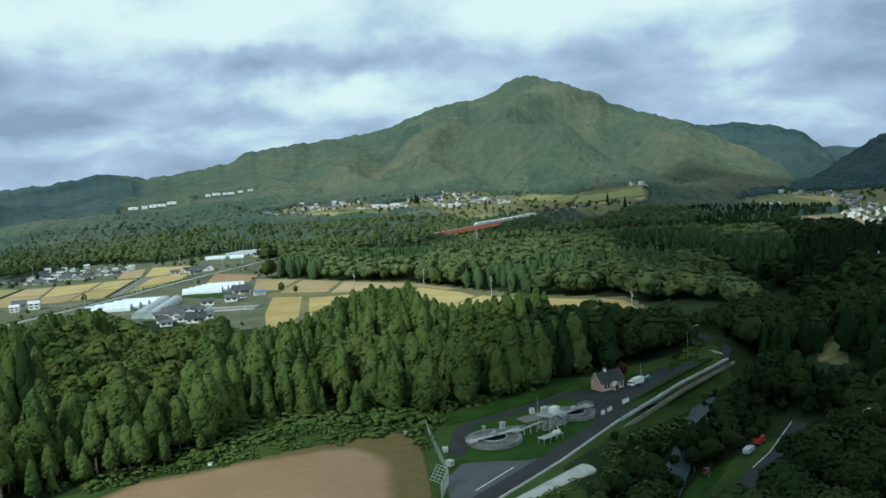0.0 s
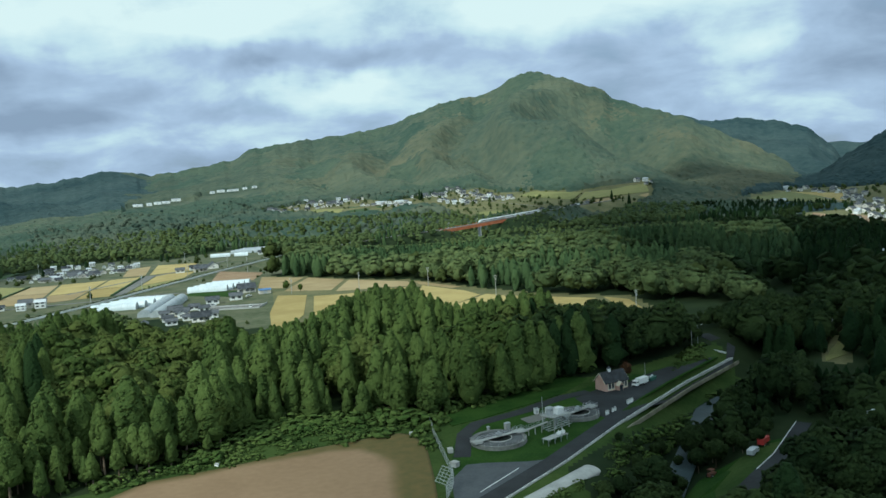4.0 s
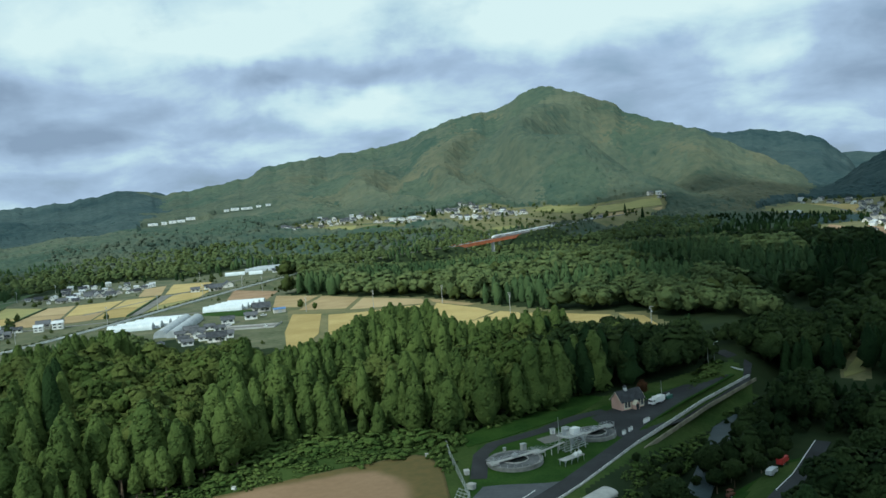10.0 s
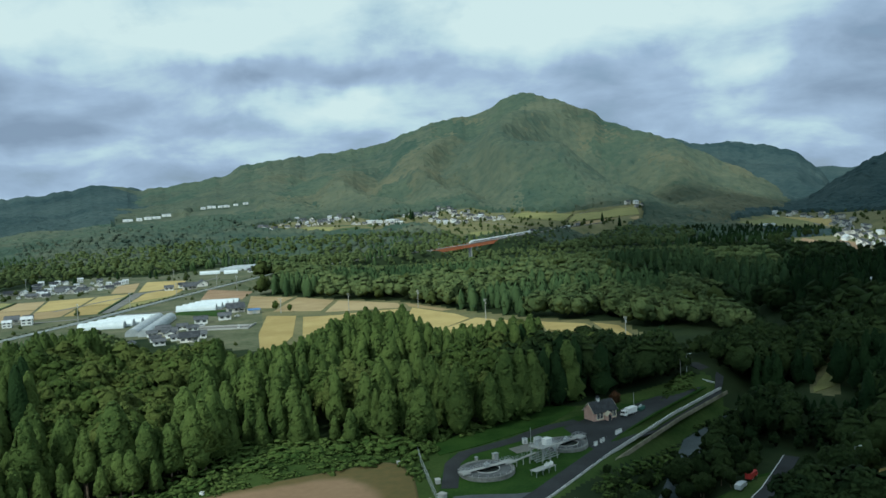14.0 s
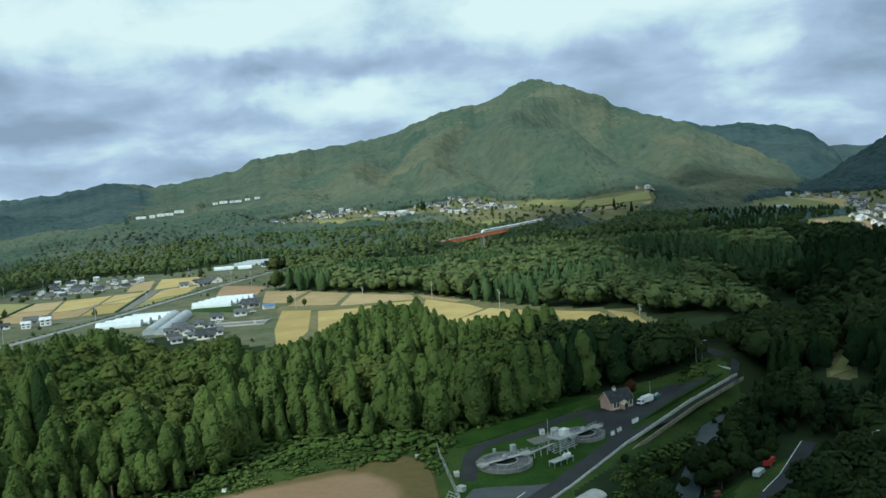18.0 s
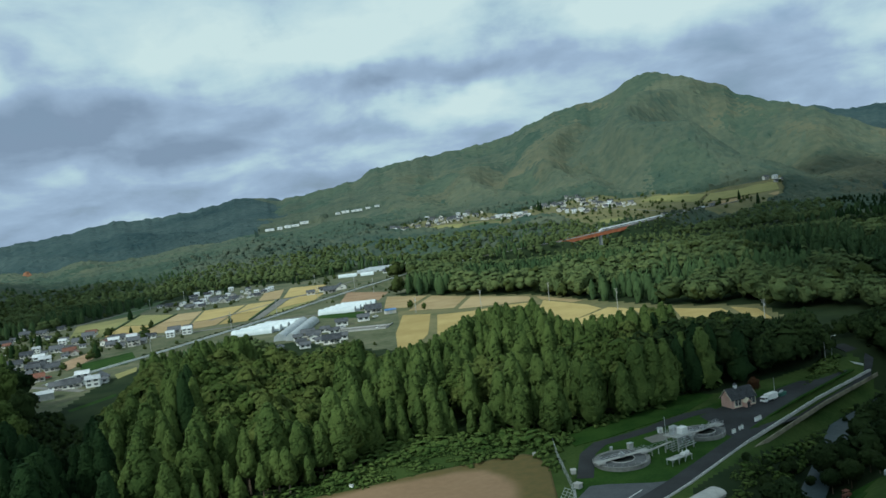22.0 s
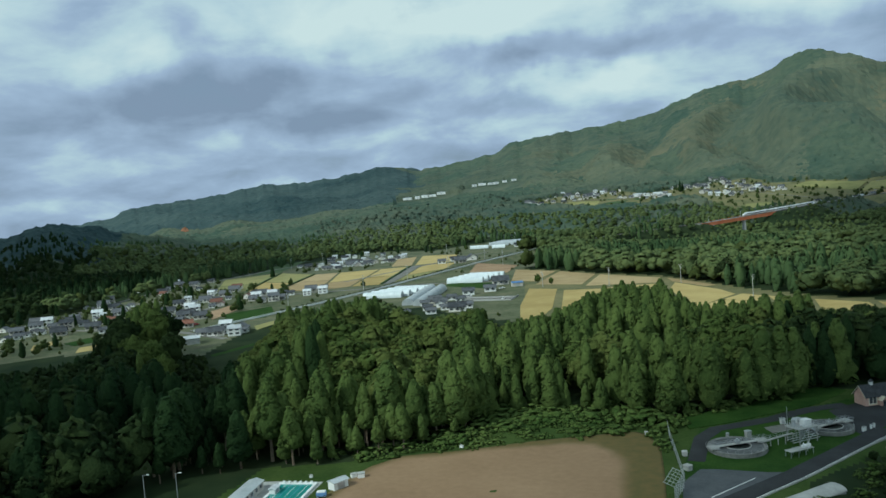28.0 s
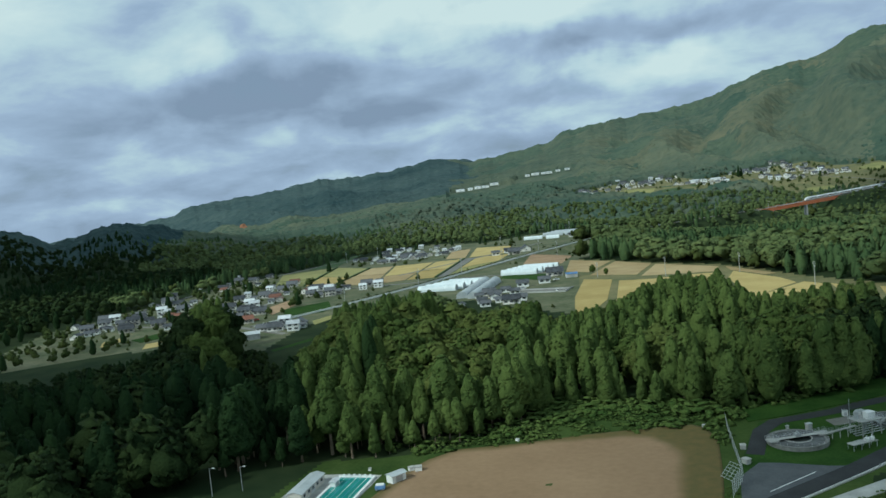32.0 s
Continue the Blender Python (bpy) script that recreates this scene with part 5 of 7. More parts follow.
tagged(part("grass_bank", slab(bmesh.new(), bank, -0.3, 0.35), LAWN), "bright green grassy bank under the trees", "lawn", kind="structure")
end_lawn = [(74, 296), (86, 305), (95, 318), (92, 330), (80, 318), (66, 302)]
tagged(part("verge", slab(bmesh.new(), end_lawn, -0.3, 0.12), LAWN), "green verge beside the works road", "lawn", kind="structure")

tagged(part("road", ribbon(bmesh.new(), ROAD, 2.9, 0.12), ASPHALT), "narrow grey asphalt road past the works", "road", kind="structure")


def offset_path(path, side):
    """The same path moved sideways, to the right for a positive side."""
    out = []
    for i, p in enumerate(path):
        d = np.array(path[min(i + 1, len(path) - 1)][:2], float) - np.array(path[max(i - 1, 0)][:2], float)
        n = np.array((d[1], -d[0])) / np.hypot(*d) * side
        out.append((p[0] + n[0], p[1] + n[1], *p[2:]))
    return out


tagged(part("road_parapet", ribbon(bmesh.new(), [(*p, 0.0) for p in offset_path(ROAD, 3.2)[:6]], 0.12, 0.30, 0.8), PALE_CONCRETE), "pale concrete parapet along the road", "wall", kind="structure")
tagged(part("retaining_ledge", ribbon(bmesh.new(), [(*p, -0.9) for p in offset_path(ROAD, 5.4)[1:6]], 0.2, 0.1, 1.3), material("lichened_concrete", (0.13, 0.12, 0.085), (0.30, 0.28, 0.20), 0.3, 0.9, fine=2.0, stains=0.8)),
       "tan weathered retaining ledge below the road", "wall", kind="structure")
tagged(part("edge_line", ribbon(bmesh.new(), [(*p, 0.0) for p in offset_path(ROAD, 2.55)[:6]], 0.09, 0.128, 0.02), WHITE), "white painted edge line", "road marking", kind="structure")
tagged(part("yard_line", ribbon(bmesh.new(), [(4.5, 187, 0), (15, 201, 0)], 0.12, 0.10, 0.02), WHITE), "white painted line in the yard", "road marking", kind="structure")
tagged(part("crash_barrier", ribbon(bmesh.new(), [(103.6, 318, 0.6), (107.5, 309.5, 0.6)], 0.12, 0.5, 0.6), WHITE), "short white barrier across the end of the road", "barrier", kind="structure")
tagged(part("side_road", ribbon(bmesh.new(), SIDE_ROAD, 2.2, 0.15), ASPHALT), "dark narrow road across the river", "road", kind="structure")
tagged(part("side_road_line", ribbon(bmesh.new(), offset_path(SIDE_ROAD, -2.0), 0.10, 0.17, 0.02), WHITE), "white edge line of the side road", "road marking", kind="structure")
tagged(part("garden_lawn", slab(bmesh.new(), RIGHT_CLEARING, [float(ground_z(*p)) - 0.5 for p in RIGHT_CLEARING], [float(ground_z(*p)) + 0.12 for p in RIGHT_CLEARING]), LAWN),
       "dark green lawn between river and side road", "lawn", kind="structure")

# the river lies in its bed
tagged(part("river", ribbon(bmesh.new(), [(*p, -6.6) for p in RIVER[:6]], 3.2, 0.0, 0.3), WATER), "grey-blue river between wooded banks", "water", kind="structure")

# country roads through the village land
VILLAGE_ROADS = [
    [(-430, 400), (-455, 440), (-462, 520), (-400, 570), (-330, 560), (-262, 580)],
    [(-452, 440), (-480, 600), (-460, 800), (-440, 860)], [(-300, 400), (-330, 440), (-350, 520)], [(-250, 376), (-300, 400), (-420, 420)],
    [(-262, 580), (-210, 600), (-140, 600)], [(-300, 640), (-252, 820), (-236, 900)],
    [(-310, 1368), (-219, 1398), (-90, 1395), (0, 1400), (90, 1390), (170, 1330), (250, 1318), (270, 1420), (372, 1432)],
    [(500, 1200), (590, 1150), (560, 1040), (480, 870), (420, 720)], [(598, 1366), (606, 1270), (592, 1160)],
]
for path in VILLAGE_ROADS:
    tagged(part("village_road", ribbon(bmesh.new(), path, 2.0, 0.22), PATHWAY), "pale grey country road between the plots", "road", kind="structure")

# ---------------------------------------------------------------- railway, bridge and train
tagged(part("track_bed", ribbon(bmesh.new(), RAIL[1:10], 1.6, 0.0, 1.4), BALLAST), "single railway track bed on a low bank", "railway", kind="structure")
tagged(part("track_bed_far", ribbon(bmesh.new(), RAIL[10:], 2.6, 0.0, 1.4), BALLAST), "single railway track bed climbing beyond the bridge", "railway", kind="structure")
for name, side in (("rail_near", 0.55), ("rail_far", -0.55)):
    tagged(part(name, ribbon(bmesh.new(), offset_path(RAIL[1:], side), 0.05, 0.17, 0.15), STEEL), "long steel rail of the single track", "railway", kind="structure")
tagged(part("trackside_wall", ribbon(bmesh.new(), offset_path(RAIL, 3.0)[1:8], 0.2, 0.75, 1.2), WHITE), "low white concrete trackside wall along the railway", "wall", kind="structure")

# clipped shrubs in a row on the far side of the track
line = offset_path(RAIL, -4.2)[2:7]
hedge_x, hedge_y = [], []
for p, q in zip(line, line[1:]):
    n = int(math.dist(p[:2], q[:2]) / 6.5)
    hedge_x += [p[0] + (q[0] - p[0]) * (k + 0.5) / n for k in range(n)]
    hedge_y += [p[1] + (q[1] - p[1]) * (k + 0.5) / n for k in range(n)]
hedge_x, hedge_y = np.array(hedge_x), np.array(hedge_y)
plant("trackside_shrubs", low_mat(12), hedge_x, hedge_y, ground_z(hedge_x, hedge_y), rng.uniform(1.5, 2.2, len(hedge_x)), LEAF_DARK, "row of clipped dark shrubs along the railway", 1.3)


def along(path, s):
    """The place and heading at s metres along a path."""
    for p, q in zip(path, path[1:]):
        d = math.dist(p, q)
        if s <= d:
            t = s / d
            return [p[i] + (q[i] - p[i]) * t for i in range(3)], math.atan2(q[1] - p[1], q[0] - p[0]), math.asin((q[2] - p[2]) / d)
        s -= d
    return list(path[-1]), 0.0, 0.0


ends = RAIL[9], RAIL[10]
length = math.dist(*ends)
mid_bridge, heading, slope = along(ends, length / 2)
bridge_pose = Matrix.Translation(mid_bridge) @ Matrix.Rotation(heading, 4, "Z") @ Matrix.Rotation(-slope, 4, "Y")
bridge = thing("railway_bridge", bridge_pose, "long red steel girder railway bridge on pale concrete piers", "bridge")
for side in (-1.7, 1.7):
    bm = box(bmesh.new(), 0, side, -4.4, length + 2, 0.35, 3.8)
    for k in range(32):
        box(bm, -length / 2 + (k + 0.5) * length / 32, side + math.copysign(0.22, side), -4.3, 0.14, 0.18, 3.6)
    box(bm, 0, side, -4.5, length + 2, 0.8, 0.12)
    box(bm, 0, side, -0.62, length + 2, 0.8, 0.12)
    part("girder", bm, RED_STEEL, bridge)
part("deck", box(bmesh.new(), 0, 0, -0.5, length + 2, 4.2, 0.3), CONCRETE, bridge)
for side in (-2.3, 2.3):
    bm = bmesh.new()
    for k in range(41):
        box(bm, -length / 2 + k * length / 40, side, -0.5, 0.08, 0.08, 1.5)
    for z in (0.4, 0.95):
        box(bm, 0, side, z, length, 0.06, 0.06)
    part("railing", bm, RED_STEEL, bridge)
for x in (-length / 2 + 22, 8):
    bm = bmesh.new()
    bmesh.ops.create_cone(bm, cap_ends=True, segments=20, radius1=2.6, radius2=2.1, depth=24, matrix=Matrix.Translation((x, 0, -17.0)) @ Matrix.Diagonal((0.75, 1.1, 1, 1)))
    box(bm, x, 0, -5.5, 3.2, 5.4, 1.0)
    part("pier", bm, PALE_CONCRETE, bridge)
for x in (-length / 2 - 2, length / 2 + 2):
    part("abutment", box(bmesh.new(), x, 0, -11, 4, 6, 10.4), CONCRETE, bridge)
for x in (-length / 2 + 20, 6, length / 2 - 6):
    bm = rod(bmesh.new(), (x, 2.9, -3.0), (x, 2.9, 7.2), 0.16, 0.12)
    rod(bm, (x, 2.9, 5.6), (x, 0.0, 6.2), 0.06)
    rod(bm, (x, 2.9, 6.6), (x, 0.0, 6.2), 0.05)
    part("mast", bm, STEEL, bridge)


def train_car(m, nose):
    """One coach of the express: rounded body, window band, roof gear, bogies."""
    car = thing("train_car", m, "white express train coach with a dark window band and grey roof", "train", "coaches of the express train")
    bm = bmesh.new()
    stations = [(-10.2, 1.0), (10.2, 1.0)] if not nose else [(-10.2, 1.0), (4.5, 1.0), (7.5, 0.86), (9.4, 0.6), (10.6, 0.28)]
    loops = []
    for x, k in stations:
        prof = [(-1.45, 0.35), (-1.45, 2.5), (-1.2, 3.3), (-0.6, 3.65), (0.6, 3.65), (1.2, 3.3), (1.45, 2.5), (1.45, 0.35)]
        loops.append([bm.verts.new((x, y * (0.5 + 0.5 * k), 0.35 + (z - 0.35) * k)) for y, z in prof])
    for p, q in zip(loops, loops[1:]):
        for k in range(8):
            bm.faces.new((p[k], p[(k + 1) % 8], q[(k + 1) % 8], q[k]))
    bm.faces.new(loops[0])
    bm.faces.new(loops[-1][::-1])
    part("body", bm, TRAIN_WHITE, car)
    end = 4.0 if nose else 9.4
    for side in (-1, 1):
        part("window_band", box(bmesh.new(), (end - 9.4) / 2, side * 1.46, 1.75, end + 9.4, 0.05, 0.6), GLASS_DARK, car)
        part("stripe", box(bmesh.new(), (end - 9.4) / 2, side * 1.46, 1.25, end + 9.4, 0.04, 0.14), RED_PAINT, car)
    bm = box(bmesh.new(), -3.5, 0, 3.62, 5.0, 1.6, 0.28)
    box(bm, 3.0, 0, 3.62, 3.0, 1.5, 0.24)
    part("roof_gear", bm, TRAIN_GREY, car)
    for x in (-6.8, 6.2):
        bm = box(bmesh.new(), x, 0, 0.12, 3.2, 2.3, 0.4)
        for dx in (-1.1, 1.1):
            for side in (-0.6, 0.6):
                rod(bm, (x + dx, side - 0.07, 0.22), (x + dx, side + 0.07, 0.22), 0.40, n=12)
        part("bogie", bm, TRAIN_GREY, car)
    return car


span = list(RAIL[9:])
for k in range(7):
    p, h, s = along(span, 0.62 * length + 21.0 * k)
    flip = math.pi if k == 0 else 0.0
    m = Matrix.Translation((p[0], p[1], p[2] + 0.21)) @ Matrix.Rotation(h + flip, 4, "Z") @ Matrix.Rotation(s if k == 0 else -s, 4, "Y")
    if k in (0, 6):
        train_car(m, True)
    elif k == 1:
        coach = train_car(m, False)
    else:
        copy_thing(coach, m)

# ---------------------------------------------------------------- houses


def gable_roof(bm, w, d, eaves, rise, over=0.7, thick=0.18):
    """Two sloping slabs with a ridge along x."""
    run = d / 2 + over
    drop = rise * over / (d / 2)
    for s in (-1, 1):
        pts = [(-w / 2 - over, s * run, eaves - drop), (w / 2 + over, s * run, eaves - drop), (w / 2 + over, 0, eaves + rise), (-w / 2 - over, 0, eaves + rise)]
        low = [bm.verts.new(p) for p in pts]
        up = [bm.verts.new((p[0], p[1], p[2] + thick)) for p in pts]
        bm.faces.new(up)
        bm.faces.new(low[::-1])
        for i in range(4):
            bm.faces.new((low[i], low[(i + 1) % 4], up[(i + 1) % 4], up[i]))
    return bm


def gable_walls(bm, w, d, eaves, rise):
    prof = [(-d / 2, -0.6), (d / 2, -0.6), (d / 2, eaves), (0, eaves + rise - 0.02), (-d / 2, eaves)]
    a = [bm.verts.new((-w / 2, y, z)) for y, z in prof]
    b = [bm.verts.new((w / 2, y, z)) for y, z in prof]
    bm.faces.new(a)
    bm.faces.new(b[::-1])
    for i in range(5):
        bm.faces.new((a[i], a[(i + 1) % 5], b[(i + 1) % 5], b[i]))
    return bm


def window(parent, x, y, z, w, h, turn=0.0):
    m = Matrix.Translation((x, y, z)) @ Matrix.Rotation(radians(turn), 4, "Z")
    bm = box(bmesh.new(), 0, 0.03, 0, w + 0.16, 0.10, 0.08)
    box(bm, 0, 0.03, h, w + 0.16, 0.10, 0.08)
    for s in (-1, 0, 1):
        box(bm, s * (w / 2 + 0.02), 0.03, 0.08, 0.07, 0.10, h - 0.08)
    frame_ob = part("window", bm, STEEL, parent, m=m)
    part("pane", box(bmesh.new(), 0, 0.05, 0.08, w, 0.03, h - 0.08), GLASS_DARK, frame_ob)
    return frame_ob


def house(m, w, d, eaves, rise, wall, roof, label, group, porch=True, wing=False, storey=1):
    ob = thing("house", m, label, "house", group)
    part("wall", gable_walls(bmesh.new(), w, d, eaves, rise), wall, ob)
    part("roof", gable_roof(bmesh.new(), w, d, eaves, rise), roof, ob)
    part("ridge_cap", box(bmesh.new(), 0, 0, eaves + rise + 0.1, w + 1.3, 0.4, 0.28), roof, ob)
    n = max(2, int(w / 3.2))
    for level in range(storey):
        for k in range(n):
            x = -w / 2 + (k + 0.5) * w / n
            window(ob, x, -d / 2 - 0.02, 0.9 + 2.7 * level, w / n * 0.55, 1.3, 180)
    for s in (-1, 1):
        window(ob, s * (w / 2 + 0.02), 0.4, 0.9 + 2.7 * (storey - 1), 1.5, 1.2, -90 * s)
    if porch:
        bm = gable_roof(bmesh.new(), 2.6, 2.6, 2.6, 0.7, 0.3)
        bmesh.ops.transform(bm, matrix=Matrix.Translation((w * 0.12, -d / 2 - 0.9, 0)) @ Matrix.Rotation(radians(90), 4, "Z"), verts=bm.verts)
        for s in (-1, 1):
            box(bm, w * 0.12 + s * 1.1, -d / 2 - 1.9, -0.4, 0.16, 0.16, 3.0)
        part("porch", bm, roof, ob)
    if wing:
        low = part("lean_to", box(bmesh.new(), -w * 0.15, d / 2 + 1.2, -0.5, w * 0.6, 2.4, 2.9), wall, ob)
        part("lean_to_roof", box(bmesh.new(), -w * 0.15, d / 2 + 1.3, 2.42, w * 0.6 + 0.8, 3.2, 0.16), roof, low)
    return ob


def shed(name, m, w, d, h, wall, roof, label, group="", category="shed"):
    """A plain outbuilding with a shallow pitched roof and a wide door."""
    ob = thing(name, m, label, category, group)
    part("wall", gable_walls(bmesh.new(), w, d, h, d * 0.14), wall, ob)
    part("roof", gable_roof(bmesh.new(), w, d, h, d * 0.14, 0.35, 0.1), roof, ob)
    part("door", box(bmesh.new(), 0, -d / 2 - 0.03, 0, min(2.6, w * 0.5), 0.08, h * 0.8), STEEL, ob)
    return ob


def at(x, y, turn=0.0, up=0.0, s=1.0):
    return Matrix.LocRotScale((x, y, float(ground_z(x, y)) + up), Euler((0, 0, radians(turn))), Vector((s, s, s)))


def rescaled(ob, m):
    return copy_thing(ob, m @ Matrix.Diagonal((*[1 / v for v in ob.scale], 1)))


HOUSE_KINDS = [
    dict(w=12.0, d=8.5, eaves=3.3, rise=2.9, wall=PLASTER, roof=TILE, porch=True, wing=True, storey=1, label="low farmhouse with pale plaster walls and a dark tiled roof"),
    dict(w=10.5, d=8.0, eaves=5.6, rise=2.4, wall=PLASTER, roof=TILE, porch=True, wing=False, storey=2, label="two-storey house with pale walls and a grey tiled roof"),
    dict(w=9.0, d=7.5, eaves=5.4, rise=1.9, wall=WHITE, roof=TILE_PALE, porch=False, wing=True, storey=2, label="white two-storey house with a pale metal roof"),
    dict(w=11.0, d=8.0, eaves=3.4, rise=2.4, wall=PLASTER, roof=TILE_RED, porch=True, wing=False, storey=1, label="single-storey house with a russet metal roof"),
    dict(w=9.5, d=7.0, eaves=5.3, rise=2.0, wall=PLASTER, roof=TILE_BLUE, porch=False, wing=False, storey=2, label="two-storey house with a blue metal roof"),
    dict(w=8.0, d=6.0, eaves=3.0, rise=1.6, wall=WHITE, roof=TILE, porch=False, wing=False, storey=1, label="small white outbuilding with a dark roof"),
]
first = {}


def put_house(kind, x, y, turn, group, s=1.0):
    key = (kind, group)
    m = at(x, y, turn, 0.25, s)
    if key in first:
        return rescaled(first[key], m)
    first[key] = house(m, group=group, **HOUSE_KINDS[kind])
    return first[key]


# the village on the near terrace: place, heading, kind
NEAR_HOUSES = [(-355, 491, 28, 2), (-343, 480, 28, 2), (-328, 446, 30, 1), (-319, 452, 30, 0), (-321, 427, 34, 0), (-306, 418, 34, 3), (-336, 462, 30, 0), (-269, 406, 24, 2), (-251, 387, 24, 2), (-255, 400, 114, 0),
               (-264, 388, 24, 0), (-331, 544, 22, 2), (-322, 553, 22, 2), (-396, 619, 20, 3), (-307, 529, 24, 1), (-302, 581, 18, 0), (-284, 566, 18, 2), (-311, 562, 20, 5), (-351, 519, 28, 3), (-373, 537, 26, 0),
               (-377, 571, 20, 0), (-375, 506, 28, 1), (-364, 478, 30, 0), (-499, 671, 20, 2), (-487, 660, 20, 0), (-457, 641, 20, 1), (-427, 497, 30, 1), (-409, 481, 32, 0), (-467, 531, 28, 0), (-476, 548, 28, 1),
               (-420, 470, 34, 2), (-418, 444, 36, 0), (-405, 424, 36, 1), (-400, 434, 36, 5), (-387, 398, 38, 0), (-423, 416, 36, 1), (-437, 440, 34, 2), (-418, 395, 40, 1), (-409, 388, 40, 5), (-450, 444, 34, 0),
               (-462, 601, 24, 0), (-378, 418, 36, 0), (-357, 404, 36, 5), (-388, 602, 20, 0), (-403, 592, 20, 5), (-296, 592, 18, 5), (-340, 566, 22, 0)]
for x, y, turn, kind in NEAR_HOUSES:
    put_house(kind, x, y, turn, "houses of the near village", 0.78)
rr = random.Random(5)
made = [(p[0], p[1]) for p in NEAR_HOUSES]


def village(centre_list, per, group, kinds, gap=13.0, turn=20, s=0.95):
    for cx, cy, reach in centre_list:
        got = tries = 0
        while got < per and tries < 200:
            tries += 1
            a, r = rr.uniform(0, 6.28), reach * math.sqrt(rr.random())
            x, y = cx + r * math.cos(a) * 1.2, cy + r * math.sin(a)
            if any(inside(np.array(x), np.array(y), q) for q in PLOTS) or min(math.dist((x, y), q) for q in made) < gap or near_line(np.array(x), np.array(y), [q[:2] for q in RAIL], 12):
                continue
            made.append((x, y))
            put_house(rr.choice(kinds), x, y, turn + rr.choice((0, 0, 90)) + rr.uniform(-8, 8), group, s * rr.uniform(0.85, 1.1))
            got += 1


village([(-330, 440, 22), (-345, 470, 20), (-425, 430, 28), (-440, 490, 34), (-470, 620, 36), (-390, 550, 26), (-360, 520, 24), (-262, 396, 14), (-310, 545, 22), (-500, 690, 26), (-420, 400, 24), (-330, 562, 16), (-405, 455, 20), (-452, 520, 20)], 5, "houses of the near village", [0, 0, 5, 2, 5, 3, 5, 0, 5], 6.8, s=0.62)
village([(-352, 800, 12), (-372, 806, 14), (-340, 826, 14), (-390, 846, 20), (-366, 860, 20), (-392, 920, 24), (-338, 872, 16), (-420, 806, 14), (-378, 770, 12), (-428, 908, 20)], 6, "houses across the railway", [0, 2, 5, 2, 5, 5, 0], 6.5, s=0.64)
village([(-163, 478, 9), (-158, 496, 9), (-158, 450, 10), (-142, 462, 10)], 3, "farm buildings by the greenhouses", [0, 5, 5, 5], 10, s=0.8)
for x, y, turn, kind in ((-142, 580, 20, 0), (-140, 541, 18, 5), (-152, 527, 18, 5), (-232, 775, 25, 0), (-246, 800, 25, 5), (-228, 805, 115, 0), (-252, 776, 20, 5), (-213, 962, 20, 5)):
    made.append((x, y))
    put_house(kind, x, y, turn, "farm buildings by the greenhouses", 1.0)
village([(-275, 1374, 14), (-226, 1410, 26), (-232, 1470, 22), (-192, 1430, 26), (-168, 1452, 26), (-152, 1500, 24), (-124, 1380, 18), (-86, 1394, 18), (-57, 1386, 14), (-17, 1466, 24), (6, 1462, 24), (24, 1510, 26),
         (58, 1500, 24), (27, 1400, 22), (48, 1385, 20), (75, 1441, 26), (96, 1418, 22), (117, 1410, 16)], 7, "houses of the far village", [0, 1, 0, 5, 5, 0, 2, 1, 0], 9.0, 10, 0.76)
village([(182, 1286, 16), (196, 1266, 14), (228, 1252, 18), (365, 1410, 14)], 4, "houses of the far village", [0, 0, 1, 2], 12.0, 20, 0.8)
village([(618, 1380, 30), (640, 1320, 26), (632, 1256, 20), (626, 1200, 24), (620, 1150, 24), (592, 1085, 26), (566, 1040, 24), (534, 985, 22), (500, 920, 20), (468, 862, 20), (418, 755, 18), (392, 700, 16), (524, 1220, 14)], 5,
        "houses of the side valley", [0, 1, 2, 0, 1, 5], 12.0, 30, 0.82)


# ---------------------------------------------------------------- greenhouses and barns


def tunnel(m, length, width, rise, mat, label, group):
    """A film-covered tunnel: arched skin with hoops and closed ends."""
    ob = thing("greenhouse", m, label, "greenhouse", group)
    n = 9
    arc = [(-math.cos(math.pi * k / n) * width / 2, 0.9 + math.sin(math.pi * k / n) * (rise - 0.9)) for k in range(n + 1)]
    arc = [(-width / 2, -0.4), *arc, (width / 2, -0.4)]
    bm = bmesh.new()
    a = [bm.verts.new((-length / 2, y, z)) for y, z in arc]
    b = [bm.verts.new((length / 2, y, z)) for y, z in arc]
    for i in range(len(arc) - 1):
        bm.faces.new((a[i], a[i + 1], b[i + 1], b[i]))
    part("film", bm, mat, ob, smooth=True)
    for x in (-length / 2, length / 2):
        bm = bmesh.new()
        bm.faces.new([bm.verts.new((x, y, z)) for y, z in arc])
        ext = bmesh.ops.extrude_face_region(bm, geom=list(bm.faces))
        bmesh.ops.translate(bm, vec=(math.copysign(0.05, x), 0, 0), verts=[v for v in ext["geom"] if isinstance(v, bmesh.types.BMVert)])
        part("end_wall", bm, GREYFILM, ob)
    for k in range(int(length / 4) + 1):
        x = -length / 2 + k * 4.0
        bm = bmesh.new()
        loops = [[bm.verts.new((x + dx, y * (1 + dr), z + 0.01 + dr)) for dx, dr in ((-0.035, 0.0), (0.035, 0.0), (0.035, 0.012), (-0.035, 0.012))] for y, z in arc[1:-1]]
        for p, q in zip(loops, loops[1:]):
            for i in range(4):
                bm.faces.new((p[i], p[(i + 1) % 4], q[(i + 1) % 4], q[i]))
        part("hoop", bm, STEEL, ob)
    return ob


def heading(a, b):
    return math.degrees(math.atan2(b[1] - a[1], b[0] - a[0]))


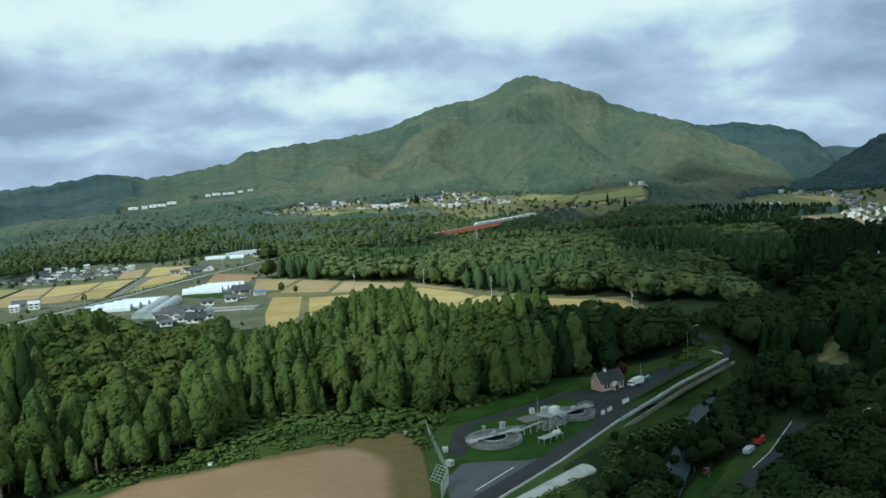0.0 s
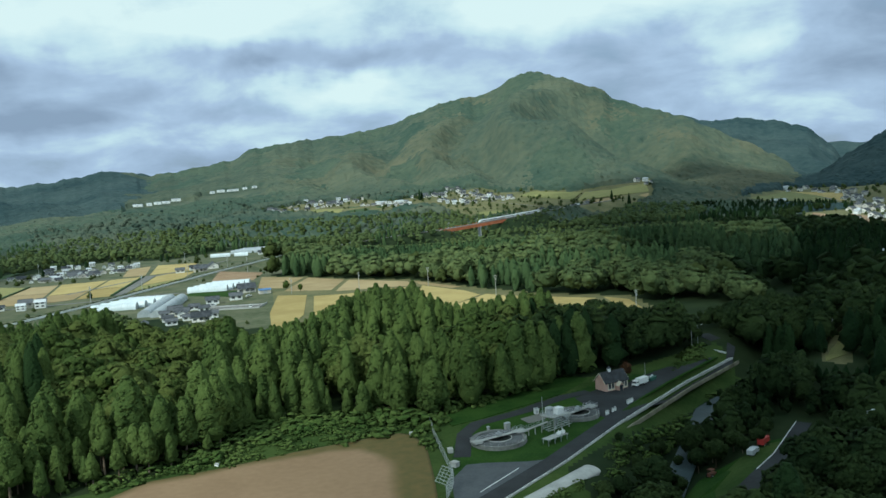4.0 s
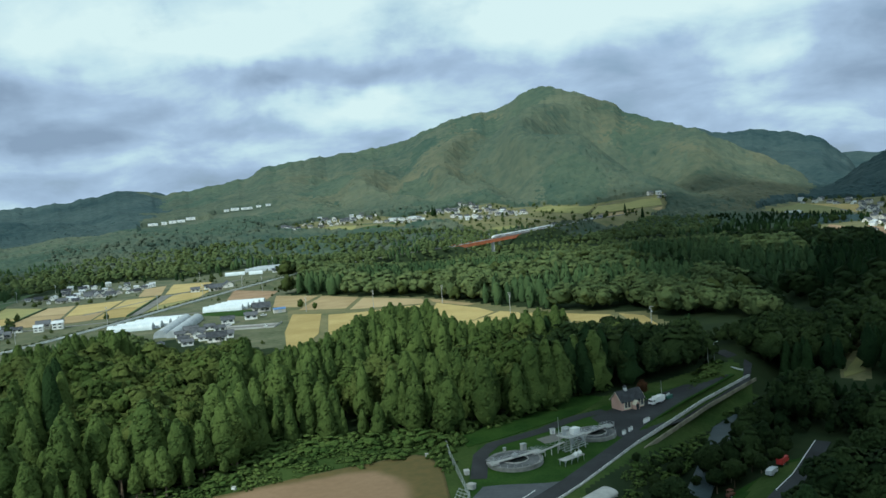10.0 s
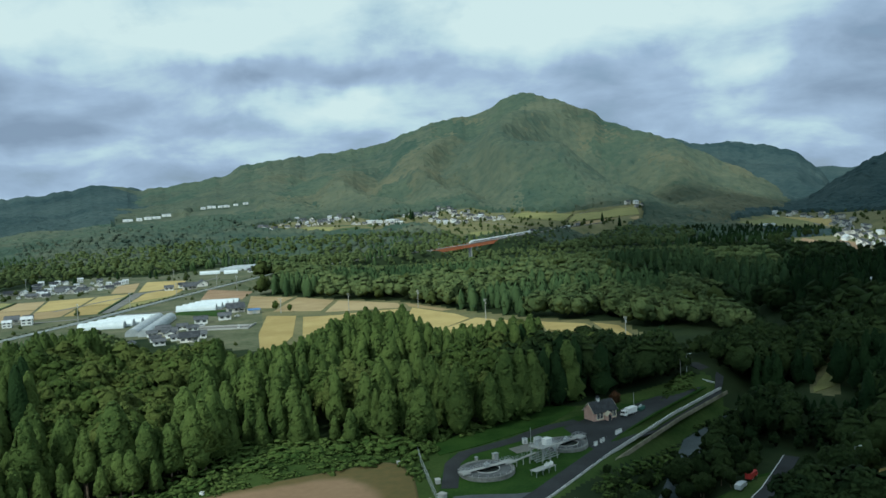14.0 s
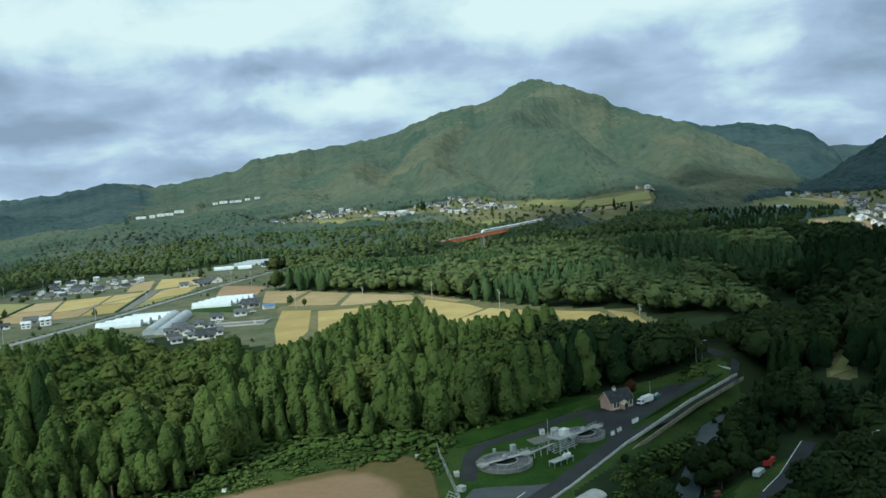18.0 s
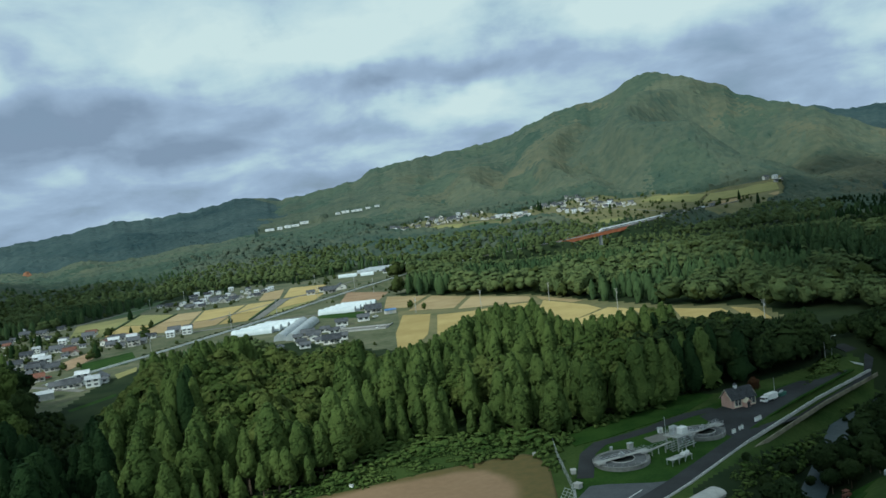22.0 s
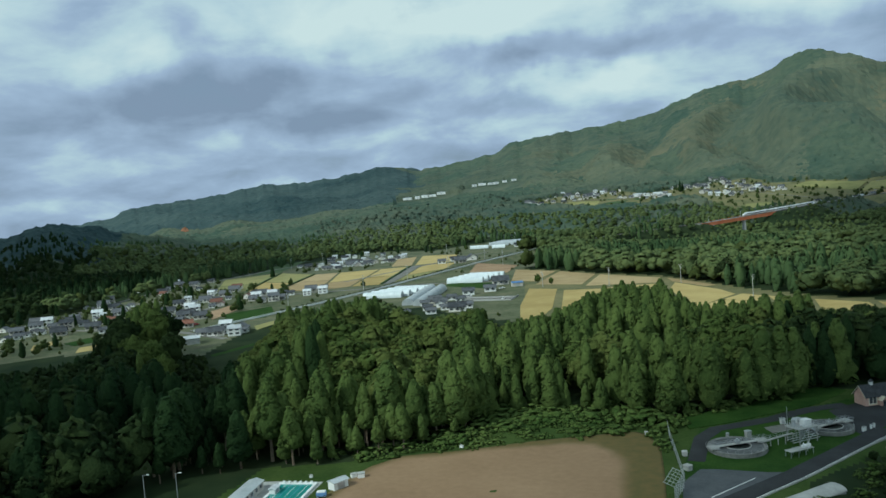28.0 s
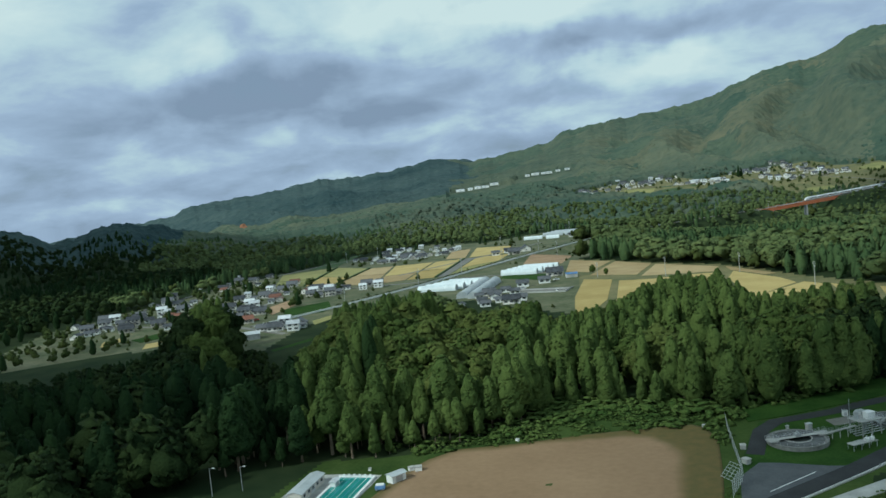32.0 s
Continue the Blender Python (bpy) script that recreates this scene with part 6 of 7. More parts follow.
first_tunnel = None
for k in range(5):
    x, y = -175 + k * 2.3 - 0.5, 600 + k * 8.2
    m = at(x, y, 3, 0.1)
    if first_tunnel is None:
        first_tunnel = tunnel(m, 29, 7.4, 4.2, SHEET, "long arched greenhouse with bright white film", "white greenhouses")
    else:
        copy_thing(first_tunnel, m)
for k in range(5):
    copy_thing(first_tunnel, at(-216 + k * 3.0, 526 + k * 8.0, 4, 0.1))
for k, (x, y) in enumerate(((-186, 522), (-177, 519), (-168, 505))):
    m = at(x, y, 97, 0.1)
    if k == 0:
        first_grey = tunnel(m, 78, 8.0, 4.4, GREYFILM, "long arched greenhouse with grey film", "grey greenhouses")
    elif k == 1:
        copy_thing(first_grey, m)
for k, (x, y, ln) in enumerate(((-262, 960, 23), (-236, 956, 16))):
    tunnel(at(x, y, 10, 0.1), ln, 7.0, 4.0, SHEET, "short white greenhouse far across the fields", "far white greenhouses")
for k in range(4):
    m = at(-224 + k * 2, 1006 + k * 13, 8, 0.1)
    if k == 0:
        far_grey = tunnel(m, 72, 12, 4.0, GREYFILM, "wide grey greenhouse at the wood's edge", "far grey greenhouses")
    else:
        copy_thing(far_grey, m)
shed("barn", at(-126, 566, 22, 0.1), 8, 6, 2.6, PLASTER, TILE_BLUE, "low shed with a bright blue metal roof beside the farm", category="shed")
yard_pose = at(-132, 503, -2, 0.1)
wall_yard = thing("walled_yard", yard_pose, "flat grey gravel yard with a low pale concrete wall", "yard")
part("surface", box(bmesh.new(), 0, 0, -0.3, 37, 20, 0.4), PATHWAY, wall_yard)
for x, y, sx, sy in ((0, -10.1, 37.4, 0.25), (-18.6, 0, 0.25, 20), (18.6, 0, 0.25, 20), (0, 3.0, 37.0, 0.22)):
    part("wall", box(bmesh.new(), x, y, -0.3, sx, sy, 1.2), PALE_CONCRETE, wall_yard)
shed("barn", at(-267, 361, 38, 0.1), 17, 8, 3.2, STEEL, TILE_PALE, "long shed with a blue-grey metal roof beside the vegetable plots", category="barn")
shed("barn", at(-60, 1400, 8, 0.1), 22, 9, 5, WHITE, TILE_PALE, "long white shed at the far village", category="barn")
shed("barn", at(-95, 1402, 8, 0.1), 20, 8, 4, WHITE, TILE_PALE, "long white shed at the far village", category="barn")
shed("barn", at(418, 768, 10, 0.1), 20, 9, 4, WHITE, TILE_PALE, "long white shed in the side valley", category="barn")
shed("barn", at(300, 556, -20, 0.1), 15, 9, 3.5, CONCRETE, TILE_PALE, "grey shed among the dark trees across the river", category="barn")
shed("barn", at(525, 1228, 20, 0.1), 26, 9, 4, WHITE, TILE_PALE, "long white shed in the side valley", category="barn")
# white row high on the far hillside
for x, y in HILL_BARNS:
    shed("barn", at(x + rr.uniform(-6, 6), y + rr.uniform(-12, 12), 17 + rr.uniform(-12, 12), 0.1), rr.uniform(10, 21), 8, rr.uniform(3.0, 4.6), WHITE, TILE_PALE, "white barn in a row high on the hillside", "barns on the hillside", "barn")

# ---------------------------------------------------------------- treatment works


def handrail(bm, pts, h=1.1, gap=1.6):
    """Posts and two rails along a line of points."""
    for p, q in zip(pts, pts[1:]):
        p, q = Vector(p), Vector(q)
        n = max(1, int((q - p).length / gap))
        for k in range(n + 1):
            c = p.lerp(q, k / n)
            rod(bm, c, c + Vector((0, 0, h)), 0.03, n=5)
        for z in (h * 0.5, h):
            rod(bm, p + Vector((0, 0, z)), q + Vector((0, 0, z)), 0.03, n=5)
    return bm


COVER = material("tank_cover_panels", (0.07, 0.075, 0.078), (0.17, 0.175, 0.18), 0.3, 0.85, fine=2.0, stains=0.6, spec=0.1)
WET_CONCRETE = material("stained_concrete", (0.13, 0.135, 0.13), (0.28, 0.28, 0.27), 0.4, 0.9, fine=2.0, stains=0.6, spec=0.1)


def round_tank(m, r, turn, label):
    """A round settling tank: rim wall, annular cover in panels, open well, half lid, scraper bridge."""
    tank = thing("settling_tank", m, label, "settling tank", "round settling tanks")
    part("rim_wall", ring(bmesh.new(), r - 0.35, r, -0.4, 1.3, 64), WET_CONCRETE, tank)
    part("weir_channel", ring(bmesh.new(), r - 1.0, r - 0.47, 0.2, 1.18, 64), WET_CONCRETE, tank)
    n = 24
    for k in range(n):
        a0, a1 = 2 * math.pi * k / n + 0.008, 2 * math.pi * (k + 1) / n - 0.008
        pts = [(rr_ * math.cos(a), rr_ * math.sin(a)) for rr_, a in ((3.75, a0), (r - 1.05, a0), (r - 1.05, a1), (3.75, a1))]
        part("cover_panel", slab(bmesh.new(), pts, 1.05, 1.22 + 0.03 * (k % 3)), COVER, tank)
    part("well_wall", ring(bmesh.new(), 3.55, 3.72, 0.0, 1.5, 40), CONCRETE, tank)
    bm = bmesh.new()
    bmesh.ops.create_cone(bm, cap_ends=True, segments=40, radius1=3.54, radius2=3.54, depth=0.5, matrix=Matrix.Translation((0, 0, 0.85)))
    part("well_water", bm, WATER_DARK, tank)
    lid = [(3.65 * math.cos(a), 3.65 * math.sin(a)) for a in np.linspace(radians(turn), radians(turn + 180), 16)]
    part("half_lid", slab(bmesh.new(), lid, 1.52, 1.62), COVER, tank)
    c, s = math.cos(radians(turn)), math.sin(radians(turn))
    bm = bmesh.new()
    for off in (-0.6, 0.6):
        rod(bm, (-c * (r + 0.4) - s * off, -s * (r + 0.4) + c * off, 1.95), (c * (r + 0.4) - s * off, s * (r + 0.4) + c * off, 1.95), 0.12, n=6)
    box(bm, 0, 0, 2.0, 2 * r + 0.8, 1.25, 0.08, turn)
    bridge_part = part("scraper_bridge", bm, CONCRETE, tank, "pale walkway across the tank")
    bm = bmesh.new()
    for off in (-0.62, 0.62):
        handrail(bm, [(-c * (r + 0.3) - s * off, -s * (r + 0.3) + c * off, 2.08), (c * (r + 0.3) - s * off, s * (r + 0.3) + c * off, 2.08)])
    part("handrail", bm, STEEL, bridge_part)
    bm = box(bmesh.new(), 0, 0, 2.08, 1.5, 1.1, 1.0, turn)
    rod(bm, (0, 0, 3.0), (0, 0, 3.7), 0.35, 0.3, 12)
    part("drive_unit", bm, STEEL, bridge_part)
    for sign, w in ((1, 3.4), (-1, 2.4)):
        px, py = sign * c * (r - 0.5), sign * s * (r - 0.5)
        platform = part("end_platform", box(bmesh.new(), px, py, 1.55, w, 3.0, 0.5, turn), PALE_CONCRETE, tank)
        bm = bmesh.new()
        u, v = Vector((c, s, 0)) * w / 2, Vector((-s, c, 0)) * 1.5
        o = Vector((px, py, 2.05))
        handrail(bm, [o - u - v, o + u - v, o + u + v, o - u + v])
        part("handrail", bm, STEEL, platform)
    for k in range(9):
        a = radians(turn + 205 + 15 * k)
        part("rim_post", rod(bmesh.new(), ((r - 0.2) * math.cos(a), (r - 0.2) * math.sin(a), 1.2), ((r - 0.2) * math.cos(a), (r - 0.2) * math.sin(a), 2.4), 0.03, n=5), STEEL, tank)
    return tank


round_tank(Matrix.Translation((11.8, 223.0, 0.1)) @ Matrix.Diagonal((1, 1, 0.8, 1)), 7.9, 30, "round concrete settling tank with grey covers and a walkway")
round_tank(Matrix.Translation((37.6, 242.6, 0.1)) @ Matrix.Diagonal((1, 1, 0.8, 1)), 6.6, 40, "round concrete settling tank beside the pipe tower")

# control boxes behind the tanks
for x, y, w, d, h, turn, mat, label in ((15.1, 233.0, 1.5, 1.2, 2.0, 30, CONCRETE, "pale control cabinet on the tank's rim"), (9.5, 232.4, 0.7, 0.7, 1.4, 20, CONCRETE, "small pale switch box by the tank"),
                                        (29.5, 247.0, 2.0, 1.6, 1.8, 35, WHITE, "white pump housing on the lawn"), (25.5, 247.5, 1.4, 1.2, 1.5, 10, WHITE, "small white valve box on the lawn")):
    cab = thing("control_cabinet", Matrix.Translation((x, y, 0.1)) @ Matrix.Rotation(radians(turn), 4, "Z"), label, "cabinet", "works cabinets")
    part("body", box(bmesh.new(), 0, 0, 0, w, d, h), mat, cab)
    part("cap", box(bmesh.new(), 0, 0, h, w + 0.2, d + 0.2, 0.1), STEEL, cab)
    part("door", box(bmesh.new(), 0, -d / 2 - 0.02, 0.2, w * 0.6, 0.05, h - 0.5), STEEL, cab)

# grating field of pipes between the tanks
tower = thing("pipe_tower", Matrix.Translation((29.2, 231.6, 0.1)) @ Matrix.Rotation(radians(40), 4, "Z"), "steel platform tower with pipes, railings and a white tank", "tower")
for x in (-3.2, 0, 3.2):
    for y in (-2.2, 2.2):
        part("leg", rod(bmesh.new(), (x, y, -0.4), (x, y, 4.2), 0.14, n=6), PALE_CONCRETE, tower)
deck_part = part("platform", box(bmesh.new(), 0, 0, 4.1, 7.4, 5.2, 0.18), PALE_CONCRETE, tower)
part("handrail", handrail(bmesh.new(), [(-3.6, -2.5, 4.28), (3.6, -2.5, 4.28), (3.6, 2.5, 4.28), (-3.6, 2.5, 4.28), (-3.6, -2.5, 4.28)]), STEEL, deck_part)
bm = bmesh.new()
for a, b in (((-3.2, -2.2, 0.3), (0, -2.2, 4.0)), ((0, -2.2, 0.3), (-3.2, -2.2, 4.0)), ((0, -2.2, 0.3), (3.2, -2.2, 4.0)), ((3.2, 2.2, 0.3), (0, 2.2, 4.0)), ((-3.2, 2.2, 0.3), (-3.2, -2.2, 4.0))):
    rod(bm, a, b, 0.06, n=5)
part("bracing", bm, STEEL, tower)
bm = box(bmesh.new(), 0.8, -0.6, 4.28, 2.4, 1.9, 1.7)
box(bm, 0.8, -0.6, 5.98, 2.6, 2.1, 0.12)
part("white_tank", bm, WHITE, tower, "square white tank")
bm = rod(bmesh.new(), (-2.2, 0.8, 4.28), (-2.2, 0.8, 6.2), 0.6, n=14)
rod(bm, (-2.2, 0.8, 6.2), (-2.2, 0.8, 6.6), 0.6, 0.15, 14)
part("round_vessel", bm, STEEL, tower)
for k in range(5):
    y = -2.0 + k * 0.9
    bm = rod(bmesh.new(), (-5.5, y, 0.8 + 0.25 * k), (4.5, y, 0.8 + 0.25 * k), 0.11, n=8)
    rod(bm, (-2.8 + k * 1.2, y, 0.8), (-2.8 + k * 1.2, y, 4.1), 0.10, n=8)
    part("pipe", bm, STEEL, tower)
bm = bmesh.new()
for k in range(12):
    box(bm, 4.0 + 0.28 * k, 1.4, 0.34 * (11 - k) + 0.1, 0.3, 0.9, 0.05)
for y in (0.95, 1.85):
    rod(bm, (3.8, y, 4.1), (7.3, y, 0.1), 0.06, n=5)
    rod(bm, (3.8, y, 5.0), (7.3, y, 1.0), 0.035, n=5)
part("stair", bm, STEEL, tower)
part("mast", rod(bmesh.new(), (-2.8, 2.4, 0), (-2.8, 2.4, 9.5), 0.10, 0.06, 8), STEEL, tower)

# raised walkway from the tank to the tower
catwalk = thing("catwalk", Matrix.Identity(4), "pale raised walkway on short posts between tank and tower", "walkway")
p, q = Vector((18.6, 225.4, 1.6)), Vector((26.6, 229.6, 2.8))
part("deck", rod(bmesh.new(), p, q, 0.32, n=4), PALE_CONCRETE, catwalk)
for k in range(5):
    c = p.lerp(q, k / 4)
    part("post", rod(bmesh.new(), (c.x, c.y, -0.4), c, 0.14, n=6), PALE_CONCRETE, catwalk)
part("handrail", handrail(bmesh.new(), [p + Vector((0.4, -0.4, 0.4)), q + Vector((0.4, -0.4, 0.4))]), STEEL, catwalk)

# low pump bench in the grass by the road
bench = thing("pump_bench", Matrix.Translation((27.2, 219.6, 0.1)) @ Matrix.Rotation(radians(38), 4, "Z"), "low steel bench with pumps and pipes on the lawn", "pump station")
part("platform", box(bmesh.new(), 0, 0, 1.5, 8.0, 2.4, 0.15), PALE_CONCRETE, bench)
for x in (-3.7, -1.2, 1.2, 3.7):
    for y in (-1.0, 1.0):
        part("leg", rod(bmesh.new(), (x, y, -0.3), (x, y, 1.5), 0.09, n=6), STEEL, bench)
for x in (1.4, 3.0):
    bm = rod(bmesh.new(), (x - 0.6, 0, 2.1), (x + 0.6, 0, 2.1), 0.42, n=12)
    box(bm, x, 0, 1.65, 0.9, 0.8, 0.2)
    rod(bm, (x, 0, 2.4), (x, 0, 3.0), 0.12, n=8)
    part("pump", bm, WHITE, bench)
part("handrail", handrail(bmesh.new(), [(-3.9, -1.1, 1.65), (0.4, -1.1, 1.65)]), STEEL, bench)

# ---------------------------------------------------------------- pink works house
hx, hy, turn = 54.4, 271.6, 27.0
works_house = thing("works_house", Matrix.Translation((hx, hy, 0.05)) @ Matrix.Rotation(radians(turn), 4, "Z") @ Matrix.Scale(0.88, 4), "pink rendered works house with a steep dark slate roof", "house")
W, D, EV, RI = 10.8, 6.2, 3.6, 3.2
part("wall", gable_walls(bmesh.new(), W, D, EV, RI), PINK, works_house)
roof_part = part("roof", gable_roof(bmesh.new(), W, D, EV, RI, 0.55, 0.2), SLATE, works_house, "dark slate roof")
for s in (-1, 1):
    for k in range(11):
        t = (k + 0.5) / 11
        y = s * (D / 2 + 0.55) * (1 - t)
        z = EV - RI * 0.55 / (D / 2) + t * RI * (1 + 0.55 / (D / 2)) + 0.21
        part("slate_course", box(bmesh.new(), 0, y, z, W + 1.0, 0.10, 0.05), SLATE, roof_part)
bm = bmesh.new()
for s in (-1, 1):
    for sy in (-1, 1):
        rod(bm, (s * (W / 2 + 0.5), sy * (D / 2 + 0.5), EV - 0.45), (s * (W / 2 + 0.5), 0, EV + RI + 0.05), 0.13, n=4)
part("barge_board", bm, CREAM, works_house, "cream gable boards")
for x in (-3.4, -1.9, 2.9, 4.4):
    window(works_house, x, -D / 2 - 0.02, 0.8, 1.1, 2.2, 180)
part("panel", box(bmesh.new(), -2.65, -D / 2 - 0.03, 0.3, 3.4, 0.05, 3.2), CREAM, works_house, "cream wall panel round the windows")
part("panel", box(bmesh.new(), 3.65, -D / 2 - 0.03, 0.3, 3.4, 0.05, 3.2), CREAM, works_house, "cream wall panel round the windows")
bm = gable_walls(bmesh.new(), 2.0, 2.0, 2.2, 1.2)
bmesh.ops.transform(bm, matrix=Matrix.Translation((0.5, -D / 2 - 1.0, 0)) @ Matrix.Rotation(radians(90), 4, "Z"), verts=bm.verts)
porch_part = part("porch", bm, PINK, works_house)
bm = gable_roof(bmesh.new(), 2.2, 2.0, 2.2, 1.2, 0.3, 0.12)
bmesh.ops.transform(bm, matrix=Matrix.Translation((0.5, -D / 2 - 1.0, 0)) @ Matrix.Rotation(radians(90), 4, "Z"), verts=bm.verts)
part("porch_roof", bm, CREAM, porch_part)
part("door", box(bmesh.new(), 0.5, -D / 2 - 2.13, 0.05, 1.3, 0.06, 2.1), GLASS_DARK, porch_part)
bm = box(bmesh.new(), -1.0, 0, EV + RI - 0.2, 1.0, 1.0, 1.3)
part("cupola", bm, WHITE, works_house, "small white louvred cupola")
bm = bmesh.new()
bmesh.ops.create_cone(bm, cap_ends=True, segments=4, radius1=1.0, radius2=0.05, depth=0.9, matrix=Matrix.Translation((-1.0, 0, EV + RI + 1.55)) @ Matrix.Rotation(radians(45), 4, "Z"))
part("cupola_roof", bm, TILE, works_house)

# ---------------------------------------------------------------- lorries and cars


def wheel(parent, x, y, r=0.5):
    w = part("wheel", rod(bmesh.new(), (x, y - 0.14, r), (x, y + 0.14, r), r, n=16), RUBBER, parent)
    part("rim", rod(bmesh.new(), (x, y - 0.15, r), (x, y + 0.15, r), r * 0.55, n=12), STEEL, w)
    return w


def lorry(m, body_mat, cab_mat, length, label, flat=False):
    ob = thing("lorry", m, label, "lorry")
    part("chassis", box(bmesh.new(), 0, 0, 0.55, length, 0.9, 0.25), RUBBER, ob)
    bm = box(bmesh.new(), 0, 0, 0, 1.9, 2.2, 2.1)
    for v in bm.verts:
        if v.co.x > 0.5 and v.co.z > 1.5:
            v.co.x -= 0.45
    bmesh.ops.bevel(bm, geom=bm.edges[:], offset=0.10, segments=2, affect="EDGES")
    bmesh.ops.translate(bm, vec=(length / 2 - 0.95, 0, 0.6), verts=bm.verts)
    cab = part("cab", bm, cab_mat, ob)
    part("windscreen", box(bmesh.new(), length / 2 - 0.22, 0, 1.6, 0.08, 1.8, 0.75), GLASS_DARK, cab)
    for s in (-1, 1):
        part("side_window", box(bmesh.new(), length / 2 - 0.95, s * 1.10, 1.7, 0.9, 0.05, 0.6), GLASS_DARK, cab)
        part("headlight", box(bmesh.new(), length / 2, s * 0.8, 0.8, 0.06, 0.3, 0.2), WHITE, cab)
    load = box(bmesh.new(), -1.1, 0, 0.85, length - 2.3, 2.3, 0.35 if flat else 2.4)
    bmesh.ops.bevel(load, geom=load.edges[:], offset=0.05, segments=1, affect="EDGES")
    part("load_bed" if flat else "box_body", load, body_mat, ob)
    for x in (length / 2 - 1.1, -length / 2 + 1.2, -length / 2 + 2.3):
        for s in (-0.95, 0.95):
            wheel(ob, x, s)
    return ob


lorry(Matrix.Translation((64.6, 273.2, 0.06)) @ Matrix.Rotation(radians(220), 4, "Z") @ Matrix.Diagonal((1, 0.9, 0.78, 1)), WHITE, WHITE, 7.2, "white box lorry parked in the works yard")
lorry(Matrix.Translation((82.0, 212.2, float(ground_z(82.0, 212.2)) + 0.14)) @ Matrix.Rotation(radians(50), 4, "Z") @ Matrix.Diagonal((0.9, 0.72, 0.6, 1)), RED_PAINT, RED_PAINT, 6.4, "red lorry parked beside the dark lawn")
lorry(Matrix.Translation((76.6, 205.9, float(ground_z(76.6, 205.9)) + 0.14)) @ Matrix.Rotation(radians(50), 4, "Z") @ Matrix.Diagonal((0.9, 0.72, 0.5, 1)), TILE_PALE, TILE_PALE, 6.0, "pale grey lorry parked behind a red one")


def small_machine(m, label, mat):
    ob = thing("garden_tractor", m, label, "tractor")
    bm = box(bmesh.new(), 0, 0, 0.5, 2.6, 1.2, 0.8)
    bmesh.ops.bevel(bm, geom=bm.edges[:], offset=0.1, segments=2, affect="EDGES")
    part("body", bm, mat, ob)
    bm = bmesh.new()
    for x in (-0.9, 0.3):
        for y in (-0.5, 0.5):
            rod(bm, (x, y, 1.2), (x, y, 2.2), 0.04, n=5)
    box(bm, -0.3, 0, 2.2, 1.6, 1.3, 0.08)
    part("canopy", bm, mat, ob)
    for x, r in ((-0.8, 0.6), (0.9, 0.4)):
        for s in (-0.7, 0.7):
            wheel(ob, x, s, r)
    return ob


small_machine(Matrix.Translation((65.2, 204.6, float(ground_z(65.2, 204.6)) + 0.12)) @ Matrix.Rotation(radians(35), 4, "Z"), "dull red tractor with a canopy on the lawn", TILE_RED)

# sign blocks by the works gate
for x, y, w in ((46.4, 241.6, 1.5), (48.6, 244.0, 0.5), (49.6, 245.2, 0.5), (56.0, 252.6, 3.4)):
    block = thing("gate_block", Matrix.Translation((x, y, 0.12)) @ Matrix.Rotation(radians(47), 4, "Z"), "white painted masonry block at the works gate", "gate post", "gate blocks")
    part("body", box(bmesh.new(), 0, 0, -0.3, w, 0.5, 1.4), WHITE, block)
    part("cap", box(bmesh.new(), 0, 0, 1.1, w + 0.12, 0.62, 0.1), PALE_CONCRETE, block)
crate = thing("skip", Matrix.Translation((70.0, 279.0, 0.06)) @ Matrix.Rotation(radians(46), 4, "Z"), "low dark green skip with machine parts beside the lorry", "skip")
bm = box(bmesh.new(), 0, 0, 0, 4.2, 1.9, 1.1)
for v in bm.verts:
    if v.co.z < 0.2:
        v.co.x *= 0.8
part("body", bm, material("green_paint", (0.03, 0.10, 0.08), (0.07, 0.17, 0.13), 0.5, 0.5, fine=3.0), crate)
part("load", rod(bmesh.new(), (-1.2, 0, 1.2), (1.3, 0.2, 1.4), 0.35, n=10), STEEL, crate)


def lamp_pole(x, y, h, label, arm=True, z=None):
    ob = thing("street_lamp" if arm else "pole", Matrix.Translation((x, y, float(ground_z(x, y)) if z is None else z)), label, "lamp" if arm else "pole")
    part("post", rod(bmesh.new(), (0, 0, -0.5), (0, 0, h), 0.14, 0.08, 8), PALE_CONCRETE if not arm else STEEL, ob)
    if arm:
        part("arm", rod(bmesh.new(), (0, 0, h - 0.2), (1.3, 0, h + 0.2), 0.05, n=6), STEEL, ob)
        part("lamp_head", box(bmesh.new(), 1.5, 0, h + 0.1, 0.8, 0.3, 0.16), WHITE, ob)
    return ob


lamp_pole(97.0, 318.0, 7.5, "white pole at the end of the works road", False)
lamp_pole(100.6, 321.5, 8.5, "street lamp at the end of the works road")
lamp_pole(68.8, 282.5, 5.5, "slim white pole behind the parked lorry", False)
lamp_pole(104.0, 201.0, 11.0, "tall pale lamp pole beside the side road")
lamp_pole(-138.2, 165.5, 8.0, "pale lamp pole in the pool yard")
lamp_pole(-131.8, 170.5, 7.0, "pale lamp pole with a bracket in the pool yard")
lamp_pole(155.6, 322.0, 8.0, "pale pole at the meadow beyond the river", False)


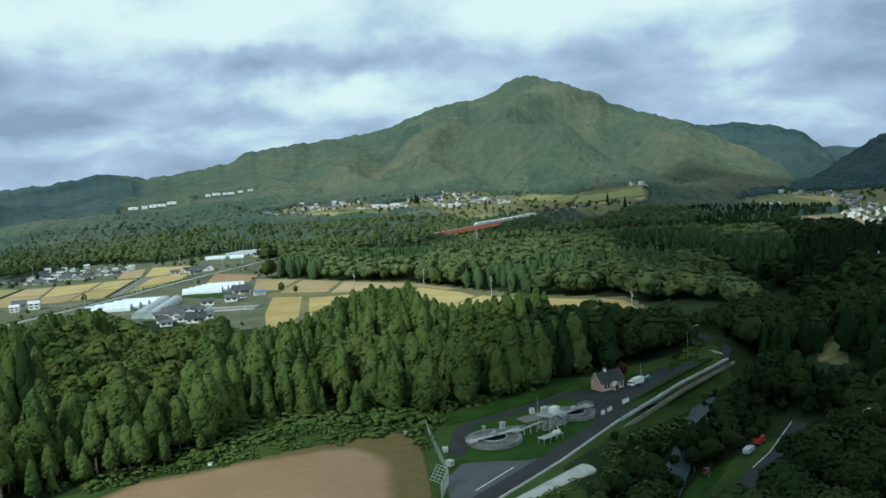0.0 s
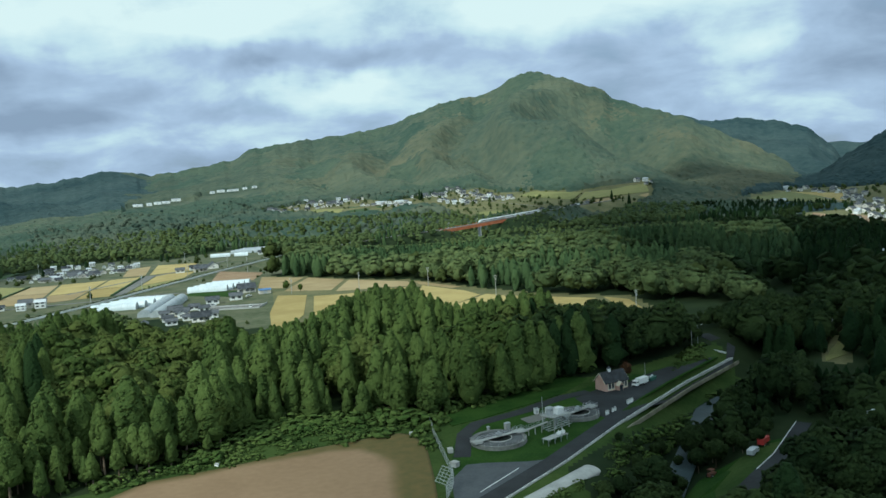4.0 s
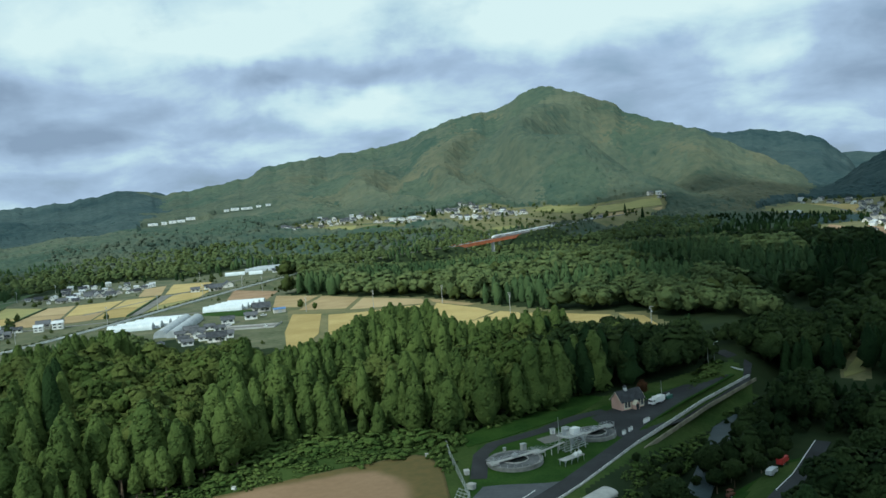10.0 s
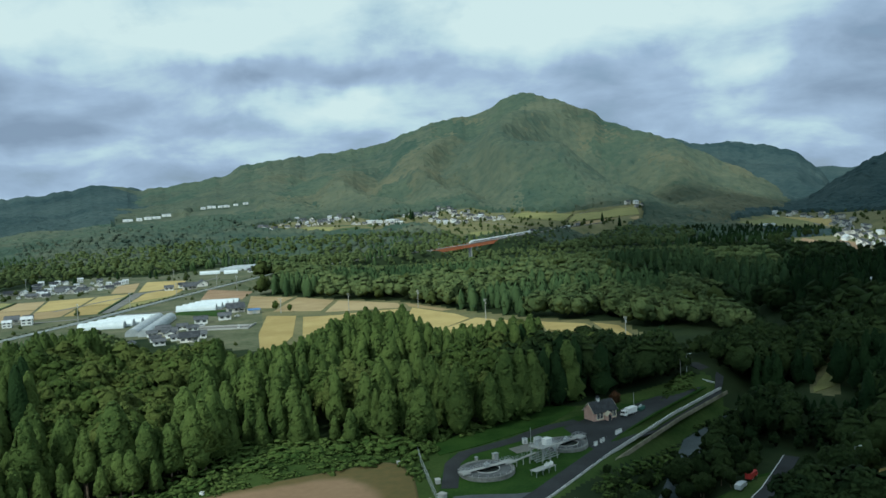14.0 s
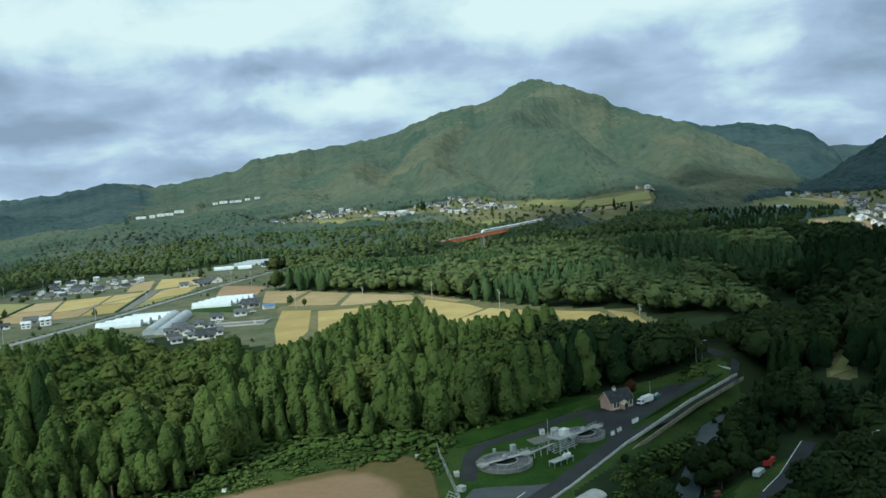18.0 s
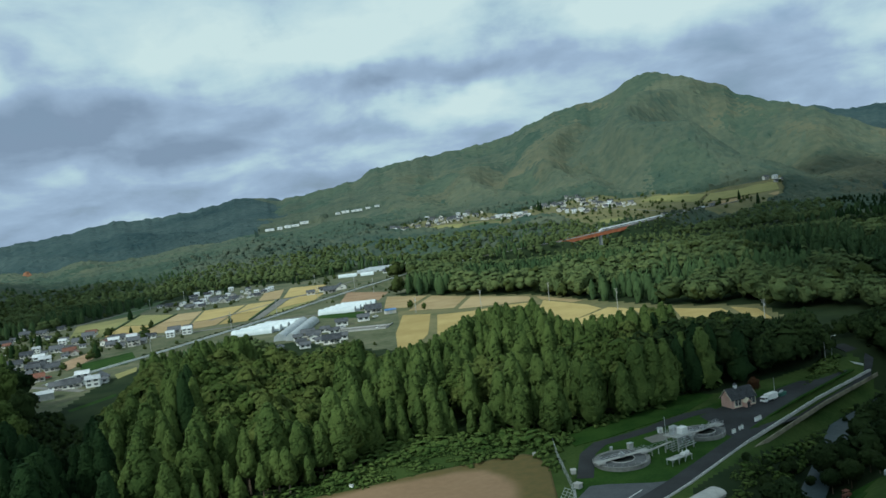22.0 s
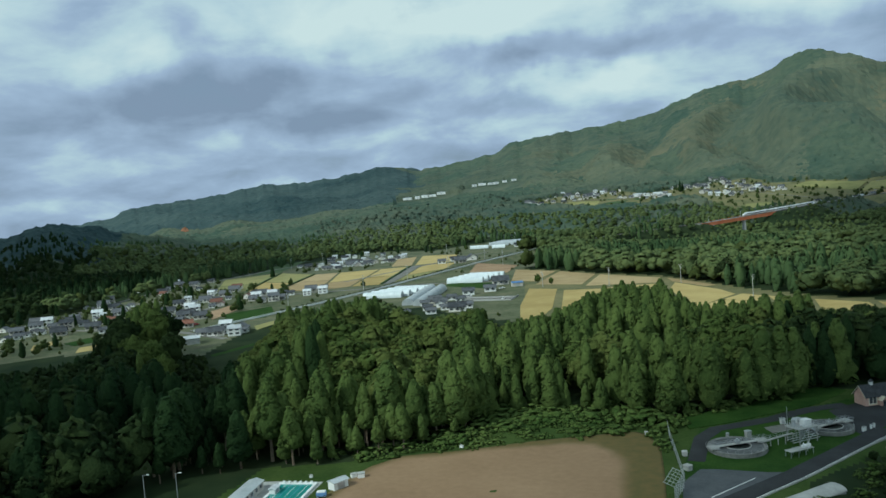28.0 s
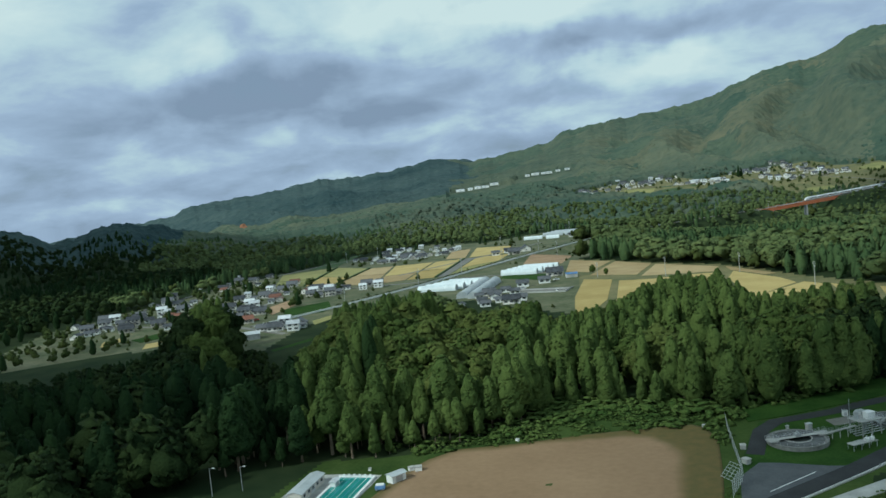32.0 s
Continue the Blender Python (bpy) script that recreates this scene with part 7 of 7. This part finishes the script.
def utility_pole(x, y, h, turn, label):
    ob = thing("utility_pole", at(x, y, turn), label, "utility pole", "utility poles")
    part("post", rod(bmesh.new(), (0, 0, -0.8), (0, 0, h), 0.22, 0.13, 10), PALE_CONCRETE, ob)
    for k, z in enumerate((h - 0.5, h - 1.4)):
        arm = part("crossarm", box(bmesh.new(), 0, 0, z, 2.0 - 0.3 * k, 0.12, 0.12), STEEL, ob)
        for s in (-0.85, 0, 0.85):
            part("insulator", rod(bmesh.new(), (s * (1 - 0.15 * k), 0, z + 0.12), (s * (1 - 0.15 * k), 0, z + 0.4), 0.07, n=6), WHITE, arm)
    part("transformer", rod(bmesh.new(), (0.45, 0, h - 3.0), (0.45, 0, h - 2.0), 0.3, n=10), STEEL, ob)
    return ob


for x, y, h, turn in ((31, 475, 13, 20), (-9.8, 546, 13, 20), (-57, 546, 13, 20), (-105, 556, 11, 20), (92, 385, 12, 10), (-175, 726, 15, 40), (-225, 712, 13, 30), (-197, 742, 14, 30), (-159, 757, 12, 30), (-236, 1050, 14, 0), (-440, 800, 12, 20), (-430, 860, 12, 20), (-285, 897, 12, 20), (-262, 470, 12, 30), (-246, 560, 13, 30), (-232, 620, 13, 30)):
    utility_pole(x, y, h, turn, "grey concrete utility pole with crossarms at the fields")

# ---------------------------------------------------------------- fence, netting and the long shed under the road
for k, (a, b) in enumerate((((-7.6, 242), (-6.2, 229)), ((-6.2, 229), (-3.2, 208)), ((-3.2, 208), (-1.6, 196)))):
    fence = thing("net_fence", Matrix.Identity(4), "tall steel net fence along the sports ground", "fence", "net fence panels")
    n = max(2, int(math.dist(a, b) / 3))
    for i in range(n + 1):
        x, y = a[0] + (b[0] - a[0]) * i / n, a[1] + (b[1] - a[1]) * i / n
        part("post", rod(bmesh.new(), (x, y, -0.4), (x, y, 2.6), 0.06, n=6), STEEL, fence)
    for z in (0.4, 1.0, 1.6, 2.2, 2.6):
        part("rail", rod(bmesh.new(), (*a, z), (*b, z), 0.03, n=5), STEEL, fence)
stop = thing("backstop", Matrix.Translation((-2.6, 187.5, 0)) @ Matrix.Rotation(radians(80), 4, "Z"), "pale steel lattice backstop at the corner of the sports ground", "backstop")
for x in np.linspace(-5, 5, 6):
    bm = rod(bmesh.new(), (x, 0, -0.4), (x, 0, 4.0), 0.09, n=6)
    rod(bm, (x, 0, 4.0), (x, 2.6, 5.0), 0.07, n=6)
    part("post", bm, STEEL, stop)
for z in np.linspace(0.5, 4.0, 7):
    part("rail", rod(bmesh.new(), (-5, 0, z), (5, 0, z), 0.05, n=5), STEEL, stop)
for k in range(3):
    part("roof_rail", rod(bmesh.new(), (-5, 0.8 * (k + 1), 4.0 + 0.33 * (k + 1)), (5, 0.8 * (k + 1), 4.0 + 0.33 * (k + 1)), 0.05, n=5), STEEL, stop)

long_shed = thing("long_shed", Matrix.Translation((23.8, 188.8, -3.2)) @ Matrix.Rotation(radians(46), 4, "Z"), "long shed with a pale barrel roof below the road", "shed")
n, L, Wd = 12, 26.0, 5.4
part("wall", box(bmesh.new(), 0, 0, -1.0, L, Wd - 0.3, 3.6), CONCRETE, long_shed)
for i in range(6):
    x0, x1 = -L / 2 - 0.3 + i * (L + 0.6) / 6, -L / 2 - 0.3 + (i + 1) * (L + 0.6) / 6 - 0.02
    bm = bmesh.new()
    arc = [(-math.cos(math.pi * k / n) * Wd / 2, 2.6 + math.sin(math.pi * k / n) * 1.15) for k in range(n + 1)]
    for (y0, z0), (y1, z1) in zip(arc, arc[1:]):
        v = [bm.verts.new(p) for p in ((x0, y0, z0), (x1, y0, z0), (x1, y1, z1), (x0, y1, z1))]
        bm.faces.new(v)
    bmesh.ops.remove_doubles(bm, verts=bm.verts, dist=0.001)
    bmesh.ops.solidify(bm, geom=bm.faces[:], thickness=0.08)
    part("roof_panel", bm, PALE_CONCRETE, long_shed)
for s in (-1, 1):
    bm = bmesh.new()
    arc = [(-math.cos(math.pi * k / n) * (Wd / 2 - 0.1), 2.55 + math.sin(math.pi * k / n) * 1.05) for k in range(n + 1)]
    a = [bm.verts.new((s * (L / 2), y, z)) for y, z in arc]
    bm.faces.new(a)
    part("gable", bm, PALE_CONCRETE, long_shed)
low_shed = thing("low_shed", Matrix.Translation((13.6, 184.6, -2.4)) @ Matrix.Rotation(radians(46), 4, "Z"), "lower pale flat roof at the end of the long shed", "shed")
part("wall", box(bmesh.new(), 0, 0, -1.0, 10, 3.0, 3.0), CONCRETE, low_shed)
part("roof", box(bmesh.new(), 0, 0, 2.0, 10.6, 3.6, 0.2), PALE_CONCRETE, low_shed)

# ---------------------------------------------------------------- pool yard
pool_yard_pts = [(-118, 130), (-117, 184), (-109.5, 185.5), (-96.5, 186.5), (-92, 130)]
tagged(part("pool_deck", slab(bmesh.new(), pool_yard_pts, -0.4, 0.06), CONCRETE), "grey concrete deck round the pool", "pavement", kind="structure")
swimming_pool = thing("swimming_pool", Matrix.Translation((-101.2, 170.6, 0.06)) @ Matrix.Rotation(radians(6), 4, "Z"), "turquoise outdoor swimming pool with a white raised edge", "swimming pool")
PW, PL = 9.6, 25.0
part("water", box(bmesh.new(), 0, 0, 0.06, PW, PL, 0.26), POOL, swimming_pool)
for s in (-1, 1):
    part("side_edge", box(bmesh.new(), s * (PW / 2 + 0.35), 0, 0, 0.7, PL, 0.55), WHITE, swimming_pool)
    part("end_edge", box(bmesh.new(), 0, s * (PL / 2 + 0.5), 0, PW + 1.4, 1.0, 0.6), WHITE, swimming_pool)
for k in range(6):
    for s in (-1, 1):
        block = part("starting_block", box(bmesh.new(), -PW / 2 + (k + 0.5) * PW / 6, s * (PL / 2 + 0.5), 0.6, 0.5, 0.5, 0.5), WHITE, swimming_pool)
for k in range(1, 6):
    part("lane_line", box(bmesh.new(), -PW / 2 + k * PW / 6, 0, 0.325, 0.10, PL - 0.4, 0.02), WHITE if k % 2 else TILE_BLUE, swimming_pool)
changing = shed("changing_rooms", Matrix.Translation((-112.0, 172.0, 0.06)) @ Matrix.Rotation(radians(97), 4, "Z"), 15.0, 4.0, 2.4, PLASTER, GREYFILM, "long white changing-room building with a pale roof beside the pool", category="building")
for k in range(5):
    window(changing, -5.6 + k * 2.8, -2.03, 0.9, 1.2, 1.0, 180)
shed("store_shed", Matrix.Translation((-90.2, 183.0, 0.08)) @ Matrix.Rotation(radians(62), 4, "Z"), 4.6, 2.8, 2.1, WHITE, GREYFILM, "white store shed at the corner of the sports ground")
shed("store_shed", Matrix.Translation((-106.2, 177.2, 0.06)) @ Matrix.Rotation(radians(97), 4, "Z"), 3.2, 1.6, 1.6, WHITE, TILE_PALE, "small pale pump shed beside the pool")
for x, y, s, label in ((-89.2, 190.8, 1.3, "white tool box on the sports ground's edge"), (-87.0, 190.9, 1.6, "white tool box on the sports ground's edge"), (-66.0, 217.8, 0.9, "small white marker box on the sports ground's edge"),
                       (-13.2, 234.2, 1.0, "pale tarpaulin-covered heap at the ground's corner"), (-2.0, 216.4, 1.4, "pale heap of rubble by the fence"), (-1.0, 205.2, 1.6, "pale heap of rubble by the fence"), (-101.6, 189.4, 0.8, "small white box behind the pool")):
    ob = thing("tool_box", Matrix.Translation((x, y, 0.08)) @ Matrix.Rotation(x * 7.0, 4, "Z"), label, "box", "boxes at the ground's edge")
    bm = box(bmesh.new(), 0, 0, -0.05, s * 1.2, s, s * 0.8)
    bmesh.ops.bevel(bm, geom=bm.edges[:], offset=0.08 * s, segments=1, affect="EDGES")
    part("body", bm, WHITE if "white" in label else PALE_CONCRETE, ob)
    part("lid", box(bmesh.new(), 0, 0, s * 0.75, s * 1.3, s * 1.1, s * 0.10), PALE_CONCRETE, ob)
cart = thing("blue_cart", Matrix.Translation((-91.8, 176.2, 0.08)) @ Matrix.Rotation(radians(20), 4, "Z"), "blue covered equipment cart beside the store shed", "cart")
part("body", box(bmesh.new(), 0, 0, 0.3, 2.6, 1.5, 1.0), TILE_BLUE, cart)
part("cover", box(bmesh.new(), 0, 0, 1.3, 2.2, 1.3, 0.3), WHITE, cart)
for x in (-0.9, 0.9):
    for s in (-0.75, 0.75):
        wheel(cart, x, s, 0.3)

# parked cars by the houses
def car(m, mat, label):
    ob = thing("car", m, label, "car", "parked cars")
    bm = box(bmesh.new(), 0, 0, 0.3, 4.2, 1.7, 0.65)
    bmesh.ops.bevel(bm, geom=bm.edges[:], offset=0.15, segments=2, affect="EDGES")
    part("body", bm, mat, ob)
    bm = box(bmesh.new(), -0.2, 0, 0.93, 2.4, 1.5, 0.55)
    for v in bm.verts:
        if v.co.z > 1.2:
            v.co.x *= 0.75
            v.co.y *= 0.88
    part("cabin", bm, GLASS_DARK, ob)
    part("roof", box(bmesh.new(), -0.2, 0, 1.47, 1.7, 1.25, 0.05), mat, ob)
    for x in (-1.3, 1.3):
        for s in (-0.8, 0.8):
            wheel(ob, x, s, 0.32)
    return ob


for x, y, t, mat, label in ((-150, 470, 40, WHITE, "white car parked by the farm"), (-148, 514, 20, TILE_PALE, "silver car parked by the barn"), (-120, 497, 90, WHITE, "white van parked at the barn"), (-134, 552, 30, WHITE, "white car parked by the farmhouse"), (-304, 425, 60, RED_PAINT, "red car parked in the village"), (-250, 396, 20, WHITE, "white car parked in the village")):
    car(at(x, y, t, 0.1), mat, label)

# ---------------------------------------------------------------- trees and hedges between the houses
gx_, gy_ = np.meshgrid(np.arange(-490, -85, 9.0), np.arange(285, 1000, 9.0))
gx_, gy_ = gx_.ravel() + rng.uniform(-4, 4, gx_.size), gy_.ravel() + rng.uniform(-4, 4, gx_.size)
keep = inside(gx_, gy_, VILLAGE_LAND)
taken = np.array(made)
keep &= np.min(np.hypot(gx_[:, None] - taken[None, :, 0], gy_[:, None] - taken[None, :, 1]), axis=1) > np.where(gx_ < -300, 7.0, 8.5)
for outline in PLOTS:
    keep &= ~inside(gx_, gy_, outline)
for path in VILLAGE_ROADS:
    keep &= ~near_line(gx_, gy_, path, 4.5)
keep &= ~near_line(gx_, gy_, [q[:2] for q in RAIL], 7)
keep &= ~inside(gx_, gy_, [(-250, 500), (-250, 580), (-180, 660), (-100, 640), (-100, 440), (-190, 440)])
west = gx_ < -290 - 0.1 * (gy_ - 400)
keep &= rng.uniform(0, 1, gx_.size) < np.where(west & (gy_ < 640), 0.62, np.where(gx_ > -250, 0.08, 0.10))
gx_, gy_ = gx_[keep], gy_[keep]
tall = (rng.uniform(0, 1, len(gx_)) < 0.14) & (gx_ < -240)
ht = np.where(tall, rng.uniform(7, 12, len(gx_)), np.where(gx_ > -260, rng.uniform(1.6, 3.6, len(gx_)), rng.uniform(2.0, 7.5, len(gx_))))
plant("garden_cedars", cedar_crown(10, foot=0.04, rings=10, segs=10), gx_[tall], gy_[tall], ground_z(gx_[tall], gy_[tall]), ht[tall], CEDAR_DARK, "dark conifers between the village houses", 1.3)
plant("garden_trees", broad_crown(22, 7, 0.02, 4, 7, 0.10), gx_[~tall], gy_[~tall], ground_z(gx_[~tall], gy_[~tall]), ht[~tall], VILLAGE_LEAF, "green garden trees between the village houses", 1.3)
# trees and hedges among the far houses and along the side valley
for name, land, gap, label in (("orchard", FAR_TERRACE, 12.5, "scattered dark garden trees among the far houses"), ("orchard", SIDE_VALLEY, 15.0, "scattered dark trees among the side-valley houses")):
    xs, ys = [p[0] for p in land], [p[1] for p in land]
    fx, fy = np.meshgrid(np.arange(min(xs), max(xs), gap), np.arange(min(ys), max(ys), gap))
    fx, fy = fx.ravel() + rng.uniform(-0.5, 0.5, fx.size) * gap, fy.ravel() + rng.uniform(-0.5, 0.5, fx.size) * gap
    ok = inside(fx, fy, land) & (rng.uniform(0, 1, fx.size) < 0.5)
    ok &= np.min(np.hypot(fx[:, None] - taken[None, :, 0], fy[:, None] - taken[None, :, 1]), axis=1) > 7.5
    for outline in PLOTS:
        ok &= ~inside(fx, fy, outline)
    for path in VILLAGE_ROADS:
        ok &= ~near_line(fx, fy, path, 4.0)
    ok &= ~near_line(fx, fy, [q[:2] for q in RAIL], 9)
    fx, fy = fx[ok], fy[ok]
    plant(name, broad_crown(4, 9, 0.02, 7, 9), fx, fy, ground_z(fx, fy), rng.uniform(3.0, 8.5, len(fx)), VILLAGE_LEAF, label, 1.25)
# the two round trees at the edge of the rice fields, and the dark fir over the far village
for x, y, h, label in ((-112, 574, 8.0, "round green tree beside the blue-roofed farm"), (-100, 562, 6.0, "small round green tree beside the fields")):
    make_tree("field_tree", broad_crown(120, 14, 0.06, 16, 18), tree_trunk(0.7, 0.02, 0.1, 3), LEAF, at(x, y, 0, 0, h), label, "")
for x, y, h in ((-28, 1425, 21), (-24, 1429, 17), (292, 1330, 17), (306, 1270, 20)):
    make_tree("fir_tree", cedar_crown(100, 0.17, 0.04, 0.7, 18, 14), tree_trunk(1.0, 0.018, 0.1, 0), CEDAR_DARK, at(x, y, 0, 0, h), "tall dark fir tree standing by the far village", "firs at the far village")
make_tree("russet_tree", broad_crown(120, 14, 0.06, 16, 18), tree_trunk(0.7, 0.02, 0.1, 3), RUSSET, at(62.5, 284.5, 0, 0, 6.5), "russet-brown tree turning colour behind the works house", "")
# bare red cutting in the wooded hillside beyond the village: an uneven upright face
cut_x, cut_y = -985, 1365
bm = bmesh.new()
rows = []
for k in range(9):
    rows.append([])
    for j in range(13):
        u, v = (j - 6) / 6, k / 8
        span = 15 * (1 - 0.55 * v) * (1 + 0.12 * math.sin(5 * v))
        p = Vector((u * span, 0.55 * 17 * v + 2.5 * u * u, 17 * v * (1 - 0.25 * u * u) - 1.5))
        rows[-1].append(bm.verts.new(p + noise.noise_vector(p / 4) * 1.6))
for a, b in zip(rows, rows[1:]):
    for j in range(12):
        bm.faces.new((a[j], a[j + 1], b[j + 1], b[j]))
bare = tagged(part("bare_slope", bm, EARTH), "bare reddish earth cutting in the wooded hillside", "bare slope", kind="structure")
bare.matrix_basis = Matrix.Translation((cut_x, cut_y, float(ground_z(cut_x, cut_y)))) @ Matrix.Rotation(math.atan2(-cut_x, cut_y), 4, "Z")
